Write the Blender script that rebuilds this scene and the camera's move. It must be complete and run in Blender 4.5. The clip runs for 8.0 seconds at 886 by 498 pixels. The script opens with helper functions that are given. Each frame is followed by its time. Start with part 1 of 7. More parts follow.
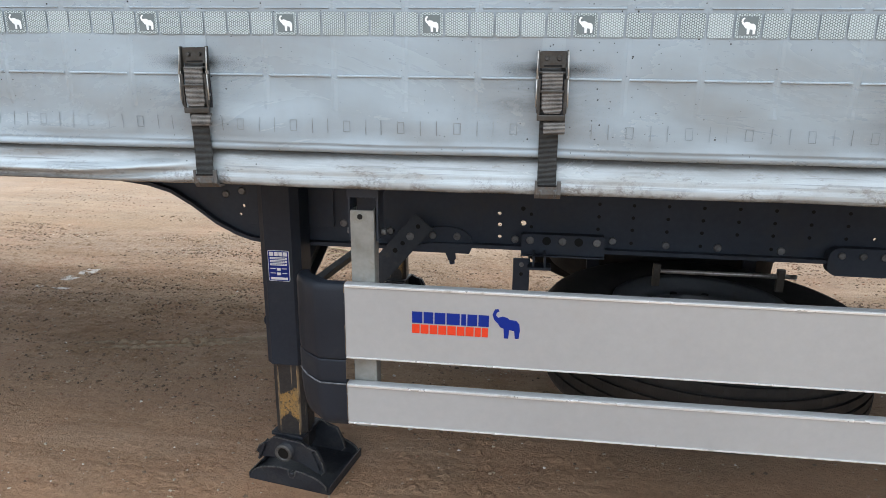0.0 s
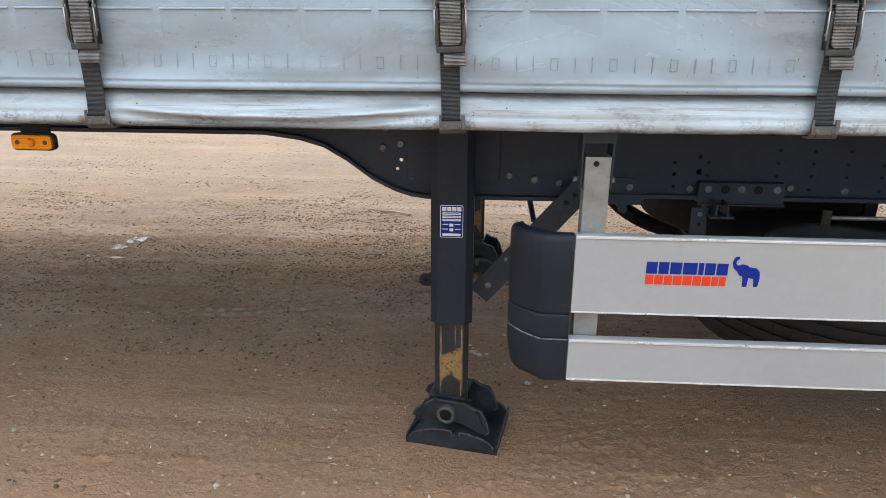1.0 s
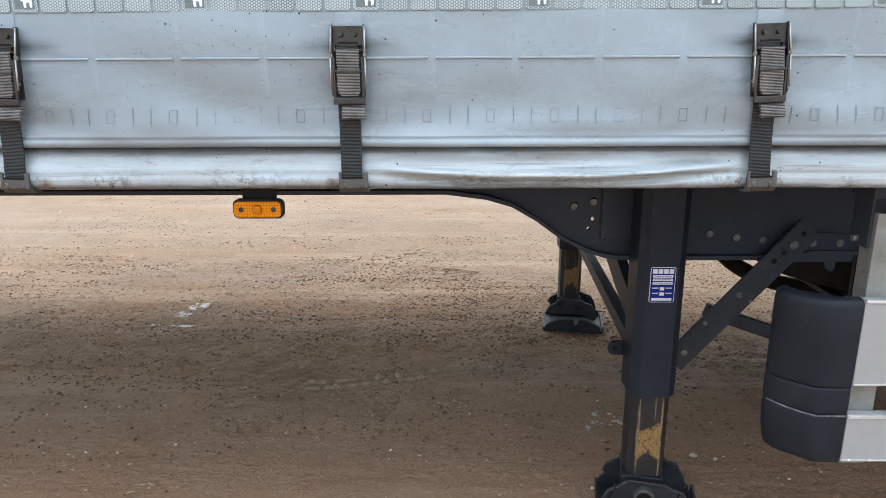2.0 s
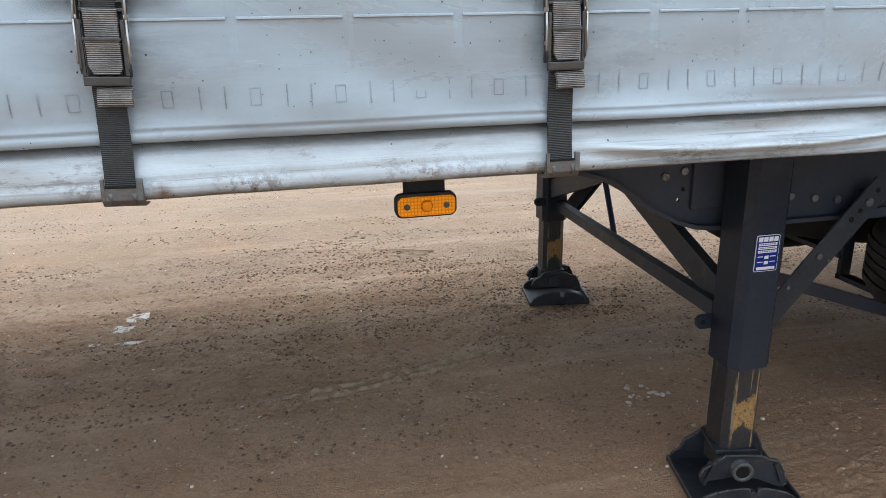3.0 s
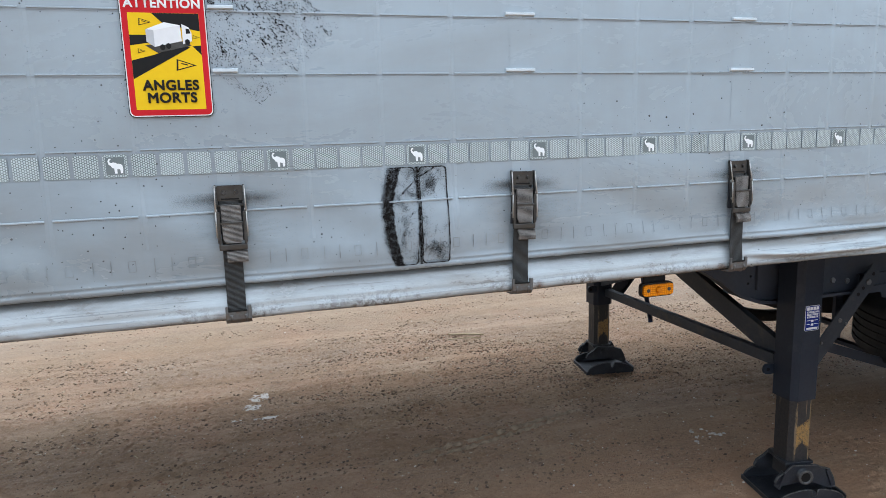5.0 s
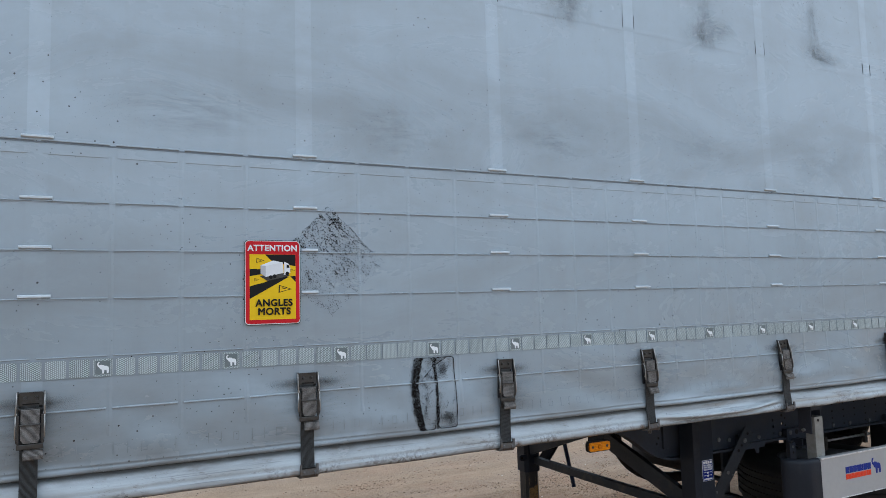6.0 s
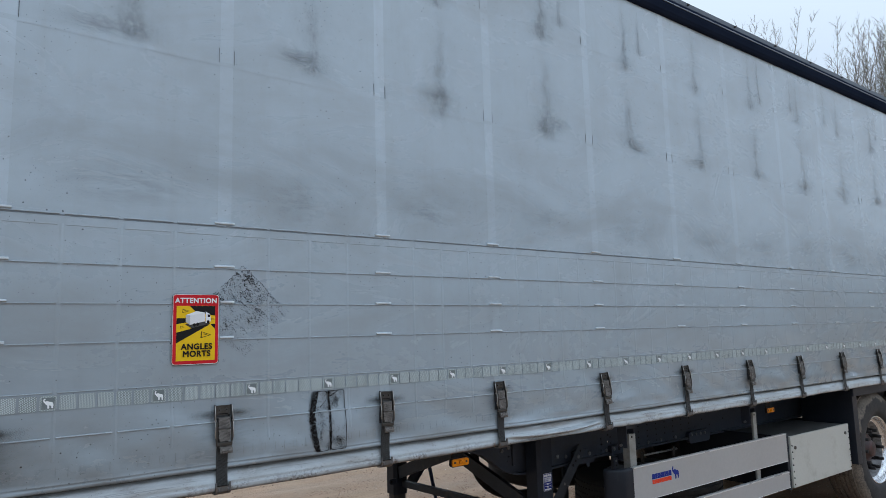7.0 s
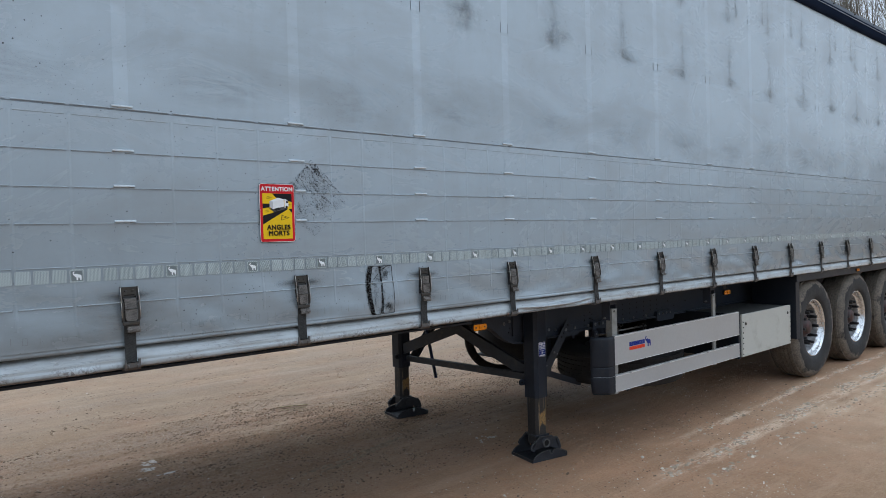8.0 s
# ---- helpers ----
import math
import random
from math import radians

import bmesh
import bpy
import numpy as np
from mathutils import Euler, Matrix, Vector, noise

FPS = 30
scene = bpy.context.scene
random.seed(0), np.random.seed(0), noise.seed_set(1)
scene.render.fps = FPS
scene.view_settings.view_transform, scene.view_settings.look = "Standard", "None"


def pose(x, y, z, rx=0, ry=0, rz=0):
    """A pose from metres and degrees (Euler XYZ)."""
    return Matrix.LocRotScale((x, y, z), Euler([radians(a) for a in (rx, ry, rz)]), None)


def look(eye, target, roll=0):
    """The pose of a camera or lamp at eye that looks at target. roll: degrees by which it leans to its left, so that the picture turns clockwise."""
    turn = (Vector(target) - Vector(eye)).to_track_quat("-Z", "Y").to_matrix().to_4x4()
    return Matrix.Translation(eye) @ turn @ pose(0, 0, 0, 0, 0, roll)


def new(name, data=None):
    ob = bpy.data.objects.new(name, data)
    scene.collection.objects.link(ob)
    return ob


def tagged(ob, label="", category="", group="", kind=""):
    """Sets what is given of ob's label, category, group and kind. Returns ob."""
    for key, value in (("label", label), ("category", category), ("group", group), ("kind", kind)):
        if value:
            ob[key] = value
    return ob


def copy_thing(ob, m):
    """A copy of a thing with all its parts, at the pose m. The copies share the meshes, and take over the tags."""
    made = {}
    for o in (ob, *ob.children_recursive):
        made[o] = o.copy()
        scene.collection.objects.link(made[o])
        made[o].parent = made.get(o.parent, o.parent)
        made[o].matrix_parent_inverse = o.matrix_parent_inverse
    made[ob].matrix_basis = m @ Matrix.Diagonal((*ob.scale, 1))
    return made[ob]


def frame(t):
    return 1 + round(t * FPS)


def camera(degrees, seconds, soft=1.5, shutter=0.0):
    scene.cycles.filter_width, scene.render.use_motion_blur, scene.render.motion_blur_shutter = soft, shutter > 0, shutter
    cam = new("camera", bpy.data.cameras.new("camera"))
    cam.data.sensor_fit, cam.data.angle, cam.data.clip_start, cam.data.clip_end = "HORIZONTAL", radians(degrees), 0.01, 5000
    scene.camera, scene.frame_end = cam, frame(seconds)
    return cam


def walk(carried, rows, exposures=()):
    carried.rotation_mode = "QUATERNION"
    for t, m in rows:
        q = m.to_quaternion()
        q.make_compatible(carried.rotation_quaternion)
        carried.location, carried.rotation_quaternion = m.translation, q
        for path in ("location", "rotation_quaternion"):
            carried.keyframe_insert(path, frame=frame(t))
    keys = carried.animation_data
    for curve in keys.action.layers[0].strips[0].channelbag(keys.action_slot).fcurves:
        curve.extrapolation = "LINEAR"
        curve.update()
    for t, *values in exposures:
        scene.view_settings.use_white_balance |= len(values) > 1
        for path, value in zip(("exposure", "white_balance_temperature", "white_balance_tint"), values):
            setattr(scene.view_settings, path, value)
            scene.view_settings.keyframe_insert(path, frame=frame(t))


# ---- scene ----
cam = camera(66.3, 8.0, 0.55)
PATH = [
    (0, (-0.14, 0.049, 1.434), (-0.377, 1.952, 0.868), 0.6),
    (0.3, (-0.317, 0.062, 1.431), (-0.596, 1.939, 0.799), 0.1),
    (0.5, (-0.456, 0.043, 1.374), (-0.734, 1.93, 0.772), 0.2),
    (0.8, (-0.652, 0.081, 1.386), (-0.804, 1.956, 0.706), -0.3),
    (1, (-0.809, 0.05, 1.372), (-0.924, 1.933, 0.709), 0.3),
    (1.3, (-0.978, 0.091, 1.363), (-1.11, 1.982, 0.725), -0.3),
    (1.5, (-1.146, 0.098, 1.376), (-1.179, 2.005, 0.773), -0.2),
    (1.8, (-1.293, 0.143, 1.388), (-1.373, 2.063, 0.833), -0.2),
    (2, (-1.476, 0.21, 1.356), (-1.509, 2.141, 0.839), -0.3),
    (2.2, (-1.605, 0.314, 1.346), (-1.583, 2.242, 0.814), -0.6),
    (3.3, (-2.259, 0.535, 1.342), (-1.783, 2.378, 0.729), -1.5),
    (3.5, (-2.365, 0.567, 1.338), (-1.838, 2.396, 0.724), -1.5),
    (3.8, (-2.5, 0.577, 1.365), (-1.829, 2.361, 0.758), -1.2),
    (4, (-2.588, 0.538, 1.388), (-1.932, 2.352, 0.86), -1.2),
    (4.2, (-2.674, 0.461, 1.416), (-2.15, 2.318, 0.889), -1),
    (5.3, (-3.167, -0.248, 1.564), (-2.554, 1.647, 1.384), -1.6),
    (5.5, (-3.276, -0.358, 1.574), (-2.604, 1.525, 1.526), -1.4),
    (5.8, (-3.486, -0.44, 1.593), (-2.617, 1.357, 1.721), -1.8),
    (6, (-3.585, -0.544, 1.624), (-2.707, 1.245, 1.793), -1.6),
    (6.3, (-3.719, -0.668, 1.636), (-2.792, 1.089, 1.868), -1.9),
    (6.5, (-3.769, -0.807, 1.632), (-2.734, 0.885, 1.893), -1.7),
    (6.8, (-3.894, -0.883, 1.647), (-2.697, 0.699, 1.902), -1.9),
    (7, (-3.937, -0.983, 1.667), (-2.728, 0.59, 1.918), -1.6),
    (7.2, (-4.057, -0.977, 1.639), (-2.764, 0.527, 1.892), -1.9),
    (7.5, (-4.228, -1.079, 1.618), (-2.923, 0.429, 1.772), -1.4),
    (7.8, (-4.421, -1.126, 1.595), (-3.112, 0.385, 1.578), -1.6),
    (8, (-4.537, -1.174, 1.588), (-3.231, 0.34, 1.552), -1.6),
]
EXPOSURES = [(0.0, 1.02, 6480, 9), (2.0, 1.06, 6330, 9), (3.5, 1.03, 6280, 9), (5.0, 0.8, 6150, 9), (6.0, 0.25, 5900, 8), (7.0, 0.02, 5930, 8), (7.8, 0.03, 5960, 8), (8.0, 0.14, 5980, 8)]
walk(cam, [(t, look(eye, target, roll)) for t, eye, target, roll in PATH], EXPOSURES)

# ---- light: an overcast day ----
world = bpy.data.worlds.new("overcast")
scene.world = world
world.use_nodes = True
wn = world.node_tree
wn.nodes.clear()
sky = wn.nodes.new("ShaderNodeTexSky")
sky.sky_type, sky.sun_disc = "NISHITA", False
sky.sun_elevation, sky.sun_rotation = radians(80), radians(20)
sky.air_density, sky.dust_density, sky.ozone_density = 1.0, 3.0, 1.0
pale = wn.nodes.new("ShaderNodeHueSaturation")
pale.inputs["Saturation"].default_value = 0.35
pale.inputs["Value"].default_value = 1.0
veil = wn.nodes.new("ShaderNodeMixRGB")
veil.inputs["Fac"].default_value = 0.7
veil.inputs["Color2"].default_value = (7.4, 8.3, 9.3, 1)
bg = wn.nodes.new("ShaderNodeBackground")
bg.inputs["Strength"].default_value = 0.128
height = wn.nodes.new("ShaderNodeTexCoord")
split = wn.nodes.new("ShaderNodeVectorMath")
split.operation = "DOT_PRODUCT"
split.inputs[1].default_value = (0.03, -0.17, 0.985)
cloud = wn.nodes.new("ShaderNodeMapRange")
cloud.inputs["From Min"].default_value, cloud.inputs["From Max"].default_value = -0.05, 1.0
cloud.inputs["To Min"].default_value, cloud.inputs["To Max"].default_value = 0.5, 1.7
thick = wn.nodes.new("ShaderNodeMixRGB")
thick.blend_type = "MULTIPLY"
thick.inputs["Fac"].default_value = 1.0
wn.links.new(height.outputs["Generated"], split.inputs[0])
wn.links.new(split.outputs["Value"], cloud.inputs["Value"])
wout = wn.nodes.new("ShaderNodeOutputWorld")
wn.links.new(sky.outputs[0], pale.inputs["Color"])
wn.links.new(pale.outputs[0], veil.inputs["Color1"])
wn.links.new(veil.outputs[0], thick.inputs["Color1"])
wn.links.new(cloud.outputs[0], thick.inputs["Color2"])
wn.links.new(thick.outputs[0], bg.inputs[0])
wn.links.new(bg.outputs[0], wout.inputs[0])

sun_data = bpy.data.lights.new("sun", "SUN")
sun_data.energy, sun_data.angle, sun_data.color = 0.6, radians(40), (1.0, 0.96, 0.9)
sun = new("sun", sun_data)
sun.matrix_world = look((0.8, 2.6, 12), (0, 0, 0))


# ---- materials ----
class Nodes:
    """A small builder of node materials."""

    def __init__(self, name):
        self.mat = bpy.data.materials.new(name)
        self.mat.use_nodes = True
        self.t = self.mat.node_tree
        self.t.nodes.clear()
        self.out = self.t.nodes.new("ShaderNodeOutputMaterial")
        self.bsdf = self.t.nodes.new("ShaderNodeBsdfPrincipled")
        self.t.links.new(self.bsdf.outputs[0], self.out.inputs[0])
        self.co = self.t.nodes.new("ShaderNodeTexCoord")

    def link(self, a, b):
        self.t.links.new(a, b)

    def value(self, sock, v):
        if isinstance(v, (int, float)):
            sock.default_value = v
        elif isinstance(v, (tuple, list)):
            sock.default_value = (*v, 1) if len(v) == 3 and len(sock.default_value) == 4 else v
        else:
            self.link(v, sock)

    def math(self, op, a, b=0.0, c=0.0, clamp=False):
        n = self.t.nodes.new("ShaderNodeMath")
        n.operation, n.use_clamp = op, clamp
        for s, v in zip(n.inputs, (a, b, c)):
            self.value(s, v)
        return n.outputs[0]

    def mix(self, f, a, b, kind="MIX"):
        n = self.t.nodes.new("ShaderNodeMixRGB")
        n.blend_type = kind
        for s, v in zip(n.inputs, (f, a, b)):
            self.value(s, v)
        return n.outputs[0]

    def scaled(self, vec, sx, sy, sz):
        n = self.t.nodes.new("ShaderNodeMapping")
        self.link(vec, n.inputs[0])
        n.inputs["Scale"].default_value = (sx, sy, sz)
        return n.outputs[0]

    def noise(self, scale, detail=4.0, rough=0.55, vec=None, distortion=0.0):
        n = self.t.nodes.new("ShaderNodeTexNoise")
        self.link(vec or self.co.outputs["Object"], n.inputs["Vector"])
        n.inputs["Scale"].default_value, n.inputs["Detail"].default_value = scale, detail
        n.inputs["Roughness"].default_value, n.inputs["Distortion"].default_value = rough, distortion
        return n.outputs[0]

    def voronoi(self, scale, vec=None, feature="F1", randomness=1.0):
        n = self.t.nodes.new("ShaderNodeTexVoronoi")
        n.feature = feature
        self.link(vec or self.co.outputs["Object"], n.inputs["Vector"])
        n.inputs["Scale"].default_value = scale
        n.inputs["Randomness"].default_value = randomness
        return n.outputs[0]

    def flat_cells(self, scale):
        """Distance to scattered points in the x-z plane."""
        s, k = self.xyz(), self.t.nodes.new("ShaderNodeCombineXYZ")
        self.link(s[0], k.inputs[0])
        self.link(s[2], k.inputs[1])
        n = self.t.nodes.new("ShaderNodeTexVoronoi")
        n.voronoi_dimensions = "2D"
        self.link(k.outputs[0], n.inputs["Vector"])
        n.inputs["Scale"].default_value = scale
        return n.outputs[0]

    def ramp(self, f, lo, hi, a=0.0, b=1.0):
        n = self.t.nodes.new("ShaderNodeMapRange")
        for s, v in zip(n.inputs, (f, lo, hi, a, b)):
            self.value(s, v)
        return n.outputs[0]

    def xyz(self, which="Object"):
        n = self.t.nodes.new("ShaderNodeSeparateXYZ")
        self.link(self.co.outputs[which], n.inputs[0])
        return n.outputs

    def random(self):
        return self.t.nodes.new("ShaderNodeObjectInfo").outputs["Random"]

    def bump(self, height, strength=0.2, distance=0.01):
        n = self.t.nodes.new("ShaderNodeBump")
        n.inputs["Strength"].default_value, n.inputs["Distance"].default_value = strength, distance
        self.link(height, n.inputs["Height"])
        self.link(n.outputs[0], self.bsdf.inputs["Normal"])

    def set(self, **kw):
        names = dict(color="Base Color", rough="Roughness", metal="Metallic", coat="Coat Weight", spec="Specular IOR Level")
        for k, v in kw.items():
            self.value(self.bsdf.inputs[names[k]], v)
        return self.mat

    def cover(self, alpha):
        """Lets what lies behind show where alpha is 0."""
        clear = self.t.nodes.new("ShaderNodeBsdfTransparent")
        m = self.t.nodes.new("ShaderNodeMixShader")
        self.link(alpha, m.inputs[0])
        self.link(clear.outputs[0], m.inputs[1])
        self.link(self.bsdf.outputs[0], m.inputs[2])
        self.link(m.outputs[0], self.out.inputs[0])
        return self.mat


def surface(name, a, b, rough=(0.4, 0.6), metal=0.0, scale=6.0, fine=90.0, bump=0.08, dirt=None, dirty=0.5, spec=0.5):
    """A surface that varies between two colours at two scales, with dirt in patches."""
    n = Nodes(name)
    big, small = n.noise(scale, 5), n.noise(fine, 3)
    f = n.ramp(n.math("ADD", n.math("MULTIPLY", big, 0.7), n.math("MULTIPLY", small, 0.3)), 0.35, 0.65)
    col = n.mix(f, a, b)
    if dirt:
        d = n.ramp(n.noise(scale * 1.7, 8, 0.65), 0.62 - 0.3 * dirty, 0.78 - 0.2 * dirty)
        col = n.mix(n.math("MULTIPLY", d, 0.8), col, dirt)
    n.bump(n.math("ADD", small, n.math("MULTIPLY", big, 0.6)), bump, 0.004)
    return n.set(color=col, rough=n.ramp(big, 0.3, 0.7, *rough), metal=metal, spec=spec)


DUST = (0.17, 0.13, 0.09)
M = {}


def tarp_material(name, tone):
    n = Nodes(name)
    x, y, z = n.xyz()
    cloud = n.noise(0.9, 6, 0.6)
    smear = n.noise(2.2, 7, 0.7, n.scaled(n.co.outputs["Object"], 0.7, 1, 1.6), 0.6)
    weave = n.noise(420, 2, 0.5)
    drip = n.noise(3.0, 6, 0.65, n.scaled(n.co.outputs["Object"], 3.2, 1, 0.22))
    base = n.mix(n.ramp(cloud, 0.3, 0.7), tuple(c * 0.95 for c in tone), tuple(c * 1.05 for c in tone))
    base = n.mix(n.math("MULTIPLY", n.ramp(smear, 0.5, 0.75), 0.34), base, (0.24, 0.25, 0.25))
    mottle = n.noise(13, 5, 0.7)
    base = n.mix(n.ramp(mottle, 0.35, 0.7, 0.0, 0.16), base, (0.25, 0.27, 0.28))
    base = n.mix(n.math("MULTIPLY", n.ramp(drip, 0.55, 0.8), 0.22), base, (0.25, 0.255, 0.25))
    # road film with shade painted in: heavier on the lowest metre, and a band above the wide weld
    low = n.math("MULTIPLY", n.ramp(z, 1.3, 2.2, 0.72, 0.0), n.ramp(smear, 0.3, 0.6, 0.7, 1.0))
    # stronger rearwards, painting in the duller reflection at a slant
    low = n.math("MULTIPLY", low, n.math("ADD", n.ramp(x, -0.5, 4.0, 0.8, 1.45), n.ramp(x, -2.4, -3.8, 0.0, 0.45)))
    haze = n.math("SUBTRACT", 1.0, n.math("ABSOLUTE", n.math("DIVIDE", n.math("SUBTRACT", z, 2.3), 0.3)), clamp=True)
    film_shade = n.math("ADD", low, n.math("MULTIPLY", haze, n.ramp(smear, 0.4, 0.6, 0.05, 0.3)), clamp=True)
    base = n.mix(film_shade, base, n.mix(smear, (0.155, 0.178, 0.19), (0.185, 0.2, 0.205)))
    # small dark specks
    ragged = n.math("MULTIPLY", n.math("SUBTRACT", n.noise(420, 3, 0.7), 0.5), 0.035)
    speck = n.math("LESS_THAN", n.math("ADD", n.flat_cells(13), ragged), n.math("MULTIPLY", n.ramp(n.noise(4.3, 2), 0.4, 0.7), 0.036))
    fleck = n.math("LESS_THAN", n.math("ADD", n.flat_cells(25), ragged), n.math("MULTIPLY", n.ramp(n.noise(3.1, 2), 0.42, 0.7), 0.042))
    base = n.mix(n.math("MULTIPLY", n.math("MAXIMUM", speck, fleck), 0.97), base, (0.012, 0.012, 0.012))
    n.bump(n.math("ADD", n.math("MULTIPLY", weave, 0.25), n.math("MULTIPLY", n.noise(14, 4), 0.5)), 0.12, 0.003)
    return n.set(color=base, rough=n.ramp(smear, 0.3, 0.75, 0.2, 0.36), spec=0.65)


TARP = (0.382, 0.46, 0.523)
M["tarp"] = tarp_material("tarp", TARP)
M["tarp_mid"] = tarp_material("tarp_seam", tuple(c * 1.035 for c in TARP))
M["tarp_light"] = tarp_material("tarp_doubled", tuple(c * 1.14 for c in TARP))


def hem_material():
    n = Nodes("tarp_hem")
    x, y, z = n.xyz()
    wear = n.noise(9, 8, 0.7, n.scaled(n.co.outputs["Object"], 0.5, 1, 2.2), 0.5)
    spot = n.noise(30, 5, 0.75)
    weave = n.math("MULTIPLY", n.math("SINE", n.math("MULTIPLY", x, 2400.0)), n.math("SINE", n.math("MULTIPLY", z, 2400.0)))
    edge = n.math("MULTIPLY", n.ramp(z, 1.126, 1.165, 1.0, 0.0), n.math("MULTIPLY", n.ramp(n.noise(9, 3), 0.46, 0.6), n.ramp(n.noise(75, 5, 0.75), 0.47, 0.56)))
    # under: shade painted along the lower turn of the hem
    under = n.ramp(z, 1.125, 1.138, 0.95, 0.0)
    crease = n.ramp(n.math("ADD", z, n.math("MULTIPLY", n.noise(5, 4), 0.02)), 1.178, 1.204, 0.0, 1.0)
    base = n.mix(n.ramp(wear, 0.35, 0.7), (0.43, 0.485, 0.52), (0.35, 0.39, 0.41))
    # dust together with painted shade, darker up into the crease
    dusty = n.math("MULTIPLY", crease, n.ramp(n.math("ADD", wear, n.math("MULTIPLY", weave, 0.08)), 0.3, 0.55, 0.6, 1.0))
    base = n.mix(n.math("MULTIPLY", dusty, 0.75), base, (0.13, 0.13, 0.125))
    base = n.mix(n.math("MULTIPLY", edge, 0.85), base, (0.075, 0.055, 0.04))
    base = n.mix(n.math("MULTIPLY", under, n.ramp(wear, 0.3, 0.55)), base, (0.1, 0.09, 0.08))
    base = n.mix(n.math("MULTIPLY", n.ramp(n.noise(34, 7, 0.8, n.scaled(n.co.outputs["Object"], 0.5, 1, 1.5)), 0.56, 0.64), 0.55), base, (0.17, 0.16, 0.145))
    fleck = n.math("LESS_THAN", n.flat_cells(14), n.math("MULTIPLY", n.ramp(n.noise(5, 2), 0.45, 0.75), 0.038))
    base = n.mix(n.math("MULTIPLY", fleck, 0.8), base, (0.04, 0.04, 0.04))
    line = n.noise(1.0, 4, 0.6, n.scaled(n.co.outputs["Object"], 2.5, 1, 150), 0.3)
    base = n.mix(n.ramp(line, 0.6, 0.68, 0.0, 0.45), base, (0.12, 0.125, 0.13))
    n.bump(n.math("ADD", n.math("MULTIPLY", line, 0.8), n.math("MULTIPLY", n.noise(60, 4), 0.4)), 0.3, 0.004)
    return n.set(color=base, rough=n.ramp(wear, 0.3, 0.7, 0.14, 0.3), spec=0.8)


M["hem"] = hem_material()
M["weld"] = surface("weld_ridge", (0.36, 0.42, 0.465), (0.29, 0.34, 0.38), (0.25, 0.35), 0, 5, 60, 0.05)
# two dark tones that paint in the shade below the weld ridges
M["weld_shade"] = surface("weld_shade", (0.22, 0.255, 0.285), (0.3, 0.345, 0.38), (0.5, 0.6), 0, 9, 70, 0.05)
M["wide_weld_shade"] = surface("wide_weld_shade", (0.1, 0.125, 0.15), (0.2, 0.24, 0.272), (0.5, 0.6), 0, 9, 70, 0.05)
M["weld_tab"] = surface("weld_tab", (0.6, 0.66, 0.7), (0.52, 0.58, 0.62), (0.25, 0.35), 0, 5, 60, 0.05)
M["stitch"] = surface("stitch_thread", (0.035, 0.04, 0.045), (0.1, 0.115, 0.13), (0.6, 0.7), 0, 20, 90, 0.05)
M["print"] = surface("faded_print", (0.12, 0.138, 0.15), (0.24, 0.275, 0.3), (0.4, 0.5), 0, 20, 90, 0.05)


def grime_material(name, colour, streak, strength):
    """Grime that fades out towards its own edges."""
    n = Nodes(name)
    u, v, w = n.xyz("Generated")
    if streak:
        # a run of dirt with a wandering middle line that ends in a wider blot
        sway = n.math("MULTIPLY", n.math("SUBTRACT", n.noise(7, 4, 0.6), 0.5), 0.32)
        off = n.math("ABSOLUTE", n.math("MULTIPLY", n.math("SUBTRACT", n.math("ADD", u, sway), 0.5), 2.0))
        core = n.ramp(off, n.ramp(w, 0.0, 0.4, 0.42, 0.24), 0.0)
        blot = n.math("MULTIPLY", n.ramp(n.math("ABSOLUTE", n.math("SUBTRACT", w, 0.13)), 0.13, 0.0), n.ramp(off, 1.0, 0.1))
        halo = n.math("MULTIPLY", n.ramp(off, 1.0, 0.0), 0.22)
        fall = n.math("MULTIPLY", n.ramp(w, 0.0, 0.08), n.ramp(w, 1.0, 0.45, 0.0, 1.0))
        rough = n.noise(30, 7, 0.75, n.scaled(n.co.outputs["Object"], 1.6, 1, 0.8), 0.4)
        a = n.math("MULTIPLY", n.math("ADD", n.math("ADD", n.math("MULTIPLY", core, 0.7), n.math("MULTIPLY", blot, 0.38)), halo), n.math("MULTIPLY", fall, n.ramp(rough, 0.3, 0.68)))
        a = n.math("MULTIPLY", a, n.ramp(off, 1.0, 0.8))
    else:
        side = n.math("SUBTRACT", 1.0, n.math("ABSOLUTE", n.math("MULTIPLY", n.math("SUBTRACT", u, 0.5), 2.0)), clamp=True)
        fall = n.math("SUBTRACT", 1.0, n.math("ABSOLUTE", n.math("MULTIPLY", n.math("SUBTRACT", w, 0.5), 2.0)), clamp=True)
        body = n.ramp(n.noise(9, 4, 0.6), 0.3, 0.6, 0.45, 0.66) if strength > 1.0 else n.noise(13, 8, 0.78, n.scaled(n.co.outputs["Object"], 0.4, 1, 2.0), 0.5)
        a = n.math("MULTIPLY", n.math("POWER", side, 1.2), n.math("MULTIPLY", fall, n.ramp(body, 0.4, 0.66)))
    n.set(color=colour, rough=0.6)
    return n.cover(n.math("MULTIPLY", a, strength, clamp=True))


M["streak"] = grime_material("grime_streak", (0.08, 0.076, 0.066), True, 0.44)
M["streak_faint"] = grime_material("grime_streak_faint", (0.09, 0.085, 0.075), True, 0.42)
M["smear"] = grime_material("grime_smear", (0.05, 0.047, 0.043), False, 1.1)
M["smudge"] = grime_material("grime_smudge", (0.085, 0.083, 0.078), False, 0.5)
M["haze"] = grime_material("strap_haze", (0.085, 0.075, 0.065), False, 0.42)
M["cloud"] = grime_material("grime_cloud", (0.11, 0.11, 0.105), False, 0.3)


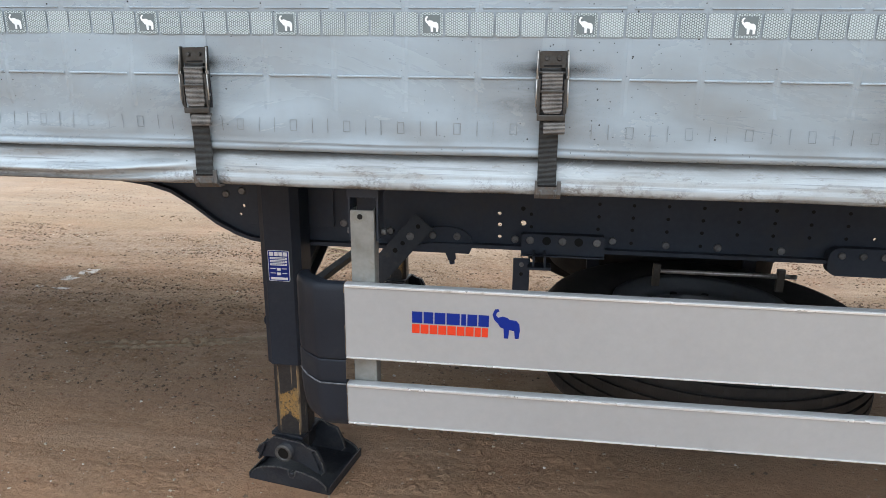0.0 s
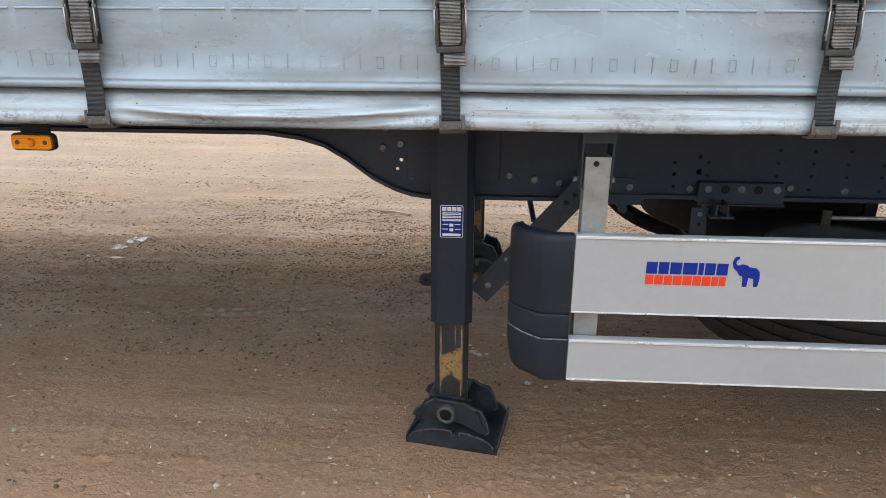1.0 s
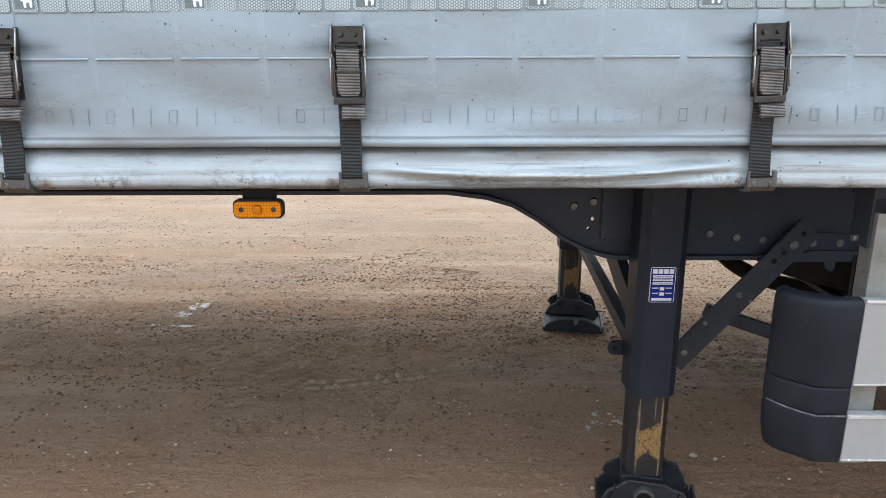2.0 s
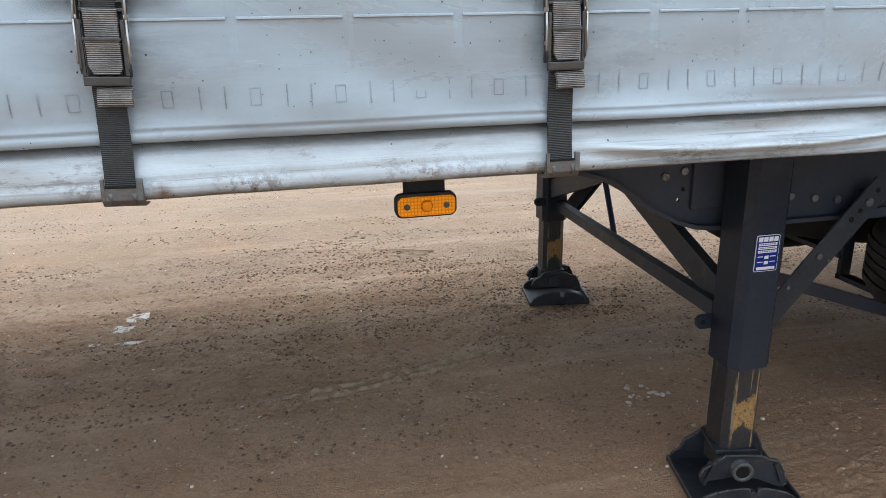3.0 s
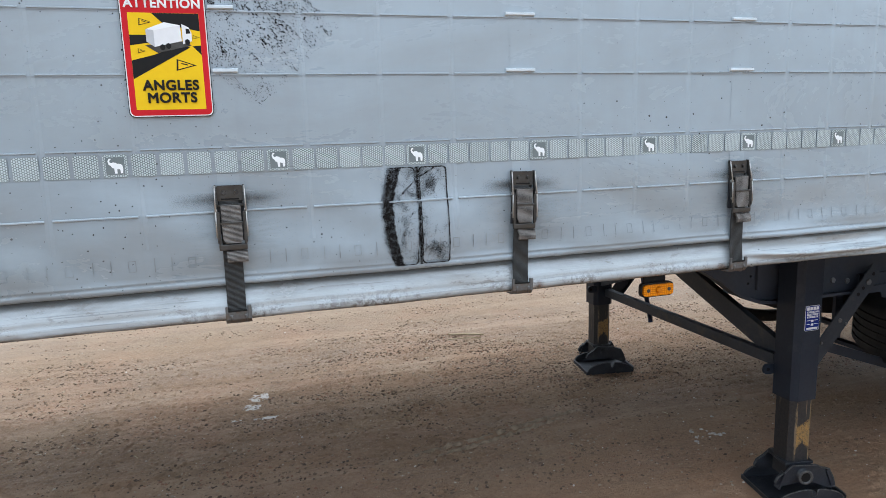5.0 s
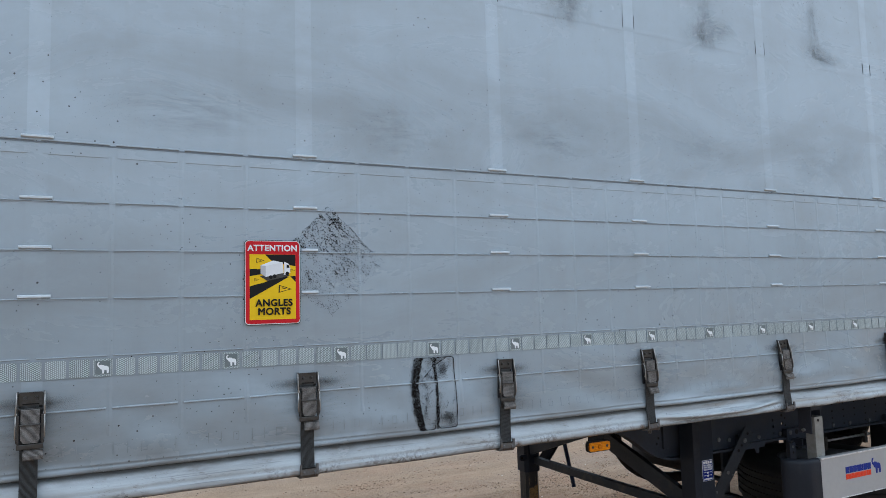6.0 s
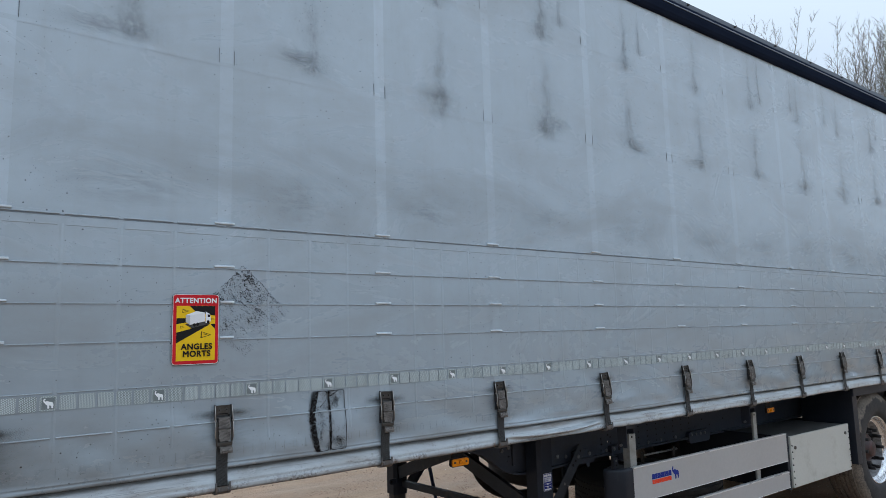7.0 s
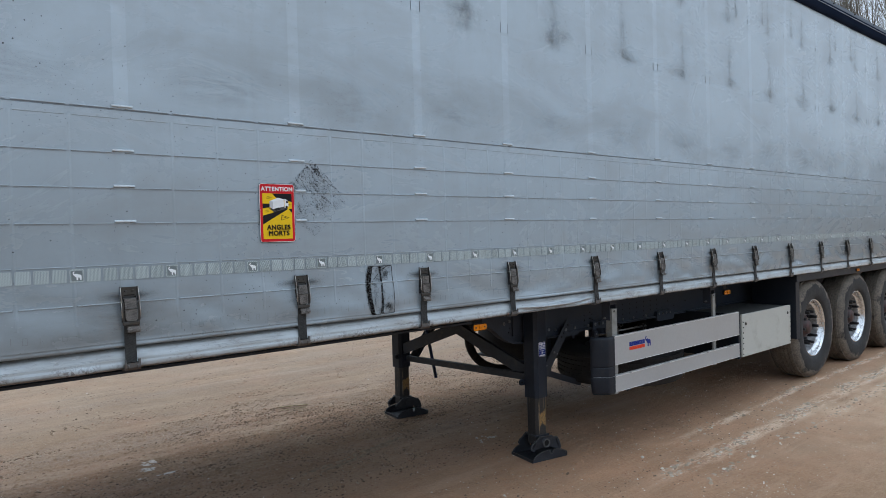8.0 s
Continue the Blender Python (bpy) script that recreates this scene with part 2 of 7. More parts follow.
def residue_material(name, diamond):
    """Dark glue left in the weave by a plate that was taken off."""
    n = Nodes(name)
    u, v, w = n.xyz("Generated")
    x, y, z = n.xyz()
    diag = [n.math("SINE", n.math("MULTIPLY", n.math(op, n.math("MULTIPLY", x, 0.8), z), 1350.0)) for op in ("ADD", "SUBTRACT")]
    dot = n.math("ADD", n.math("MULTIPLY", n.math("ABSOLUTE", n.math("MULTIPLY", *diag)), 0.42), n.math("MULTIPLY", n.noise(360, 3, 0.75, n.scaled(n.co.outputs["Object"], 0.6, 1, 1.2)), 0.58))
    patch = n.noise(16, 6, 0.7, None, 0.8)
    lift = n.math("SUBTRACT", patch, 0.5)
    if diamond:
        slant = n.t.nodes.new("ShaderNodeMapping")
        n.link(n.co.outputs["Object"], slant.inputs[0])
        slant.inputs["Rotation"].default_value = (0, radians(-45), 0)
        scrape = n.noise(1.0, 5, 0.7, n.scaled(slant.outputs[0], 14, 14, 60), 0.4)
        du = n.math("ABSOLUTE", n.math("MULTIPLY", n.math("SUBTRACT", u, 0.5), 2.0))
        dw = n.math("ABSOLUTE", n.math("MULTIPLY", n.math("SUBTRACT", w, 0.5), 2.0))
        reach = n.math("ADD", du, dw)
        inside = n.math("LESS_THAN", n.math("ADD", reach, n.math("MULTIPLY", lift, 0.25)), 0.97)
        dense = n.math("ADD", n.math("ADD", n.math("MULTIPLY", lift, 0.22), n.math("MULTIPLY", n.math("SUBTRACT", scrape, 0.5), 0.55)), n.math("ADD", n.math("MULTIPLY", n.math("SUBTRACT", w, 0.5), 0.1), n.math("MULTIPLY", n.math("SUBTRACT", 0.5, u), 0.05)))
        grain = n.noise(310, 3, 0.7, n.scaled(slant.outputs[0], 0.6, 1, 1.3))
        a = n.math("MULTIPLY", inside, n.math("GREATER_THAN", grain, n.math("SUBTRACT", 0.588, dense)))
    else:
        u = n.math("MULTIPLY_ADD", u, 0.196 / 0.156, -0.04 / 0.156)
        torn = n.math("MULTIPLY", n.math("SUBTRACT", n.noise(60, 5, 0.75), 0.5), 0.16)
        low = n.math("SUBTRACT", 0.5, w)
        mid = n.math("ADD", 0.03, n.math("MULTIPLY", n.math("MULTIPLY", low, low), 0.62))
        off = n.math("SUBTRACT", n.math("ADD", u, torn), mid)
        band = n.ramp(n.math("ABSOLUTE", off), 0.1, 0.075)
        fringe = n.math("MULTIPLY", n.ramp(n.math("ABSOLUTE", n.math("ADD", off, 0.06)), 0.16, 0.04), n.ramp(patch, 0.35, 0.6, 0.25, 0.5))
        spine = n.ramp(n.math("ABSOLUTE", n.math("SUBTRACT", n.math("ADD", u, n.math("MULTIPLY", torn, 0.3)), 0.52)), n.ramp(patch, 0.35, 0.65, 0.03, 0.11), 0.0)

        def slash(u0, w0, u1, w1):
            du, dw = u1 - u0, (w1 - w0) * 1.66
            long = (du * du + dw * dw) ** 0.5
            pu, pw = n.math("SUBTRACT", u, u0), n.math("MULTIPLY", n.math("SUBTRACT", w, w0), 1.66)
            across = n.math("ABSOLUTE", n.math("ADD", n.math("MULTIPLY", pu, dw / long), n.math("MULTIPLY", pw, -du / long)))
            on = n.math("ADD", n.math("MULTIPLY", pu, du / long), n.math("MULTIPLY", pw, dw / long))
            return n.math("MULTIPLY", n.math("LESS_THAN", n.math("ADD", across, n.math("MULTIPLY", torn, 0.2)), 0.012), n.math("MULTIPLY", n.math("GREATER_THAN", on, 0.0), n.math("LESS_THAN", on, long)))

        slashes = n.math("MAXIMUM", slash(0.56, 0.9, 0.8, 0.985), slash(0.26, 0.73, 0.46, 0.85))
        # outline of the right half and the arc over the left half, with rounded corners
        ru = n.math("MAXIMUM", n.math("SUBTRACT", n.math("ABSOLUTE", n.math("SUBTRACT", u, 0.77)), 0.15), 0.0)
        rw = n.math("MAXIMUM", n.math("SUBTRACT", n.math("MULTIPLY", n.math("ABSOLUTE", n.math("SUBTRACT", w, 0.5)), 1.66), 0.75), 0.0)
        far = n.math("SQRT", n.math("ADD", n.math("MULTIPLY", ru, ru), n.math("MULTIPLY", rw, rw)))
        ring = n.ramp(n.math("ABSOLUTE", n.math("SUBTRACT", n.math("ADD", far, n.math("MULTIPLY", torn, 0.08)), 0.07)), 0.02, 0.006)
        lu = n.math("MAXIMUM", n.math("SUBTRACT", n.math("ABSOLUTE", n.math("SUBTRACT", u, 0.3)), 0.1), 0.0)
        far2 = n.math("SQRT", n.math("ADD", n.math("MULTIPLY", lu, lu), n.math("MULTIPLY", rw, rw)))
        ring2 = n.math("MULTIPLY", n.ramp(n.math("ABSOLUTE", n.math("SUBTRACT", far2, 0.075)), 0.022, 0.006), n.ramp(n.math("ABSOLUTE", n.math("SUBTRACT", w, 0.5)), 0.25, 0.38))
        inside = n.math("LESS_THAN", n.math("MINIMUM", far, far2), 0.08)
        spots = n.math("MULTIPLY", n.math("ADD", n.ramp(n.math("ABSOLUTE", n.math("SUBTRACT", w, 0.82)), 0.07, 0.0), n.ramp(n.math("ABSOLUTE", n.math("SUBTRACT", w, 0.18)), 0.07, 0.0)), n.ramp(n.math("ABSOLUTE", n.math("SUBTRACT", u, 0.7)), 0.2, 0.05))
        haze = n.math("MULTIPLY", inside, n.math("ADD", n.math("ADD", 0.29, n.math("MULTIPLY", lift, 1.0)), n.math("MULTIPLY", spots, 0.13)))
        thick = n.math("MAXIMUM", n.math("MULTIPLY", n.math("MAXIMUM", ring, ring2), n.ramp(n.noise(55, 5, 0.75), 0.34, 0.6, 0.3, 0.85)), n.math("MULTIPLY", band, n.ramp(n.noise(70, 6, 0.8), 0.34, 0.62, 0.3, 0.88)))
        level = n.math("MAXIMUM", n.math("MAXIMUM", thick, n.math("MULTIPLY", slashes, n.ramp(n.noise(80, 4, 0.7), 0.35, 0.6, 0.3, 0.72))), n.math("MAXIMUM", n.math("MULTIPLY", spine, n.ramp(n.noise(45, 5, 0.75), 0.35, 0.6, 0.4, 0.95)), n.math("MAXIMUM", haze, fringe)))
        a = n.math("LESS_THAN", dot, level)
    n.set(color=n.mix(patch, (0.004, 0.004, 0.005), (0.015, 0.013, 0.012)), rough=0.7, spec=0.08)
    return n.cover(a)


M["residue_plate"] = residue_material("glue_residue_plate", False)
M["residue_diamond"] = residue_material("glue_residue_diamond", True)


def tape_material():
    n = Nodes("reflective_tape")
    x, y, z = n.xyz()
    k = 2 * math.pi / 0.0046
    waves = [n.math("COSINE", n.math("ADD", n.math("MULTIPLY", x, k * a), n.math("MULTIPLY", z, k * b))) for a, b in ((1.0, 0.0), (0.5, 0.866), (0.5, -0.866))]
    cell = n.math("ADD", n.math("ADD", waves[0], waves[1]), n.math("ADD", waves[2], n.math("MULTIPLY", n.noise(90, 3), 0.8)))
    grey = n.mix(n.ramp(cell, -0.7, 0.9), (0.085, 0.11, 0.113), (0.48, 0.555, 0.565))
    grey = n.mix(n.math("MULTIPLY", n.ramp(n.noise(6, 6, 0.7), 0.5, 0.75), 0.5), grey, (0.24, 0.29, 0.3))
    grey = n.mix(n.math("MULTIPLY", n.random(), 0.22), grey, (0.6, 0.68, 0.7))
    n.bump(cell, 0.1, 0.0006)
    return n.set(color=grey, rough=0.35, spec=0.6)


M["tape"] = tape_material()
M["tape_dark"] = surface("tape_dark_grey", (0.12, 0.15, 0.155), (0.16, 0.19, 0.195), (0.3, 0.4), 0, 12, 60, 0.05)
M["tape_edge"] = surface("tape_edge", (0.24, 0.285, 0.3), (0.2, 0.24, 0.255), (0.4, 0.5), 0, 12, 60, 0.05)
M["tape_white"] = surface("tape_white", (0.84, 0.87, 0.88), (0.76, 0.79, 0.8), (0.35, 0.45), 0, 12, 60, 0.05)


def webbing_material(name, a, b):
    n = Nodes(name)
    x, y, z = n.xyz()
    rib = n.math("SINE", n.math("MULTIPLY", n.math("ADD", z, n.math("MULTIPLY", n.noise(60, 2), 0.0012)), 2300.0))
    wear = n.noise(40, 5, 0.7)
    col = n.mix(n.ramp(n.math("ADD", n.math("MULTIPLY", rib, 0.6), n.math("MULTIPLY", wear, 1.3)), 0.05, 1.25), a, b)
    n.bump(rib, 0.6, 0.0015)
    return n.set(color=col, rough=0.8)


M["webbing"] = webbing_material("grey_webbing", (0.014, 0.013, 0.012), (0.26, 0.243, 0.225))
M["webbing_dark"] = webbing_material("dark_webbing", (0.008, 0.009, 0.009), (0.05, 0.051, 0.05))
M["buckle"] = surface("buckle_steel", (0.045, 0.045, 0.043), (0.09, 0.088, 0.084), (0.38, 0.55), 0.7, 30, 160, 0.15, (0.06, 0.05, 0.04), 0.6)
M["hook"] = surface("hook_steel", (0.095, 0.096, 0.098), (0.15, 0.15, 0.148), (0.45, 0.6), 0.5, 30, 160, 0.12, (0.12, 0.08, 0.05), 0.5)
M["bright_steel"] = surface("bright_steel", (0.5, 0.49, 0.47), (0.36, 0.35, 0.33), (0.3, 0.45), 0.8, 30, 160, 0.08, (0.12, 0.1, 0.08), 0.4)
M["rust"] = grime_material("rust_bloom", (0.19, 0.085, 0.025), False, 1.0)
M["chassis"] = surface("chassis_paint", (0.031, 0.038, 0.053), (0.044, 0.053, 0.07), (0.42, 0.6), 0, 4, 70, 0.08, (0.048, 0.05, 0.054), 0.3, spec=0.22)
M["leg_paint"] = surface("leg_paint", (0.013, 0.018, 0.029), (0.021, 0.028, 0.04), (0.38, 0.55), 0, 5, 70, 0.06, (0.034, 0.038, 0.046), 0.15, spec=0.25)
M["foot_paint"] = surface("foot_paint", (0.009, 0.011, 0.016), (0.024, 0.027, 0.034), (0.3, 0.55), 0, 14, 120, 0.3, (0.05, 0.048, 0.046), 0.3, spec=0.45)
M["worn_ridge"] = surface("worn_plastic_ridge", (0.2, 0.21, 0.23), (0.05, 0.055, 0.06), (0.45, 0.6), 0, 30, 120, 0.2)
M["worn_edge"] = surface("worn_paint_edge", (0.045, 0.046, 0.05), (0.1, 0.094, 0.085), (0.4, 0.6), 0.2, 40, 160, 0.2, (0.02, 0.021, 0.024), 0.5)
M["brace"] = surface("brace_paint", (0.032, 0.038, 0.048), (0.05, 0.057, 0.067), (0.45, 0.6), 0, 6, 80, 0.08, (0.095, 0.085, 0.07), 0.3, spec=0.22)
M["plastic"] = surface("black_plastic", (0.0115, 0.0145, 0.021), (0.019, 0.023, 0.031), (0.4, 0.55), 0, 6, 300, 0.1, (0.032, 0.033, 0.034), 0.1, spec=0.22)
M["rubber"] = surface("rubber", (0.012, 0.012, 0.013), (0.02, 0.02, 0.021), (0.6, 0.8), 0, 8, 120, 0.1, (0.06, 0.05, 0.04), 0.4, spec=0.22)
M["aluminium"] = surface("anodised_panel", (0.35, 0.357, 0.362), (0.4, 0.407, 0.412), (0.32, 0.4), 0.25, 1.5, 50, 0.02, (0.36, 0.345, 0.32), 0.12)
M["lip"] = surface("panel_lip", (0.7, 0.71, 0.71), (0.62, 0.63, 0.63), (0.25, 0.35), 0.5, 8, 90, 0.03, (0.25, 0.22, 0.18), 0.2)
M["galvanised"] = surface("galvanised_steel", (0.2, 0.205, 0.195), (0.3, 0.305, 0.29), (0.45, 0.6), 0.35, 14, 60, 0.06, (0.2, 0.18, 0.15), 0.35)
M["bolt"] = surface("bolt_steel", (0.13, 0.135, 0.14), (0.2, 0.205, 0.21), (0.4, 0.5), 0.4, 30, 120, 0.05, (0.05, 0.04, 0.03), 0.4)
M["rail"] = surface("roof_rail", (0.01, 0.0145, 0.027), (0.014, 0.019, 0.033), (0.5, 0.6), 0.0, 3, 60, 0.02, spec=0.0)
M["rail_lip"] = surface("rail_lip", (0.04, 0.05, 0.066), (0.06, 0.072, 0.09), (0.4, 0.5), 0.0, 3, 60, 0.02, spec=0.15)
# pale tone for the highlight painted on the roof rail
M["rail_edge"] = surface("rail_edge", (0.14, 0.17, 0.21), (0.07, 0.085, 0.11), (0.3, 0.4), 0.2, 6, 60, 0.03)
M["roof"] = surface("roof_sheet", (0.55, 0.56, 0.56), (0.45, 0.46, 0.46), (0.5, 0.6), 0, 1, 20, 0.05)
M["box_panel"] = surface("box_panel", (0.4, 0.4, 0.365), (0.46, 0.46, 0.42), (0.45, 0.6), 0.0, 2.5, 60, 0.03, (0.3, 0.275, 0.235), 0.3)
M["box_top"] = surface("dusty_box_top", (0.04, 0.041, 0.042), (0.065, 0.064, 0.06), (0.6, 0.8), 0.0, 3, 60, 0.05, (0.05, 0.046, 0.042), 0.4)
M["floor_wood"] = surface("floor_underside", (0.03, 0.026, 0.022), (0.045, 0.04, 0.034), (0.6, 0.8), 0, 3, 40, 0.1)
M["red"] = surface("red_print", (0.56, 0.012, 0.02), (0.48, 0.01, 0.016), (0.5, 0.6), 0, 10, 90, 0.02, spec=0.2)
M["white"] = surface("white_print", (0.78, 0.79, 0.8), (0.7, 0.71, 0.72), (0.35, 0.45), 0, 10, 90, 0.02, spec=0.2)
M["yellow"] = surface("yellow_print", (0.82, 0.54, 0.006), (0.76, 0.48, 0.005), (0.5, 0.6), 0, 10, 90, 0.02, spec=0.2)
M["black"] = surface("black_print", (0.006, 0.006, 0.006), (0.01, 0.01, 0.01), (0.5, 0.6), 0, 10, 90, 0.02, spec=0.2)
M["grey_print"] = surface("grey_print", (0.5, 0.51, 0.53), (0.44, 0.45, 0.47), (0.35, 0.45), 0, 10, 90, 0.02)
M["blue"] = surface("blue_print", (0.003, 0.018, 0.21), (0.004, 0.022, 0.18), (0.35, 0.45), 0, 10, 90, 0.02, spec=0.2)
M["orange_red"] = surface("orange_red_print", (0.68, 0.05, 0.018), (0.6, 0.042, 0.015), (0.35, 0.45), 0, 10, 90, 0.02, spec=0.2)
M["rim"] = surface("wheel_rim", (0.72, 0.73, 0.74), (0.56, 0.57, 0.58), (0.18, 0.3), 0.9, 12, 80, 0.04, (0.15, 0.13, 0.11), 0.35)
M["wheel_disc"] = surface("wheel_disc", (0.2, 0.2, 0.205), (0.1, 0.098, 0.096), (0.4, 0.55), 0.3, 12, 80, 0.05, (0.04, 0.034, 0.03), 0.5)
M["spare_rim"] = surface("spare_rim", (0.085, 0.09, 0.1), (0.12, 0.125, 0.135), (0.4, 0.55), 0.2, 6, 80, 0.08, (0.1, 0.09, 0.075), 0.4)
M["hub"] = surface("hub_red_brown", (0.06, 0.017, 0.014), (0.022, 0.012, 0.011), (0.5, 0.6), 0, 14, 90, 0.1, (0.03, 0.026, 0.022), 0.6)
M["scuff"] = surface("worn_edge", (0.34, 0.23, 0.11), (0.2, 0.14, 0.08), (0.5, 0.7), 0, 30, 160, 0.1, (0.02, 0.02, 0.02), 0.5)
M["blue_tube"] = surface("blue_tube", (0.015, 0.035, 0.11), (0.02, 0.04, 0.09), (0.4, 0.5), 0, 14, 90, 0.05)


def lens_material():
    n = Nodes("amber_lens")
    facet = n.voronoi(170, feature="DISTANCE_TO_EDGE", randomness=0.1)
    col = n.mix(n.ramp(facet, 0.02, 0.3), (0.5, 0.14, 0.001), (0.82, 0.28, 0.002))
    n.bump(facet, 0.4, 0.002)
    return n.set(color=col, rough=0.35, spec=0.2)


M["amber"] = lens_material()


def inner_tube_material():
    """Black paint worn off to yellow-brown primer on the sliding tube."""
    n = Nodes("worn_tube_paint")
    x, y, z = n.xyz()
    worn = n.noise(11, 6, 0.7, n.scaled(n.co.outputs["Object"], 1.6, 1.6, 0.5), 0.5)
    grain = n.noise(120, 4, 0.7)
    tear = n.math("MULTIPLY", n.math("SUBTRACT", n.noise(38, 5, 0.7), 0.5), 0.07)
    off = n.math("ADD", x, 0.9005)
    # the front face is rubbed bare over a hand's breadth, higher on one side
    top = n.ramp(n.math("SUBTRACT", n.math("ADD", 0.33, n.math("MULTIPLY", off, 0.35)), n.math("ADD", z, tear)), 0.0, 0.008)
    foot = n.ramp(n.math("SUBTRACT", n.math("ADD", z, tear), n.math("SUBTRACT", 0.246, n.math("MULTIPLY", n.math("ABSOLUTE", off), 1.1))), 0.0, 0.012)
    front = n.math("LESS_THAN", n.math("ABSOLUTE", off), 0.035)
    bare = n.math("MULTIPLY", n.math("MULTIPLY", top, foot), front)
    # thin rubbed lines down the corners and the flank
    line = n.noise(1.0, 5, 0.7, n.scaled(n.co.outputs["Object"], 75, 75, 3.0), 0.5)
    corner = n.ramp(n.math("ABSOLUTE", n.math("SUBTRACT", n.math("ABSOLUTE", off), 0.0345)), 0.005, 0.002)
    rub = n.math("MULTIPLY", n.math("ADD", n.ramp(line, 0.6, 0.66, 0.0, 0.75), n.math("MULTIPLY", corner, n.ramp(worn, 0.42, 0.52)), clamp=True), n.math("MULTIPLY", n.ramp(z, 0.17, 0.22), n.ramp(z, 0.44, 0.40)))
    tan = n.mix(n.ramp(grain, 0.35, 0.7), (0.34, 0.19, 0.05), (0.17, 0.12, 0.065))
    speck = n.ramp(n.noise(190, 3, 0.7), 0.56, 0.6)
    tan = n.mix(n.math("MULTIPLY", speck, 0.8), tan, (0.02, 0.02, 0.022))
    col = n.mix(n.ramp(grain, 0.4, 0.7), (0.012, 0.013, 0.016), (0.03, 0.029, 0.028))
    col = n.mix(rub, col, n.mix(worn, (0.3, 0.2, 0.09), (0.17, 0.15, 0.13)))
    col = n.mix(bare, col, tan)
    n.bump(grain, 0.12, 0.002)
    return n.set(color=col, rough=n.ramp(worn, 0.3, 0.7, 0.3, 0.6))


M["inner_tube"] = inner_tube_material()


def tyre_material(name, muddy):
    n = Nodes(name)
    x, y, z = n.xyz()
    r = n.math("SQRT", n.math("ADD", n.math("MULTIPLY", x, x), n.math("MULTIPLY", z, z)))
    torn = n.noise(6, 7, 0.7)
    grain = n.noise(60, 4, 0.65)
    edge = n.math("ADD", r, n.math("MULTIPLY", n.math("SUBTRACT", torn, 0.5), 0.22))
    mud = n.math("MULTIPLY", n.math("MULTIPLY", n.ramp(edge, 0.436, 0.45), n.ramp(n.noise(4.5, 5, 0.7), 0.3, 0.42)), muddy)
    dry = n.mix(n.ramp(n.math("ADD", n.math("MULTIPLY", grain, 0.6), n.math("MULTIPLY", n.noise(5, 5, 0.7), 0.4)), 0.38, 0.62), (0.2, 0.17, 0.135), (0.075, 0.063, 0.052))
    black = n.mix(n.ramp(torn, 0.4, 0.7), (0.014, 0.014, 0.015), (0.035, 0.032, 0.03))
    n.bump(n.math("ADD", grain, mud), 0.3, 0.006)
    return n.set(color=n.mix(mud, black, dry), rough=0.8)


M["tyre_mud"] = tyre_material("muddy_tyre", 0.95)
M["tyre"] = tyre_material("spare_tyre", 0.0)


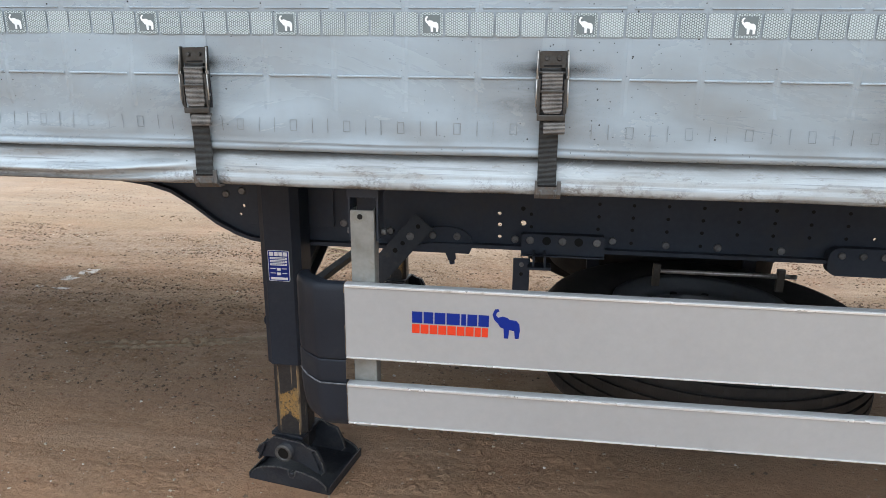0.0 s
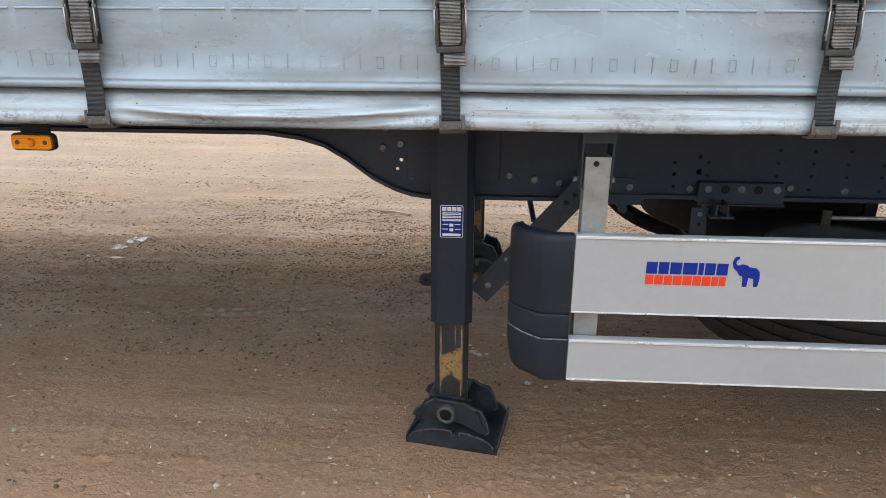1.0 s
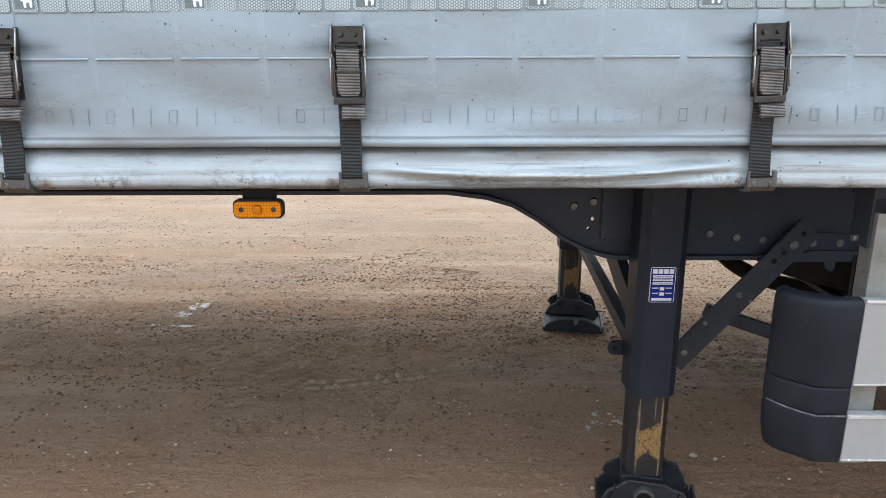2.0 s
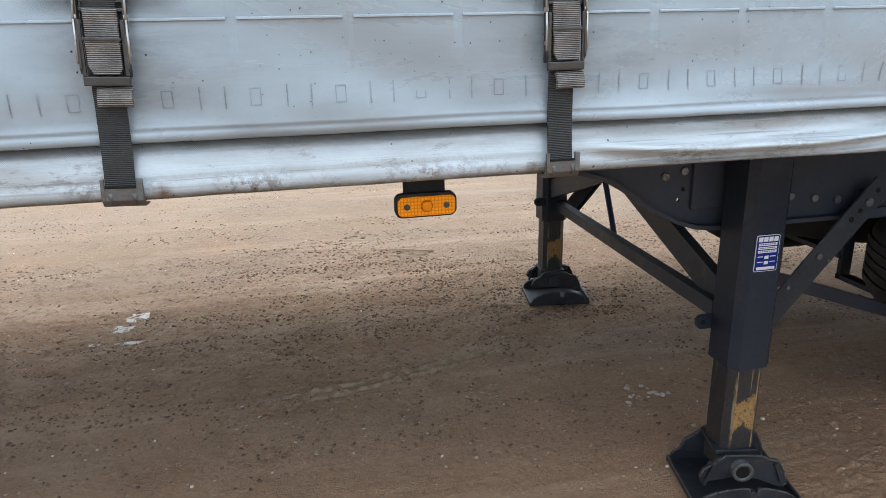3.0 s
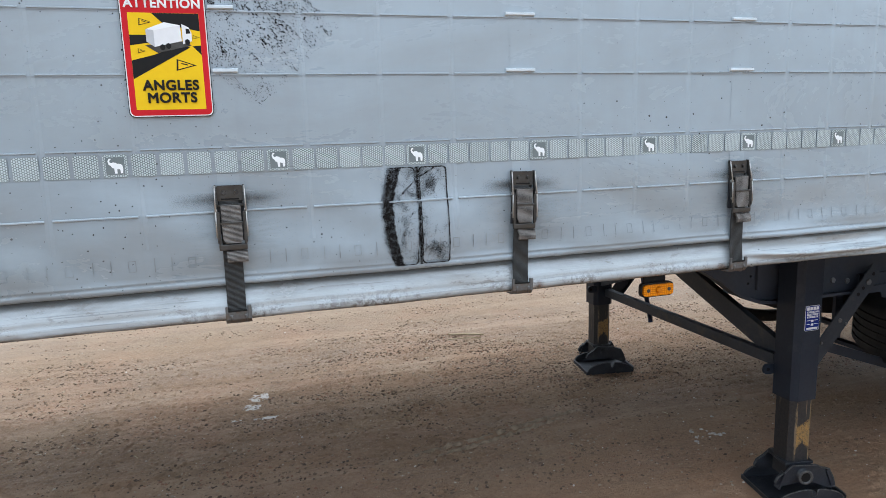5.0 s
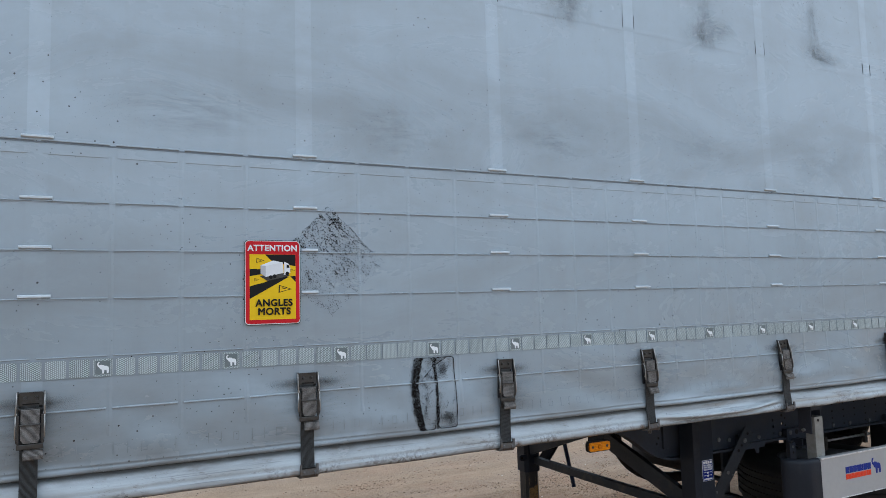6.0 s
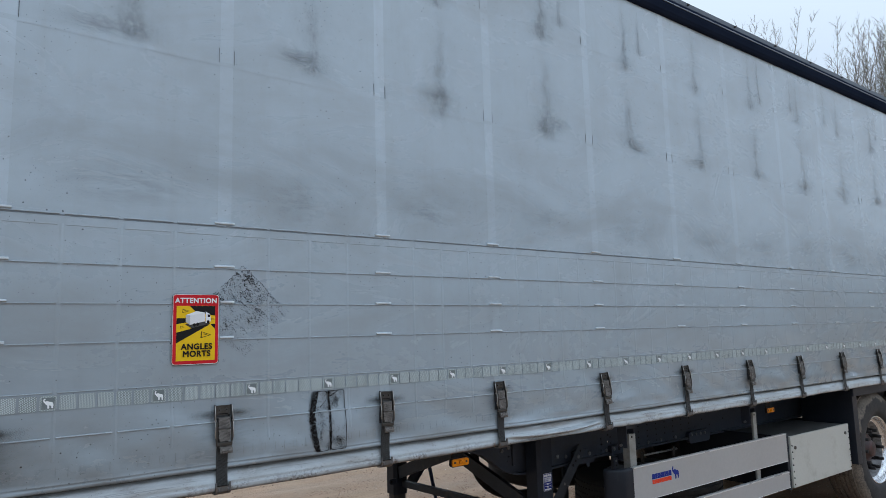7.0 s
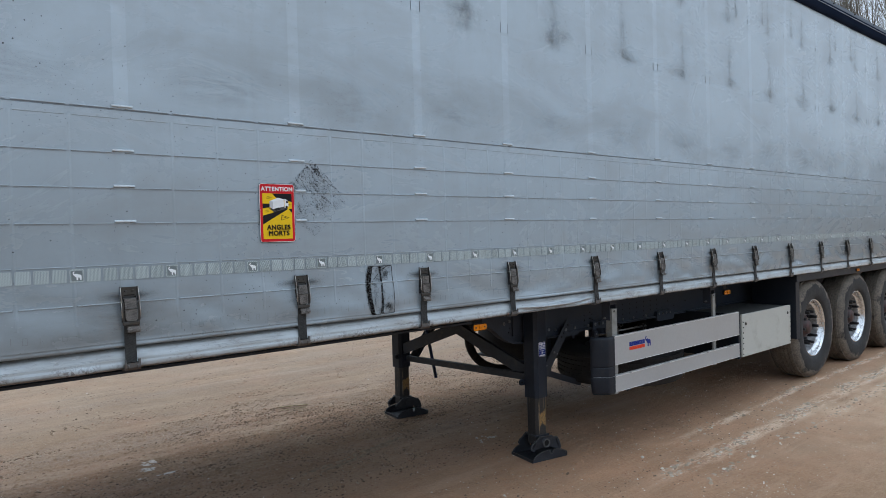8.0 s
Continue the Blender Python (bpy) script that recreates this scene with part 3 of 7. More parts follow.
def ground_material(name="dirt"):
    n = Nodes(name)
    x, y, z = n.xyz()
    broad = n.noise(0.35, 6, 0.6)
    along = n.noise(1.0, 6, 0.65, n.scaled(n.co.outputs["Object"], 0.18, 1.5, 1), 0.4)
    mid = n.noise(4.0, 8, 0.7)
    fine = n.noise(55, 6, 0.75)
    crumb = n.noise(24, 7, 0.8, n.scaled(n.co.outputs["Object"], 0.6, 1, 1))
    grit = n.voronoi(85)
    col = n.mix(n.ramp(broad, 0.35, 0.65), (0.195, 0.132, 0.08), (0.26, 0.187, 0.12))
    col = n.mix(n.math("MULTIPLY", n.ramp(along, 0.42, 0.68), 0.5), col, (0.15, 0.098, 0.06))
    col = n.mix(n.math("MULTIPLY", n.ramp(mid, 0.5, 0.75), 0.5), col, (0.33, 0.255, 0.178))
    col = n.mix(n.math("MULTIPLY", n.ramp(mid, 0.48, 0.3), 0.5), col, (0.12, 0.078, 0.048))
    col = n.mix(n.ramp(fine, 0.36, 0.66, 0.0, 0.75), col, n.mix(0.55, col, (0.08, 0.052, 0.032)))
    dark = n.math("MULTIPLY", n.ramp(crumb, 0.57, 0.63), n.ramp(n.noise(2.2, 4), 0.36, 0.6))
    col = n.mix(n.math("MULTIPLY", dark, 0.85), col, (0.06, 0.038, 0.024))
    light = n.math("MULTIPLY", n.ramp(crumb, 0.43, 0.37), n.ramp(n.noise(2.9, 4), 0.4, 0.65))
    col = n.mix(n.math("MULTIPLY", light, 0.5), col, (0.38, 0.3, 0.21))
    pale = n.math("MULTIPLY", n.math("LESS_THAN", grit, 0.17), n.ramp(n.noise(9, 3), 0.48, 0.68))
    col = n.mix(n.math("MULTIPLY", pale, 0.6), col, (0.55, 0.47, 0.37))
    # pressed lumps and crumbs, from a few millimetres to two centimetres, thick in some patches and worn flat in others
    def lumps(scale, patch, most, lop):
        cell = n.t.nodes.new("ShaderNodeTexVoronoi")
        cell.inputs["Scale"].default_value = scale
        wobble = n.t.nodes.new("ShaderNodeVectorMath")
        wobble.operation = "ADD"
        tint = n.t.nodes.new("ShaderNodeTexNoise")
        tint.inputs["Scale"].default_value, tint.inputs["Detail"].default_value = scale * 2.5, 2
        n.link(n.co.outputs["Object"], tint.inputs["Vector"])
        small = n.t.nodes.new("ShaderNodeVectorMath")
        small.operation = "SCALE"
        small.inputs["Scale"].default_value = 0.5 / scale
        n.link(tint.outputs["Color"], small.inputs[0])
        n.link(n.scaled(n.co.outputs["Object"], lop, 1, 1), wobble.inputs[0])
        n.link(small.outputs[0], wobble.inputs[1])
        n.link(wobble.outputs[0], cell.inputs["Vector"])
        pick = n.math("FRACT", n.math("MULTIPLY", cell.outputs["Color"], 7.3))
        size = n.math("MULTIPLY", n.math("POWER", pick, 1.5), n.ramp(patch, 0.38, 0.62, 0.0, most))
        return n.math("MULTIPLY", n.math("SUBTRACT", size, cell.outputs["Distance"]), 1.0 / most, clamp=True), pick

    loose = n.noise(1.3, 6, 0.7, n.scaled(n.co.outputs["Object"], 0.5, 1.2, 1), 0.4)
    coarse, pick = lumps(26, loose, 0.55, 0.75)
    middling, pick2 = lumps(60, n.noise(2.4, 5, 0.7), 0.6, 0.8)
    tiny, pick3 = lumps(140, n.noise(4.1, 5, 0.7), 0.65, 0.9)
    pock = n.math("MAXIMUM", n.ramp(coarse, 0.02, 0.2), n.ramp(middling, 0.05, 0.3))
    col = n.mix(n.math("MULTIPLY", pock, 0.35), col, n.mix(n.ramp(pick, 0.7, 1.0), (0.1, 0.064, 0.04), (0.2, 0.145, 0.095)))
    crack = n.voronoi(34, n.scaled(n.co.outputs["Object"], 0.6, 1, 1), "DISTANCE_TO_EDGE")
    gap = n.math("MULTIPLY", n.ramp(crack, 0.05, 0.01), n.ramp(loose, 0.5, 0.66, 0.0, 0.7))
    col = n.mix(gap, col, (0.075, 0.048, 0.03))
    # broad wheel tracks drawn along the yard: dry and pale, or damp and reddish
    track = n.noise(1.0, 7, 0.7, n.scaled(n.co.outputs["Object"], 0.28, 3.2, 1), 0.5)
    col = n.mix(n.ramp(track, 0.52, 0.66, 0.0, 0.5), col, (0.34, 0.26, 0.185))
    col = n.mix(n.ramp(n.noise(1.6, 5, 0.65), 0.45, 0.7, 0.0, 0.45), col, (0.24, 0.135, 0.08))
    clay = n.math("MULTIPLY", n.ramp(n.math("ABSOLUTE", n.math("SUBTRACT", y, 1.55)), 1.5, 0.4), n.ramp(n.noise(2.1, 6, 0.7), 0.3, 0.6, 0.2, 0.65))
    col = n.mix(clay, col, n.mix(n.ramp(fine, 0.35, 0.65), (0.33, 0.2, 0.12), (0.24, 0.14, 0.083)))
    col = n.mix(n.math("MULTIPLY", n.ramp(y, 3.4, 5.5, 0.0, 0.5), n.ramp(n.noise(1.1, 6, 0.65), 0.3, 0.6, 0.5, 1.0)), col, n.mix(fine, (0.19, 0.165, 0.128), (0.145, 0.122, 0.092)))
    # dry pale dust trodden along the yard beside the axles, with brighter light painted in
    dust_lift = n.math("MULTIPLY", n.math("MULTIPLY", n.ramp(x, 0.0, 2.0), n.ramp(y, 1.7, 1.2)), n.ramp(n.noise(1.3, 6, 0.65), 0.35, 0.65, 0.1, 0.6))
    col = n.mix(dust_lift, col, n.mix(fine, (0.46, 0.37, 0.27), (0.36, 0.28, 0.2)))
    # dry lime-white crust left in the wheel ruts by the axles
    wander = n.math("MULTIPLY", n.math("SUBTRACT", n.noise(1.6, 5, 0.7), 0.5), 0.16)

    def rut(at, wide, start):
        return n.math("MULTIPLY", n.ramp(n.math("ABSOLUTE", n.math("SUBTRACT", n.math("ADD", y, wander), at)), wide, wide * 0.3), n.ramp(x, start, start + 1.2))

    ruts = n.math("MAXIMUM", rut(1.555, 0.05, -0.2), n.math("MAXIMUM", rut(1.22, 0.11, -1.0), n.math("MULTIPLY", rut(1.0, 0.09, 1.0), 0.6)))
    crust = n.math("MULTIPLY", ruts, n.ramp(n.math("ADD", n.math("MULTIPLY", n.noise(6, 7, 0.8, n.scaled(n.co.outputs["Object"], 0.4, 1.6, 1)), 0.7), n.math("MULTIPLY", n.noise(70, 3, 0.7), 0.3)), 0.46, 0.52))
    col = n.mix(n.math("MULTIPLY", crust, 0.7), col, n.mix(fine, (0.58, 0.49, 0.385), (0.42, 0.34, 0.255)))
    col = n.mix(1.0, col, (1.6, 1.5, 1.45), "MULTIPLY")
    lump = n.math("ADD", n.math("MULTIPLY", coarse, 0.32), n.math("ADD", n.math("MULTIPLY", middling, 0.28), n.math("MULTIPLY", tiny, 0.1)))
    h = n.math("ADD", n.math("MULTIPLY", mid, 0.5), n.math("ADD", n.math("MULTIPLY", fine, 0.22), n.math("ADD", n.math("MULTIPLY", crumb, -0.5), n.math("ADD", lump, n.math("MULTIPLY", gap, -0.15)))))
    n.bump(h, 1.0, 0.03)
    return n.set(color=col, rough=n.ramp(along, 0.4, 0.65, 0.85, 0.55), spec=0.3)


M["dirt"] = ground_material()


def pebble_material(name, a, b, c):
    n = Nodes(name)
    isle = n.t.nodes.new("ShaderNodeNewGeometry").outputs["Random Per Island"]
    col = n.mix(n.ramp(isle, 0.0, 0.75), a, b)
    col = n.mix(n.math("GREATER_THAN", isle, 0.9), col, c)
    col = n.mix(n.math("MULTIPLY", n.math("COMPARE", isle, 0.78, 0.05), 0.6), col, (0.36, 0.15, 0.085))
    grain = n.noise(150, 4, 0.7)
    col = n.mix(n.math("MULTIPLY", grain, 0.35), col, (0.08, 0.06, 0.04))
    n.bump(grain, 0.2, 0.002)
    return n.set(color=col, rough=0.8)


M["pebble"] = pebble_material("pebbles", (0.32, 0.24, 0.165), (0.6, 0.51, 0.4), (0.8, 0.75, 0.68))
M["clod"] = pebble_material("dirt_clods", (0.095, 0.058, 0.036), (0.25, 0.165, 0.105), (0.46, 0.36, 0.26))
M["lime_chip"] = pebble_material("lime_chips", (0.3, 0.23, 0.16), (0.56, 0.47, 0.37), (0.7, 0.63, 0.53))
M["chalk"] = surface("pale_stone", (0.56, 0.51, 0.45), (0.38, 0.33, 0.27), (0.7, 0.9), 0, 25, 120, 0.3)


def lime_material():
    n = Nodes("dried_lime")
    ragged = n.math("ADD", n.math("MULTIPLY", n.noise(22, 6, 0.7), 0.75), n.math("MULTIPLY", n.noise(110, 3, 0.7), 0.25))
    n.set(color=n.mix(n.noise(60, 4), (0.62, 0.57, 0.52), (0.46, 0.41, 0.36)), rough=0.85)
    return n.cover(n.ramp(ragged, 0.43, 0.49))


M["ridge"] = surface("ridge_earth", (0.4, 0.3, 0.205), (0.2, 0.145, 0.095), (0.8, 0.95), 0, 25, 140, 0.4)
M["lime"] = lime_material()
M["straw"] = surface("dry_straw", (0.55, 0.45, 0.3), (0.42, 0.33, 0.2), (0.6, 0.8), 0, 30, 120, 0.1)
M["bark"] = surface("bark", (0.12, 0.108, 0.088), (0.185, 0.165, 0.132), (0.8, 0.95), 0, 3, 30, 0.2)
M["bud"] = surface("young_leaf", (0.26, 0.22, 0.09), (0.2, 0.165, 0.07), (0.6, 0.8), 0, 3, 30, 0.05)


# ---- building helpers ----
def box(bm, x0, x1, y0, y1, z0, z1, bevel=0.0, slot=0):
    before = len(bm.faces)
    vs = [bm.verts.new((x, y, z)) for x in (x0, x1) for y in (y0, y1) for z in (z0, z1)]
    fs = [bm.faces.new([vs[i] for i in q]) for q in ((0, 1, 3, 2), (4, 6, 7, 5), (0, 4, 5, 1), (2, 3, 7, 6), (0, 2, 6, 4), (1, 5, 7, 3))]
    for f in fs:
        f.material_index = slot
    if bevel:
        bmesh.ops.bevel(bm, geom=list({e for f in fs for e in f.edges}), offset=bevel, segments=2, affect="EDGES", profile=0.6)
    return bm


def ring(bm, centre, u, v, r, n, phase=0.0):
    return [bm.verts.new(centre + r * (math.cos(phase + 2 * math.pi * i / n) * u + math.sin(phase + 2 * math.pi * i / n) * v)) for i in range(n)]


def rod(bm, p0, p1, r0, r1=None, n=10, caps=True, slot=0):
    p0, p1 = Vector(p0), Vector(p1)
    r1 = r0 if r1 is None else r1
    d = (p1 - p0).normalized()
    u = d.orthogonal().normalized()
    v = d.cross(u)
    a, b = ring(bm, p0, u, v, r0, n), ring(bm, p1, u, v, r1, n)
    fs = [bm.faces.new((a[i], a[(i + 1) % n], b[(i + 1) % n], b[i])) for i in range(n)]
    if caps:
        fs += [bm.faces.new(a[::-1]), bm.faces.new(b)]
    for f in fs:
        f.material_index, f.smooth = slot, len(f.verts) == 4
    return bm


def bent_tube(bm, pts, r, n=8):
    for a, b in zip(pts, pts[1:]):
        rod(bm, a, b, r, n=n)
    return bm


def lathe(bm, centre, profile, n=48, slot=0):
    """A turned body about an axis along y: pairs of radius and y."""
    c = Vector(centre)
    rings = [[bm.verts.new((c.x + r * math.cos(2 * math.pi * i / n), c.y + h, c.z + r * math.sin(2 * math.pi * i / n))) for i in range(n)] for r, h in profile]
    for a, b in zip(rings, rings[1:]):
        for i in range(n):
            f = bm.faces.new((a[i], b[i], b[(i + 1) % n], a[(i + 1) % n]))
            f.smooth, f.material_index = True, slot
    return bm


def prism(bm, outline, axis, a, b, slot=0):
    """A flat outline pushed from a to b along an axis ('x', 'y' or 'z')."""
    def at(p, h):
        return {"x": (h, p[0], p[1]), "y": (p[0], h, p[1]), "z": (p[0], p[1], h)}[axis]
    va, vb = [bm.verts.new(at(p, a)) for p in outline], [bm.verts.new(at(p, b)) for p in outline]
    n = len(outline)
    fs = [bm.faces.new(va), bm.faces.new(vb[::-1])]
    fs += [bm.faces.new((va[i], vb[i], vb[(i + 1) % n], va[(i + 1) % n])) for i in range(n)]
    for f in fs:
        f.material_index = slot
    return bm


def bar(bm, p0, p1, width, depth, up=(0, 1, 0), bevel=0.0):
    """A flat bar from p0 to p1; depth runs along up."""
    p0, p1 = Vector(p0), Vector(p1)
    d = (p1 - p0).normalized()
    w = Vector(up)
    w = (w - d * w.dot(d)).normalized()
    s = d.cross(w)
    vs = [bm.verts.new(p + s * i * width / 2 + w * j * depth / 2) for p in (p0, p1) for i in (-1, 1) for j in (-1, 1)]
    fs = [bm.faces.new([vs[i] for i in q]) for q in ((0, 1, 3, 2), (4, 6, 7, 5), (0, 4, 5, 1), (2, 3, 7, 6), (0, 2, 6, 4), (1, 5, 7, 3))]
    if bevel:
        bmesh.ops.bevel(bm, geom=list({e for f in fs for e in f.edges}), offset=bevel, segments=2, affect="EDGES")
    return bm


def rounded(x0, x1, z0, z1, r, n=5):
    pts = []
    for cx, cz, a0 in ((x1 - r, z1 - r, 0), (x0 + r, z1 - r, 90), (x0 + r, z0 + r, 180), (x1 - r, z0 + r, 270)):
        for i in range(n + 1):
            a = radians(a0 + 90 * i / n)
            pts.append((cx + r * math.cos(a), cz + r * math.sin(a)))
    return pts


def mesh_of(name, bm, mats):
    bmesh.ops.recalc_face_normals(bm, faces=bm.faces[:])
    me = bpy.data.meshes.new(name)
    bm.to_mesh(me)
    bm.free()
    for m in mats if isinstance(mats, (list, tuple)) else [mats]:
        me.materials.append(m)
    return me


def part(name, bm, material, parent, label="", at=None):
    """Links a bmesh, or a finished mesh, as one mesh object under a thing or a part."""
    me = bm if isinstance(bm, bpy.types.Mesh) else mesh_of(name, bm, material)
    ob = new(name, me)
    ob.parent = parent
    if parent is not None:
        w = Matrix.Translation(parent.location) if parent.type == "EMPTY" else Matrix()
        ob.matrix_parent_inverse = w.inverted()
    if at is not None:
        ob.matrix_basis = at
    return tagged(ob, label) if label else ob


def thing(name, at, label, category, group="", kind=""):
    ob = new(name)
    ob.location = at
    ob.empty_display_size = 0.2
    return tagged(ob, label, category, group, kind)


def grid_mesh(name, xs, zs, f, material, smooth=True):
    """A sheet over x and z, whose place along y is f(x, z)."""
    verts = [(x, f(x, z), z) for z in zs for x in xs]
    n = len(xs)
    faces = [(j * n + i, j * n + i + 1, (j + 1) * n + i + 1, (j + 1) * n + i) for j in range(len(zs) - 1) for i in range(n - 1)]
    me = bpy.data.meshes.new(name)
    me.from_pydata(verts, [], faces)
    me.materials.append(material)
    if smooth:
        me.shade_smooth()
    return me


def lettering(text, size, material, thick=0.0002, bold=0.036):
    """A word as a mesh; its strokes are thickened by bold, a share of the size."""
    cu = bpy.data.curves.new("letters", "FONT")
    cu.body, cu.size, cu.extrude, cu.bevel_depth, cu.bevel_resolution = text, size, thick, bold * size, 1
    cu.align_x, cu.align_y, cu.space_character = "CENTER", "CENTER", 1.09
    ob = bpy.data.objects.new("letters", cu)
    scene.collection.objects.link(ob)
    me = bpy.data.meshes.new_from_object(ob.evaluated_get(bpy.context.evaluated_depsgraph_get()))
    bpy.data.objects.remove(ob)
    me.materials.clear()
    me.materials.append(material)
    return me


# ---- the ground ----
def rise(x, y):
    v = Vector((x, y, 0))
    k = max(0.0, min(1.0, (x - 1.0) / 1.6))
    climb = 0.034 * k * k * (3 - 2 * k)
    h = 0.012 * noise.noise(v * 0.7) + 0.006 * noise.noise(v * 2.3)
    h += 0.004 * noise.noise(Vector((x * 1.2, y * 9, 3.0)))
    for rut, wide, deep in ((2.62, 0.14, 0.006), (3.0, 0.09, 0.007), (3.35, 0.1, 0.006), (0.72, 0.2, 0.012), (1.3, 0.16, 0.008), (5.3, 0.22, 0.01)):
        c = rut + 0.12 * noise.noise(Vector((x * 0.35, rut, 1)))
        h -= deep * math.exp(-(((y - c) / wide) ** 2)) * (0.6 + 0.8 * noise.noise(Vector((x * 1.5, rut, 5))))
    away = max(0.0, math.hypot(x - 1, y - 2) - 14)
    h += min(away * 0.01, 0.4) * noise.noise(v * 0.12)
    near = min(math.hypot(x + 0.88, y - 2.08), math.hypot(x + 0.88, y - 3.58)) < 0.34
    return h * (0.25 if near else 1.0) + climb


def spread(lo, hi, fine_lo, fine_hi, step):
    vals = list(np.arange(fine_lo, fine_hi, step))
    d, v = step, fine_hi
    while v < hi:
        vals.append(v)
        d *= 1.22
        v += d
    d, v = step * 1.22, fine_lo - step
    while v > lo:
        vals.insert(0, v)
        d *= 1.22
        v -= d
    return [lo] + vals + [hi]


def lattice(shape_x, shape_y, xs, ys, rng):
    """Smooth random heights between -1 and 1 on cells of the given size, at every x and y."""
    u, v = (xs - xs.min()) / shape_x, (ys - ys.min()) / shape_y
    grid = rng.uniform(-1, 1, (int(v.max()) + 2, int(u.max()) + 2))
    i, k = u.astype(int), v.astype(int)
    fu, fv = u - i, v - k
    fu, fv = fu * fu * (3 - 2 * fu), fv * fv * (3 - 2 * fv)
    low = grid[np.ix_(k, i)] * (1 - fu) + grid[np.ix_(k, i + 1)] * fu
    high = grid[np.ix_(k + 1, i)] * (1 - fu) + grid[np.ix_(k + 1, i + 1)] * fu
    return low * (1 - fv)[:, None] + high * fv[:, None]


def relief(xs, ys):
    """Fine relief of the trodden earth under and beside the trailer: smeared tracks, grain and thousands of pressed lumps."""
    rng = np.random.default_rng(7)
    loose = 0.55 * lattice(0.9, 0.35, xs, ys, rng) + 0.35 * lattice(0.3, 0.14, xs, ys, rng) + 0.2 * lattice(0.1, 0.06, xs, ys, rng)
    # the earth lies loosest in the lee of the landing legs and is worn smooth beside the trailer
    loose += 0.75 * np.exp(-(((ys - 3.7) / 0.85) ** 2))[:, None] - 0.5
    h = 0.0022 * lattice(0.5, 0.045, xs, ys, rng) + 0.0012 * lattice(0.16, 0.02, xs, ys, rng)
    h += (0.0011 * lattice(0.022, 0.018, xs, ys, rng) + 0.0008 * lattice(0.011, 0.011, xs, ys, rng)) * (1.0 + 0.4 * np.clip(loose, 0, 1))
    step_x, step_y = xs[1] - xs[0], ys[1] - ys[0]
    nx_, ny_ = len(xs), len(ys)
    made = 0
    lumps = np.zeros_like(h)
    while made < 21000:
        i, k = int(rng.integers(4, nx_ - 4)), int(rng.integers(4, ny_ - 4))
        if 0.35 + 0.6 * loose[k, i] < rng.random():
            continue
        made += 1
        rx = 0.0045 + 0.0125 * rng.random() ** 3
        ry = rx * rng.uniform(0.55, 0.95)
        tall = min(rx, ry) * rng.uniform(0.5, 0.95)
        a, b = max(1, int(rx / step_x) + 1), max(1, int(ry / step_y) + 1)
        k0, k1, i0, i1 = max(0, k - b), min(ny_, k + b + 1), max(0, i - a), min(nx_, i + a + 1)
        du = (np.arange(i0, i1) - i) * step_x / rx
        dv = (np.arange(k0, k1) - k) * step_y / ry
        dome = np.clip(1.0 - du[None, :] ** 2 - dv[:, None] ** 2, 0, 1) ** 0.45
        lumps[k0:k1, i0:i1] = np.maximum(lumps[k0:k1, i0:i1], tall * dome)
    h += lumps
    # fade to nothing at the rim of the detailed stretch and under the feet of the legs
    edge = np.minimum.outer(np.minimum(ys - ys[0], ys[-1] - ys), np.full(nx_, 9.0))
    edge = np.minimum(edge, np.minimum(xs - xs[0], xs[-1] - xs)[None, :])
    h *= np.clip(edge / 0.35, 0, 1)
    for fx, fy in ((-0.88, 2.08), (-0.84, 3.70)):
        away = np.hypot((xs - fx)[None, :], (ys - fy)[:, None])
        h *= np.clip((away - 0.19) / 0.12, 0.0, 1.0)
    return h


FINE_X, FINE_Y = np.arange(-4.75, 0.55, 0.0078), np.arange(1.2, 5.35, 0.0078)
coarse_x, coarse_y = np.array(spread(-1500, 1500, -7.0, 8.0, 0.045)), np.array(spread(-1500, 1500, -2.5, 9.0, 0.04))
gx = np.array(sorted([x for x in coarse_x if not FINE_X[0] - 0.02 < x < FINE_X[-1] + 0.02] + list(FINE_X)))
gy = np.array(sorted([y for y in coarse_y if not FINE_Y[0] - 0.02 < y < FINE_Y[-1] + 0.02] + list(FINE_Y)))
swell = np.array([[rise(x, y) for x in coarse_x] for y in coarse_y])
swell = np.array([np.interp(gx, coarse_x, row) for row in swell])
heights = np.array([np.interp(gy, coarse_y, col) for col in swell.T]).T
x0, y0 = int(np.searchsorted(gx, FINE_X[0])), int(np.searchsorted(gy, FINE_Y[0]))
heights[y0:y0 + len(FINE_Y), x0:x0 + len(FINE_X)] += relief(FINE_X, FINE_Y)
nx, ny = len(gx), len(gy)
ground_mesh = bpy.data.meshes.new("ground")
ground_mesh.vertices.add(nx * ny)
ground_mesh.vertices.foreach_set("co", np.stack([np.tile(gx, ny), np.repeat(gy, nx), heights.ravel()], axis=1).ravel())
corner = (np.arange(ny - 1)[:, None] * nx + np.arange(nx - 1)[None, :]).ravel()
quads = np.stack([corner, corner + 1, corner + nx + 1, corner + nx], axis=1).ravel()
ground_mesh.loops.add(len(quads))
ground_mesh.loops.foreach_set("vertex_index", quads)
ground_mesh.polygons.add(len(corner))
ground_mesh.polygons.foreach_set("loop_start", np.arange(len(corner)) * 4)
ground_mesh.update(calc_edges=True)
ground_mesh.validate()
ground_mesh.materials.append(M["dirt"])
ground_mesh.shade_smooth()
tagged(new("ground", ground_mesh), "bare trodden brown earth yard with shallow wheel ruts", "ground", kind="structure")


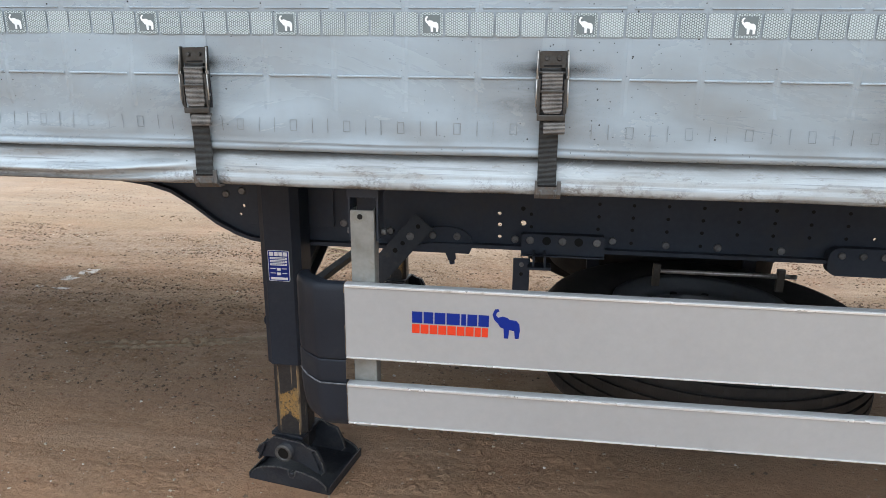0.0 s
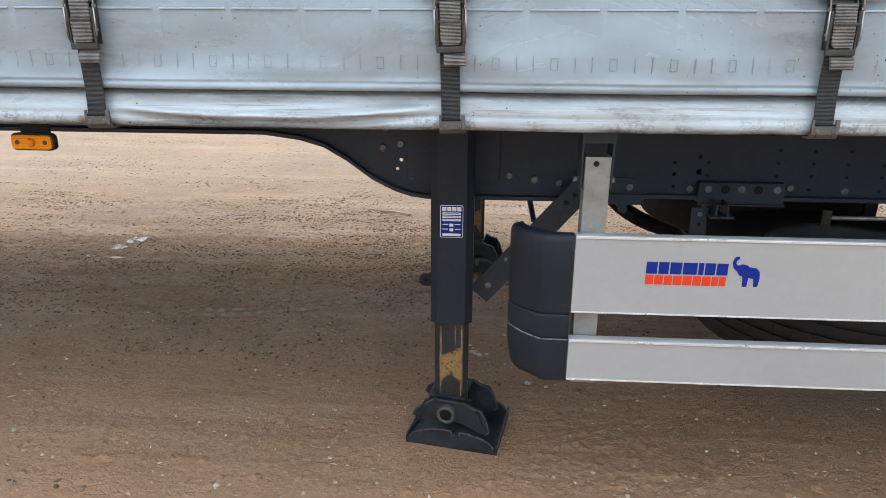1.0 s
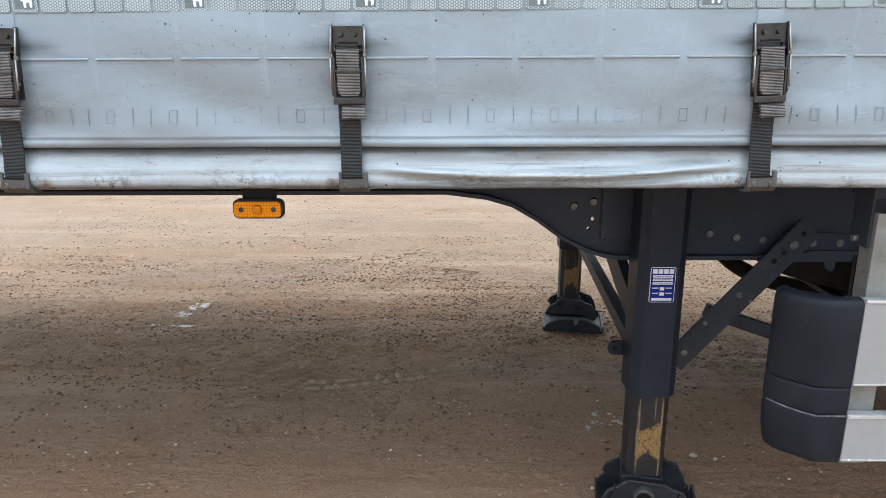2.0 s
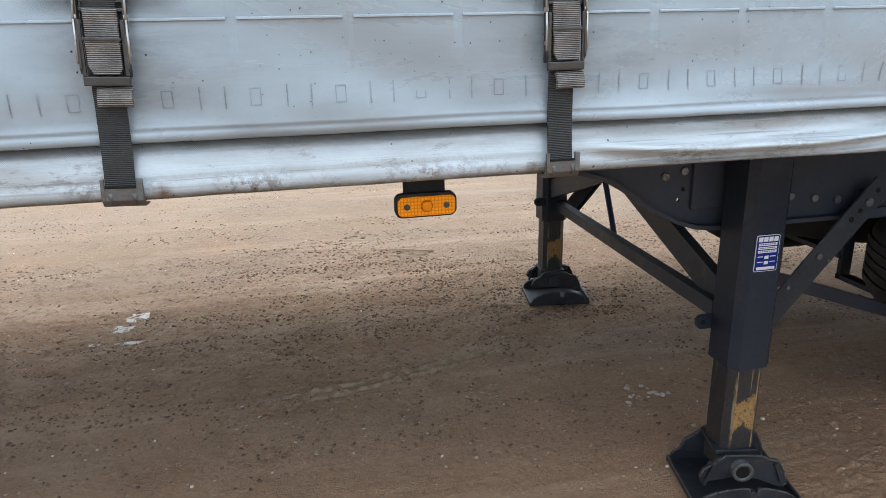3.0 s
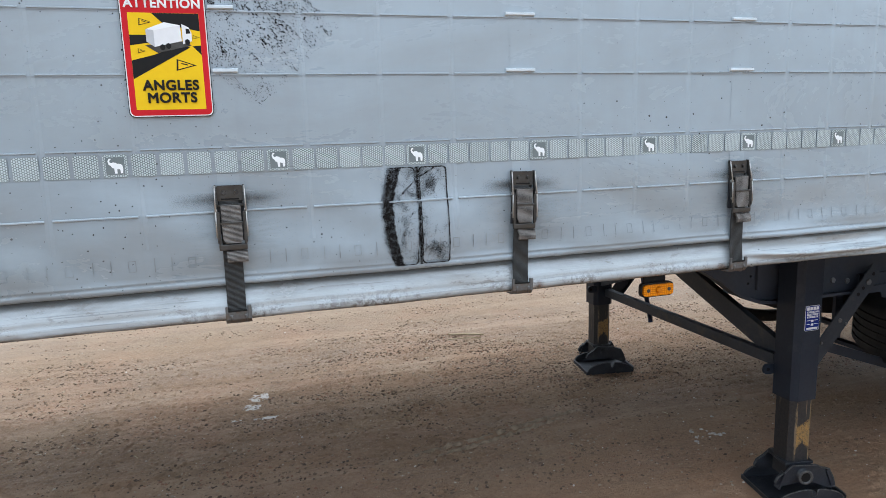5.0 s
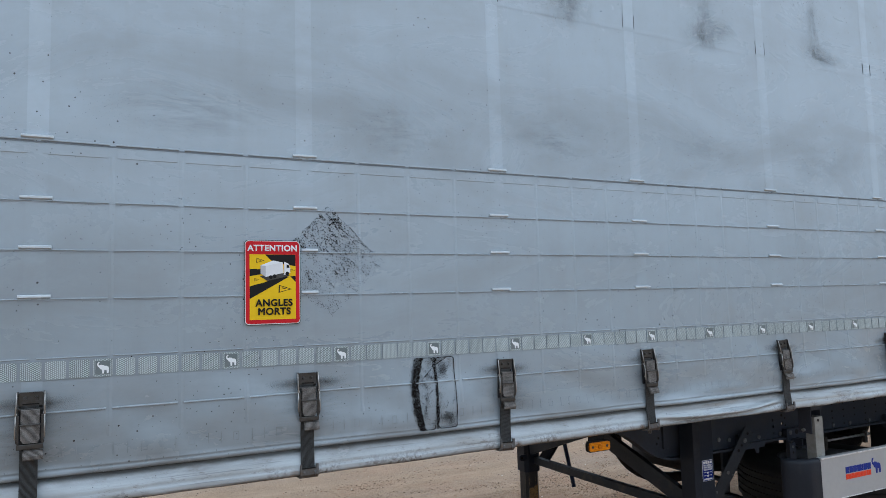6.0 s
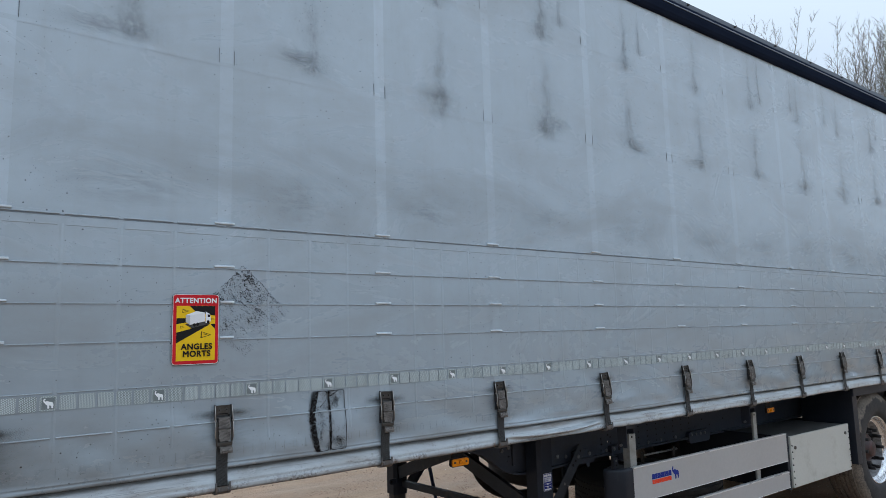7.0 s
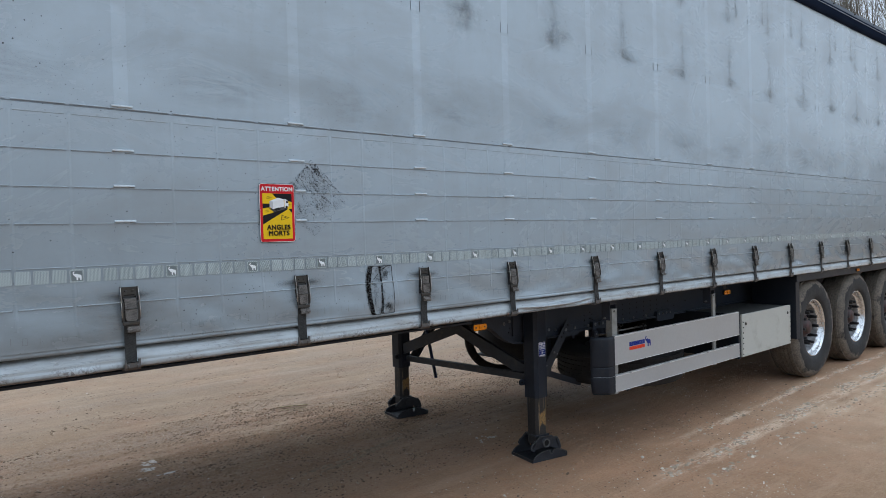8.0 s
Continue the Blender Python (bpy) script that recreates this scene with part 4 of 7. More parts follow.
def scatter(name, count, spot, sizes, material, label, flat=0.6, seed=1):
    """Many small stones or clods lying on the ground, in one mesh."""
    rnd = random.Random(seed)
    verts, faces = [], []
    base = [(1, 0, 0), (0.45, 0.85, 0), (-0.6, 0.75, 0), (-1, -0.1, 0), (-0.4, -0.9, 0), (0.6, -0.75, 0)]
    for _ in range(count):
        x, y = spot(rnd)
        s = sizes[0] + (sizes[1] - sizes[0]) * rnd.random() ** 2.2
        a = rnd.gauss(0.05, 0.6)
        c, d = math.cos(a), math.sin(a)
        k, tall = len(verts), s * flat * rnd.uniform(0.6, 1.2)
        z0 = rise(x, y) - 0.25 * tall
        lop = rnd.uniform(0.45, 0.9)
        for px, py, _z in base:
            q = rnd.uniform(0.75, 1.15)
            px, py = px * s * q, py * s * lop * q
            verts.append((x + c * px - d * py, y + d * px + c * py, z0))
        for px, py, _z in base[::2]:
            px, py = px * s * 0.62, py * s * 0.62 * lop
            verts.append((x + c * px - d * py, y + d * px + c * py, z0 + tall * rnd.uniform(0.8, 1.25)))
        for i in range(3):
            b0, b1, b2, t0, t1 = k + 2 * i, k + 2 * i + 1, k + (2 * i + 2) % 6, k + 6 + i, k + 6 + (i + 1) % 3
            faces += [(b0, b1, t0), (b1, b2, t1), (b1, t1, t0)]
        faces.append((k + 6, k + 7, k + 8))
    me = bpy.data.meshes.new(name)
    me.from_pydata(verts, [], faces)
    me.materials.append(material)
    return tagged(new(name, me), label, name.replace("_", " "), kind="stuff")


def yard(rnd):
    """A place in the yard; loose soil gathers in patches along the tracks, most of it past the legs."""
    while True:
        x, y = rnd.uniform(-5.5, 2.5), (rnd.gauss(4.1, 0.8) if rnd.random() < 0.75 else rnd.uniform(0.8, 8.0))
        if noise.noise(Vector((x * 0.8, y * 2.6, 4.0))) + 0.8 * noise.noise(Vector((x * 3, y * 8, 6.0))) > rnd.uniform(-0.25, 0.5):
            return x, y


def tyre_ridge(y0, y1, x0, x1, seed):
    """A low crumbled ridge of earth pressed up along a tyre's edge."""
    verts, faces, n = [], [], 120
    for i in range(n + 1):
        k = i / n
        x, y = x0 + (x1 - x0) * k, y0 + (y1 - y0) * k + 0.006 * noise.noise(Vector((k * 9, seed, 0)))
        tall = 0.017 * max(0.05, 0.6 + 1.3 * noise.noise(Vector((k * 24, seed, 3)))) * min(1, 8 * k, 8 * (1 - k))
        for d, h in ((-0.02, -0.002), (-0.004, tall), (0.004, tall * 0.9), (0.012, -0.002)):
            verts.append((x, y + d, rise(x, y + d) + h + 0.001 * noise.noise(Vector((x * 90, d * 400, seed)))))
        if i:
            b = 4 * i
            faces += [(b - 4 + s, b - 3 + s, b + 1 + s, b + s) for s in range(3)]
    me = bpy.data.meshes.new("tyre_ridge")
    me.from_pydata(verts, [], faces)
    me.materials.append(M["ridge"])
    tagged(new("tyre_ridge", me), "low crumbling ridge of earth left by a tyre", "tyre ridge", kind="stuff")


tyre_ridge(2.93, 3.14, -2.30, -1.30, 1)
tyre_ridge(2.885, 3.07, -2.2, -1.45, 2)


def heap(rnd):
    return rnd.gauss(-1.1, 0.4), rnd.gauss(3.95, 0.28)


def gravelly(rnd):
    """Pale stones lie in loose clusters, the rest singly."""
    while True:
        x, y = rnd.uniform(-5.5, 3.5), 0.5 + abs(rnd.gauss(0, 1)) * 2.6
        if noise.noise(Vector((x * 1.6, y * 3.4, 21.0))) > rnd.choice((0.3, 0.36, 0.4, 0.42, 0.45, -0.6)):
            return x, y


scatter("gravel", 9000, gravelly, (0.0018, 0.0092), M["pebble"], "small pale and brown pebbles strewn over the earth yard", 0.7, 1)
scatter("dirt_clods", 34000, yard, (0.002, 0.0125), M["clod"], "dark crumbled clods of earth scattered over the yard", 0.55, 2)
def rut_edge(rnd):
    line = rnd.choice((1.555, 1.22, 1.22, 1.28, 1.0))
    while True:
        x = rnd.uniform(-0.6 if line < 1.5 else 0.0, 6.5)
        if noise.noise(Vector((x * 1.7, line * 5, 9.0))) > rnd.uniform(-0.4, 0.3):
            return x, line + rnd.gauss(0, 0.03)


scatter("lime_chips", 1500, rut_edge, (0.005, 0.026), M["lime_chip"], "broken chips of dried lime crust along the wheel ruts", 0.5, 7)
def trodden(rnd):
    while True:
        x, y = rnd.gauss(-2.0, 1.3), rnd.gauss(3.5, 0.45)
        if noise.noise(Vector((x * 2.2, y * 7, 14.0))) > rnd.uniform(-0.3, 0.5):
            return x, y


scatter("trodden_crumbs", 4000, trodden, (0.0028, 0.0095), M["clod"], "dark crumbs of earth trodden loose beneath the trailer", 0.75, 12)
scatter("crumbled_soil", 3400, heap, (0.0035, 0.0115), M["clod"], "crumbled dark soil heaped beside the landing leg", 0.6, 3)


def stone(at, size, seed, label):
    rnd = random.Random(seed)
    bm = bmesh.new()
    bmesh.ops.create_icosphere(bm, subdivisions=1, radius=1)
    for v in bm.verts:
        k = 1 + 0.55 * noise.noise(v.co * 1.7 + Vector((seed, 0, 0)))
        v.co = Vector((v.co.x * size * k, v.co.y * size * 0.7 * k, v.co.z * size * 0.45 * k))
    ob = new("stone", mesh_of("stone", bm, M["chalk"]))
    ob.matrix_basis = pose(at[0], at[1], rise(*at) + size * 0.22, 0, 0, rnd.uniform(0, 360))
    return tagged(ob, label, "stone", "loose stones in the yard")


rnd = random.Random(5)
for i in range(16):
    stone((-0.89 + rnd.gauss(0, 0.055), 2.62 + rnd.gauss(0, 0.03)), rnd.uniform(0.006, 0.016), i, "chip of pale broken stone lying on brown earth")
for x, y, s in ((-1.75, 1.62, 0.014), (-0.42, 1.52, 0.02), (-0.62, 2.38, 0.016), (-0.55, 2.36, 0.012), (-0.7, 2.8, 0.011), (-1.6, 1.72, 0.013), (-2.4, 1.95, 0.012)):
    stone((x, y), s, int(x * 100), "small pale stone lying loose on brown earth")


def straw(a, b, r, label="dry straw stalk lying on the earth"):
    bm = bmesh.new()
    za, zb = rise(*a) + r + 0.004, rise(*b) + r + 0.004
    mid = ((a[0] + b[0]) / 2, (a[1] + b[1]) / 2 + 0.1 * r, (za + zb) / 2 + 0.5 * r)
    bent_tube(bm, [(*a, za), mid, (*b, zb)], r, 6)
    ob = new("straw_stalk", mesh_of("straw_stalk", bm, M["straw"]))
    tagged(ob, label, "straw", "straw stalks")


straw((-1.56, 4.73), (-1.31, 4.62), 0.0065, "broken pale wooden stick lying on the earth")
straw((-1.6, 4.61), (-1.35, 4.58), 0.004)
for i in range(14):
    x, y, a = rnd.uniform(-3.6, -0.3), rnd.uniform(1.7, 4.2), rnd.uniform(0, 6.28)
    s = rnd.uniform(0.02, 0.05)
    straw((x, y), (x + s * math.cos(a), y + s * math.sin(a)), 0.0022)


def spill(cx, cy, sx, sy, seed):
    """A thin patch of dried lime on the earth, with a ragged outline."""
    bm = bmesh.new()
    n = 30
    rim = []
    for i in range(n):
        a = 2 * math.pi * i / n
        k = 1 + 0.55 * noise.noise(Vector((math.cos(a) * 1.6, math.sin(a) * 1.6, seed)))
        x, y = cx + sx * k * math.cos(a), cy + sy * k * math.sin(a)
        rim.append(bm.verts.new((x, y, rise(x, y) + 0.003)))
    inner = [bm.verts.new((cx + (v.co.x - cx) * 0.7, cy + (v.co.y - cy) * 0.7, rise(v.co.x, v.co.y) + 0.005)) for v in rim]
    for i in range(n):
        bm.faces.new((rim[i], rim[(i + 1) % n], inner[(i + 1) % n], inner[i]))
    bm.faces.new(inner)
    ob = new("lime_patch", mesh_of("lime_patch", bm, M["lime"]))
    tagged(ob, "thin patch of dried white lime on the earth", "lime patch", "lime patches")


spill(-2.98, 3.97, 0.06, 0.06, 1)
spill(-3.03, 3.84, 0.05, 0.04, 2)
spill(-2.96, 3.66, 0.07, 0.018, 3)
spill(-3.12, 3.68, 0.03, 0.012, 5)


# ---- the trailer ----
Y0 = 1.55
FRONT, REAR = -5.0, 8.6
WIDE = 2.677
BAYS = [-4.5, -3.768, -3.038, -2.332, -1.675, -0.888, -0.097, 0.66, 1.405, 2.142, 2.877, 3.612, 4.342, 5.075, 5.81, 6.545, 7.28, 8.0]
trailer = thing("semi_trailer", (1.8, Y0 + WIDE / 2, 0), "grey curtain-sided semi-trailer parked on its landing legs", "trailer")

PROFILE = [(1.119, 0.030), (1.1205, 0.010), (1.124, -0.003), (1.131, -0.009), (1.142, -0.0105), (1.152, -0.008), (1.160, -0.0085), (1.172, -0.006), (1.184, -0.002), (1.194, 0.005), (1.2005, 0.015), (1.2035, 0.02), (1.2055, 0.0), (1.2085, -0.008), (1.213, -0.009), (1.219, -0.008), (1.2235, -0.003), (1.2255, -0.005), (1.229, -0.003), (1.24, 0.0)]


def pinch(x):
    """0 at a strap, 1 between two straps."""
    return min(1.0, min(abs(x - b) for b in BAYS) / 0.25)


def drape(x, z):
    """How the curtain hangs: its place along y."""
    y = Y0
    if z < 1.24:
        for (za, oa), (zb, ob_) in zip(PROFILE, PROFILE[1:]):
            if za <= z <= zb:
                y += oa + (ob_ - oa) * (z - za) / (zb - za)
                break
        sway = 0.3 + 0.7 * pinch(x)
        slack = max(0.0, 1.0 - abs((x + 1.27) / 0.36) ** 4) if -1.63 < x < -0.91 else 0.0
        amp = 0.005
        fold = 1.163 - 0.014 * math.sin((x + 1.63) * 5.2) + 0.006 * noise.noise(Vector((x * 4, 0, 44)))
        y -= slack * 0.016 * math.exp(-(((z - fold) / 0.008) ** 2))
        y += slack * 0.012 * math.exp(-(((z - fold + 0.017) / 0.007) ** 2))
        y += slack * 0.02 * noise.noise(Vector((x * 2.3 + z * 5.0, z * 26, 12.0)))
        y += sway * amp * noise.noise(Vector((x * 3.1, z * 14, 2.0)))
        y += 0.0026 * noise.noise(Vector((x * 16, z * 24, 4.0)))
    low = max(0.0, min(1.0, (1.5 - z) / 0.3))
    y -= low * 0.013 * pinch(x) * max(0.0, min(1.0, (z - 1.2) / 0.04))
    y += (0.0035 * low + 0.004) * noise.noise(Vector((x * 1.1, z * 1.3, 0.0)))
    calm = max(0.15, min(1.0, (z - 1.2) / 0.07))
    y += 0.026 * low * calm * noise.noise(Vector((x * 2.9 + z * 5.5, z * 3.0 - x * 1.4, 7.0)))
    y += 0.0035 * low * noise.noise(Vector((x * 9.0 - z * 8.0, z * 9.0, 17.0)))
    y += 0.0105 * low * calm * noise.noise(Vector((x * 7.0 + z * 11.0, z * 4.0 - x * 2.5, 33.0)))
    y += 0.006 * low * noise.noise(Vector((x * 5.0, z * 15.0, 27.0)))
    y += 0.0036 * noise.noise(Vector((x * 3.4, z * 4.0, 9.0)))
    return y


cx = list(np.arange(FRONT, REAR + 0.001, 0.02))
cz = [1.119, 1.1205, 1.1225] + list(np.arange(1.125, 1.2, 0.003)) + [1.2005, 1.2035]
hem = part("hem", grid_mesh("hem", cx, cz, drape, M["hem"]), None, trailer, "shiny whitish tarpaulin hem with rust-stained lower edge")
cz = [1.2034] + [p[0] for p in PROFILE if p[0] > 1.204] + list(np.arange(1.26, 1.62, 0.025)) + list(np.arange(1.65, 3.8, 0.05)) + [3.79]
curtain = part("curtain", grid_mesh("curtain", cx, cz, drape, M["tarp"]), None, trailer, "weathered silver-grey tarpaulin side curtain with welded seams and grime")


def strip(xs, z0, z1, lift, material, name, label=""):
    zs = [z0, z1] if z1 - z0 < 0.1 else list(np.arange(z0, z1, 0.06)) + [z1]
    return part(name, grid_mesh(name, xs, zs, lambda x, z: drape(x, z) - lift, material), None, curtain, label)


# doubled strips over every strap, from the wide weld up to the rail
for b in BAYS[:-1]:
    strip([b - 0.026, b - 0.01, b + 0.01, b + 0.026], 2.11, 3.78, 0.0006, M["tarp_light"], "seam_strip")
    strip([b - 0.024, b, b + 0.024], 1.432, 1.458, 0.0012, M["tarp_light"], "seam_strip")
    strip([b - 0.026, b, b + 0.026], 1.53, 2.09, 0.0007, M["tarp_mid"], "seam_strip")
bm = bmesh.new()
for a, b in zip(BAYS, BAYS[1:]):
    n = max(1, round((b - a) / 0.165))
    for i in range(1, n):
        x = a + (b - a) * i / n
        zs = list(np.arange(1.3, 1.62, 0.0125)) + list(np.arange(1.62, 2.1, 0.05))
        cols = [[bm.verts.new((x + d, drape(x + d, z) - (0.0011 if d == 0.0 else -0.0006), z)) for d in (-0.011, 0.0, 0.011)] for z in zs]
        for ra, rb in zip(cols, cols[1:]):
            for k in (0, 1):
                bm.faces.new((ra[k], ra[k + 1], rb[k + 1], rb[k]))
tagged(part("seam_line", bm, M["tarp_mid"], curtain, "faint vertical weld lines"), kind="stuff")
for z in (2.745, 3.35):
    strip(list(np.arange(FRONT, REAR, 0.05)), z - 0.009, z + 0.009, 0.0007, M["tarp_mid"], "seam_band")


def ridge(bm, x0, x1, z, tall, lift):
    n = 4
    rows = []
    for i in range(n + 1):
        x = x0 + (x1 - x0) * i / n
        y = drape(x, z)
        rows.append([bm.verts.new((x, y + 0.001, z - tall / 2)), bm.verts.new((x, y - lift, z - tall * 0.2)), bm.verts.new((x, y - lift, z + tall * 0.25)), bm.verts.new((x, y + 0.001, z + tall / 2))])
    for a, b in zip(rows, rows[1:]):
        for i in range(3):
            bm.faces.new((a[i], b[i], b[i + 1], a[i + 1]))
    bm.faces.new(rows[0][::-1])
    bm.faces.new(rows[-1])


rnd = random.Random(11)
for z, tall, lift in ((1.374, 0.0055, 0.004), (1.516, 0.004, 0.0025), (1.673, 0.005, 0.0034), (1.805, 0.005, 0.0034), (1.938, 0.005, 0.0034), (2.103, 0.007, 0.0035)):
    bm = bmesh.new()
    for a, b in zip([FRONT] + BAYS, BAYS + [REAR]):
        if b - a < 0.2:
            continue
        n = max(1, round((b - a) / 0.165))
        for i in range(n):
            x0 = a + (b - a) * i / n
            ridge(bm, x0 + 0.008, x0 + (b - a) / n - 0.008, z + 0.0012 * noise.noise(Vector((x0, z, 0))), tall, lift)
    tagged(part("weld_line", bm, M["weld"], curtain), kind="stuff")
    # thin dark strip under the ridge, its shade put in as colour
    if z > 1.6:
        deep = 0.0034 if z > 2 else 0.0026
        strip(list(np.arange(FRONT, REAR, 0.05)), z - tall / 2 - deep, z - tall / 2 + 0.0006, 0.0011, M["wide_weld_shade"] if z > 2 else M["weld_shade"], "dirt_line")
# the doubled welt below the wide weld, in short lengths with open ends
bm = bmesh.new()
for a, b in zip([FRONT] + BAYS, BAYS + [REAR]):
    n = max(1, round((b - a) / 0.165))
    for i in range(n if b - a > 0.2 else 0):
        xs = [a + (b - a) * (i + k) / n for k in (0.07, 0.5, 0.93)]
        rows = [[bm.verts.new((x, drape(x, z) - out, z)) for x in xs] for z, out in ((2.064, -0.0004), (2.066, 0.0014), (2.0935, 0.0014))]
        for ra, rb in zip(rows, rows[1:]):
            for k in (0, 1):
                bm.faces.new((ra[k], ra[k + 1], rb[k + 1], rb[k]))
tagged(part("welt", bm, M["tarp_mid"], curtain, "doubled welt below the wide weld"), kind="stuff")
for b in BAYS[:-1]:
    for z in (1.680, 1.812, 1.946, 2.112):
        bm = bmesh.new()
        covered = b < -3.0 < b + 0.1 and z < 1.9  # the warning sticker lies over this end
        ridge(bm, b - (0.014 if covered else 0.038), b + 0.038, z, 0.011, 0.0085)
        part("weld_tab", bm, M["weld_tab"], curtain)
    for s in (-1, 1):
        bm = bmesh.new()
        box(bm, b + s * 0.03 - 0.001, b + s * 0.03 + 0.001, drape(b, 2.75) - 0.0015, drape(b, 2.75) + 0.002, 2.75, 2.808)
        part("stitch", bm, M["stitch"], curtain)
    bm = bmesh.new()
    box(bm, b - 0.031, b - 0.0292, drape(b, 3.36) - 0.0015, drape(b, 3.36) + 0.002, 3.356, 3.404)
    part("stitch", bm, M["stitch"], curtain)

# a row of faint printed ticks and small boxes low on the curtain
def printed(bm, x0, x1, z0, z1):
    zs = [z0, (z0 + z1) / 2, z1]
    rows = [[bm.verts.new((x, drape(x, z) - 0.0011, z)) for x in (x0, x1)] for z in zs]
    for a, b in zip(rows, rows[1:]):
        bm.faces.new((a[0], a[1], b[1], b[0]))


bm = bmesh.new()
x = -4.4
i = 0
while x < 7.8:
    fade = noise.noise(Vector((x * 0.8, 0, 0))) > -0.6
    if fade and pinch(x) > 0.2:
        if i % 3 == 1:
            printed(bm, x - 0.008, x - 0.0066, 1.2535, 1.2785)
            printed(bm, x + 0.0066, x + 0.008, 1.2535, 1.2785)
            printed(bm, x - 0.0064, x + 0.0064, 1.277, 1.2785)
            printed(bm, x - 0.0064, x + 0.0064, 1.2535, 1.255)
        else:
            printed(bm, x - 0.001, x + 0.001, 1.250, 1.282)
    x += 0.041 + 0.006 * math.sin(i * 2.1)
    i += 1
tagged(part("printed_marking", bm, M["print"], curtain, "faint row of printed ticks"), kind="stuff")


# a plain emblem shape in a unit square
EMBLEM = [(0.10, 0.98), (0.22, 1.0), (0.26, 0.92), (0.17, 0.88), (0.14, 0.78), (0.22, 0.70), (0.38, 0.75), (0.55, 0.71), (0.62, 0.65), (0.85, 0.63), (0.97, 0.52), (1.0, 0.3), (0.97, 0.02), (0.83, 0.0), (0.80, 0.27), (0.62, 0.3), (0.60, 0.0), (0.45, 0.0), (0.42, 0.34), (0.30, 0.38), (0.22, 0.5), (0.08, 0.62), (0.02, 0.8)]


# reflective marking tape: squares, every sixth one with a pale emblem
def tape_square(emblem):
    bm = bmesh.new()
    prism(bm, rounded(-0.0248, 0.0248, -0.0248, 0.0248, 0.004, 3), "y", -0.0006, 0.0004, 3)
    prism(bm, rounded(-0.0236, 0.0236, -0.0236, 0.0236, 0.004, 3), "y", -0.0009, 0.0)
    if emblem:
        prism(bm, [(-0.0185, -0.0185), (0.0185, -0.0185), (0.0185, 0.0185), (-0.0185, 0.0185)], "y", -0.0012, 0.0, 1)
        prism(bm, [(-0.015 + 0.03 * p, -0.016 + 0.032 * q) for p, q in EMBLEM], "y", -0.0016, -0.0004, 2)
    return mesh_of("tape_square", bm, [M["tape"], M["tape_dark"], M["tape_white"], M["tape_edge"]])


plain_tape, emblem_tape = tape_square(False), tape_square(True)
PITCH = 0.321 / 6
first = -2.603
for i in range(-44, 207):
    x = first + i * PITCH - 0.0028 * max(0, -5 - i)  # the tape is stretched towards the front
    part("tape_square", emblem_tape if i % 6 == 0 else plain_tape, None, curtain, "dark square with a pale emblem" if i % 6 == 0 else "", pose(x, drape(x, 1.484) - 0.0016, 1.484))


# grime on the curtain
def grime(name, x, z, w, h, material, lift=0.0008):
    xs, zs = [x + w * (i / 14 - 0.5) for i in range(15)], [z + h * (i / 14 - 0.5) for i in range(15)]
    return part(name, grid_mesh(name, xs, zs, lambda a, c: drape(a, c) - lift, material), None, curtain)


for a, b in zip(BAYS, BAYS[1:]):
    m = (a + b) / 2 + rnd.uniform(-0.03, 0.03)
    grime("grime_streak", m, 3.53, rnd.uniform(0.2, 0.34), rnd.uniform(0.44, 0.58), M["streak"])
    if rnd.random() < 0.6:
        grime("grime_streak", m + rnd.choice((-1, 1)) * rnd.uniform(0.1, 0.24), 3.58, rnd.uniform(0.14, 0.22), rnd.uniform(0.3, 0.5), M["streak_faint"])
    grime("grime_streak", m + 0.015, 3.0, rnd.uniform(0.26, 0.36), rnd.uniform(0.46, 0.62), M["streak_faint"])
    grime("grime_cloud", m + rnd.uniform(-0.1, 0.1), 2.235 + rnd.uniform(-0.02, 0.03), rnd.uniform(0.6, 0.76), rnd.uniform(0.2, 0.3), M["cloud"])
    grime("grime_cloud", m + rnd.uniform(-0.1, 0.1), 2.81 + rnd.uniform(-0.03, 0.04), rnd.uniform(0.3, 0.46), rnd.uniform(0.07, 0.13), M["smudge"])
for b in BAYS[:-1]:
    grime("grime_cloud", b + rnd.uniform(-0.03, 0.03), 1.33, rnd.uniform(0.28, 0.4), 0.24, M["haze"], 0.0022)
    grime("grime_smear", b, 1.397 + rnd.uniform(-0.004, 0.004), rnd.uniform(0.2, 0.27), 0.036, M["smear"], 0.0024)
grime("glue_residue", -2.627, 1.337, 0.196, 0.236, M["residue_plate"], 0.0026)
grime("glue_residue", -2.962, 1.775, 0.385, 0.372, M["residue_diamond"], 0.0016)


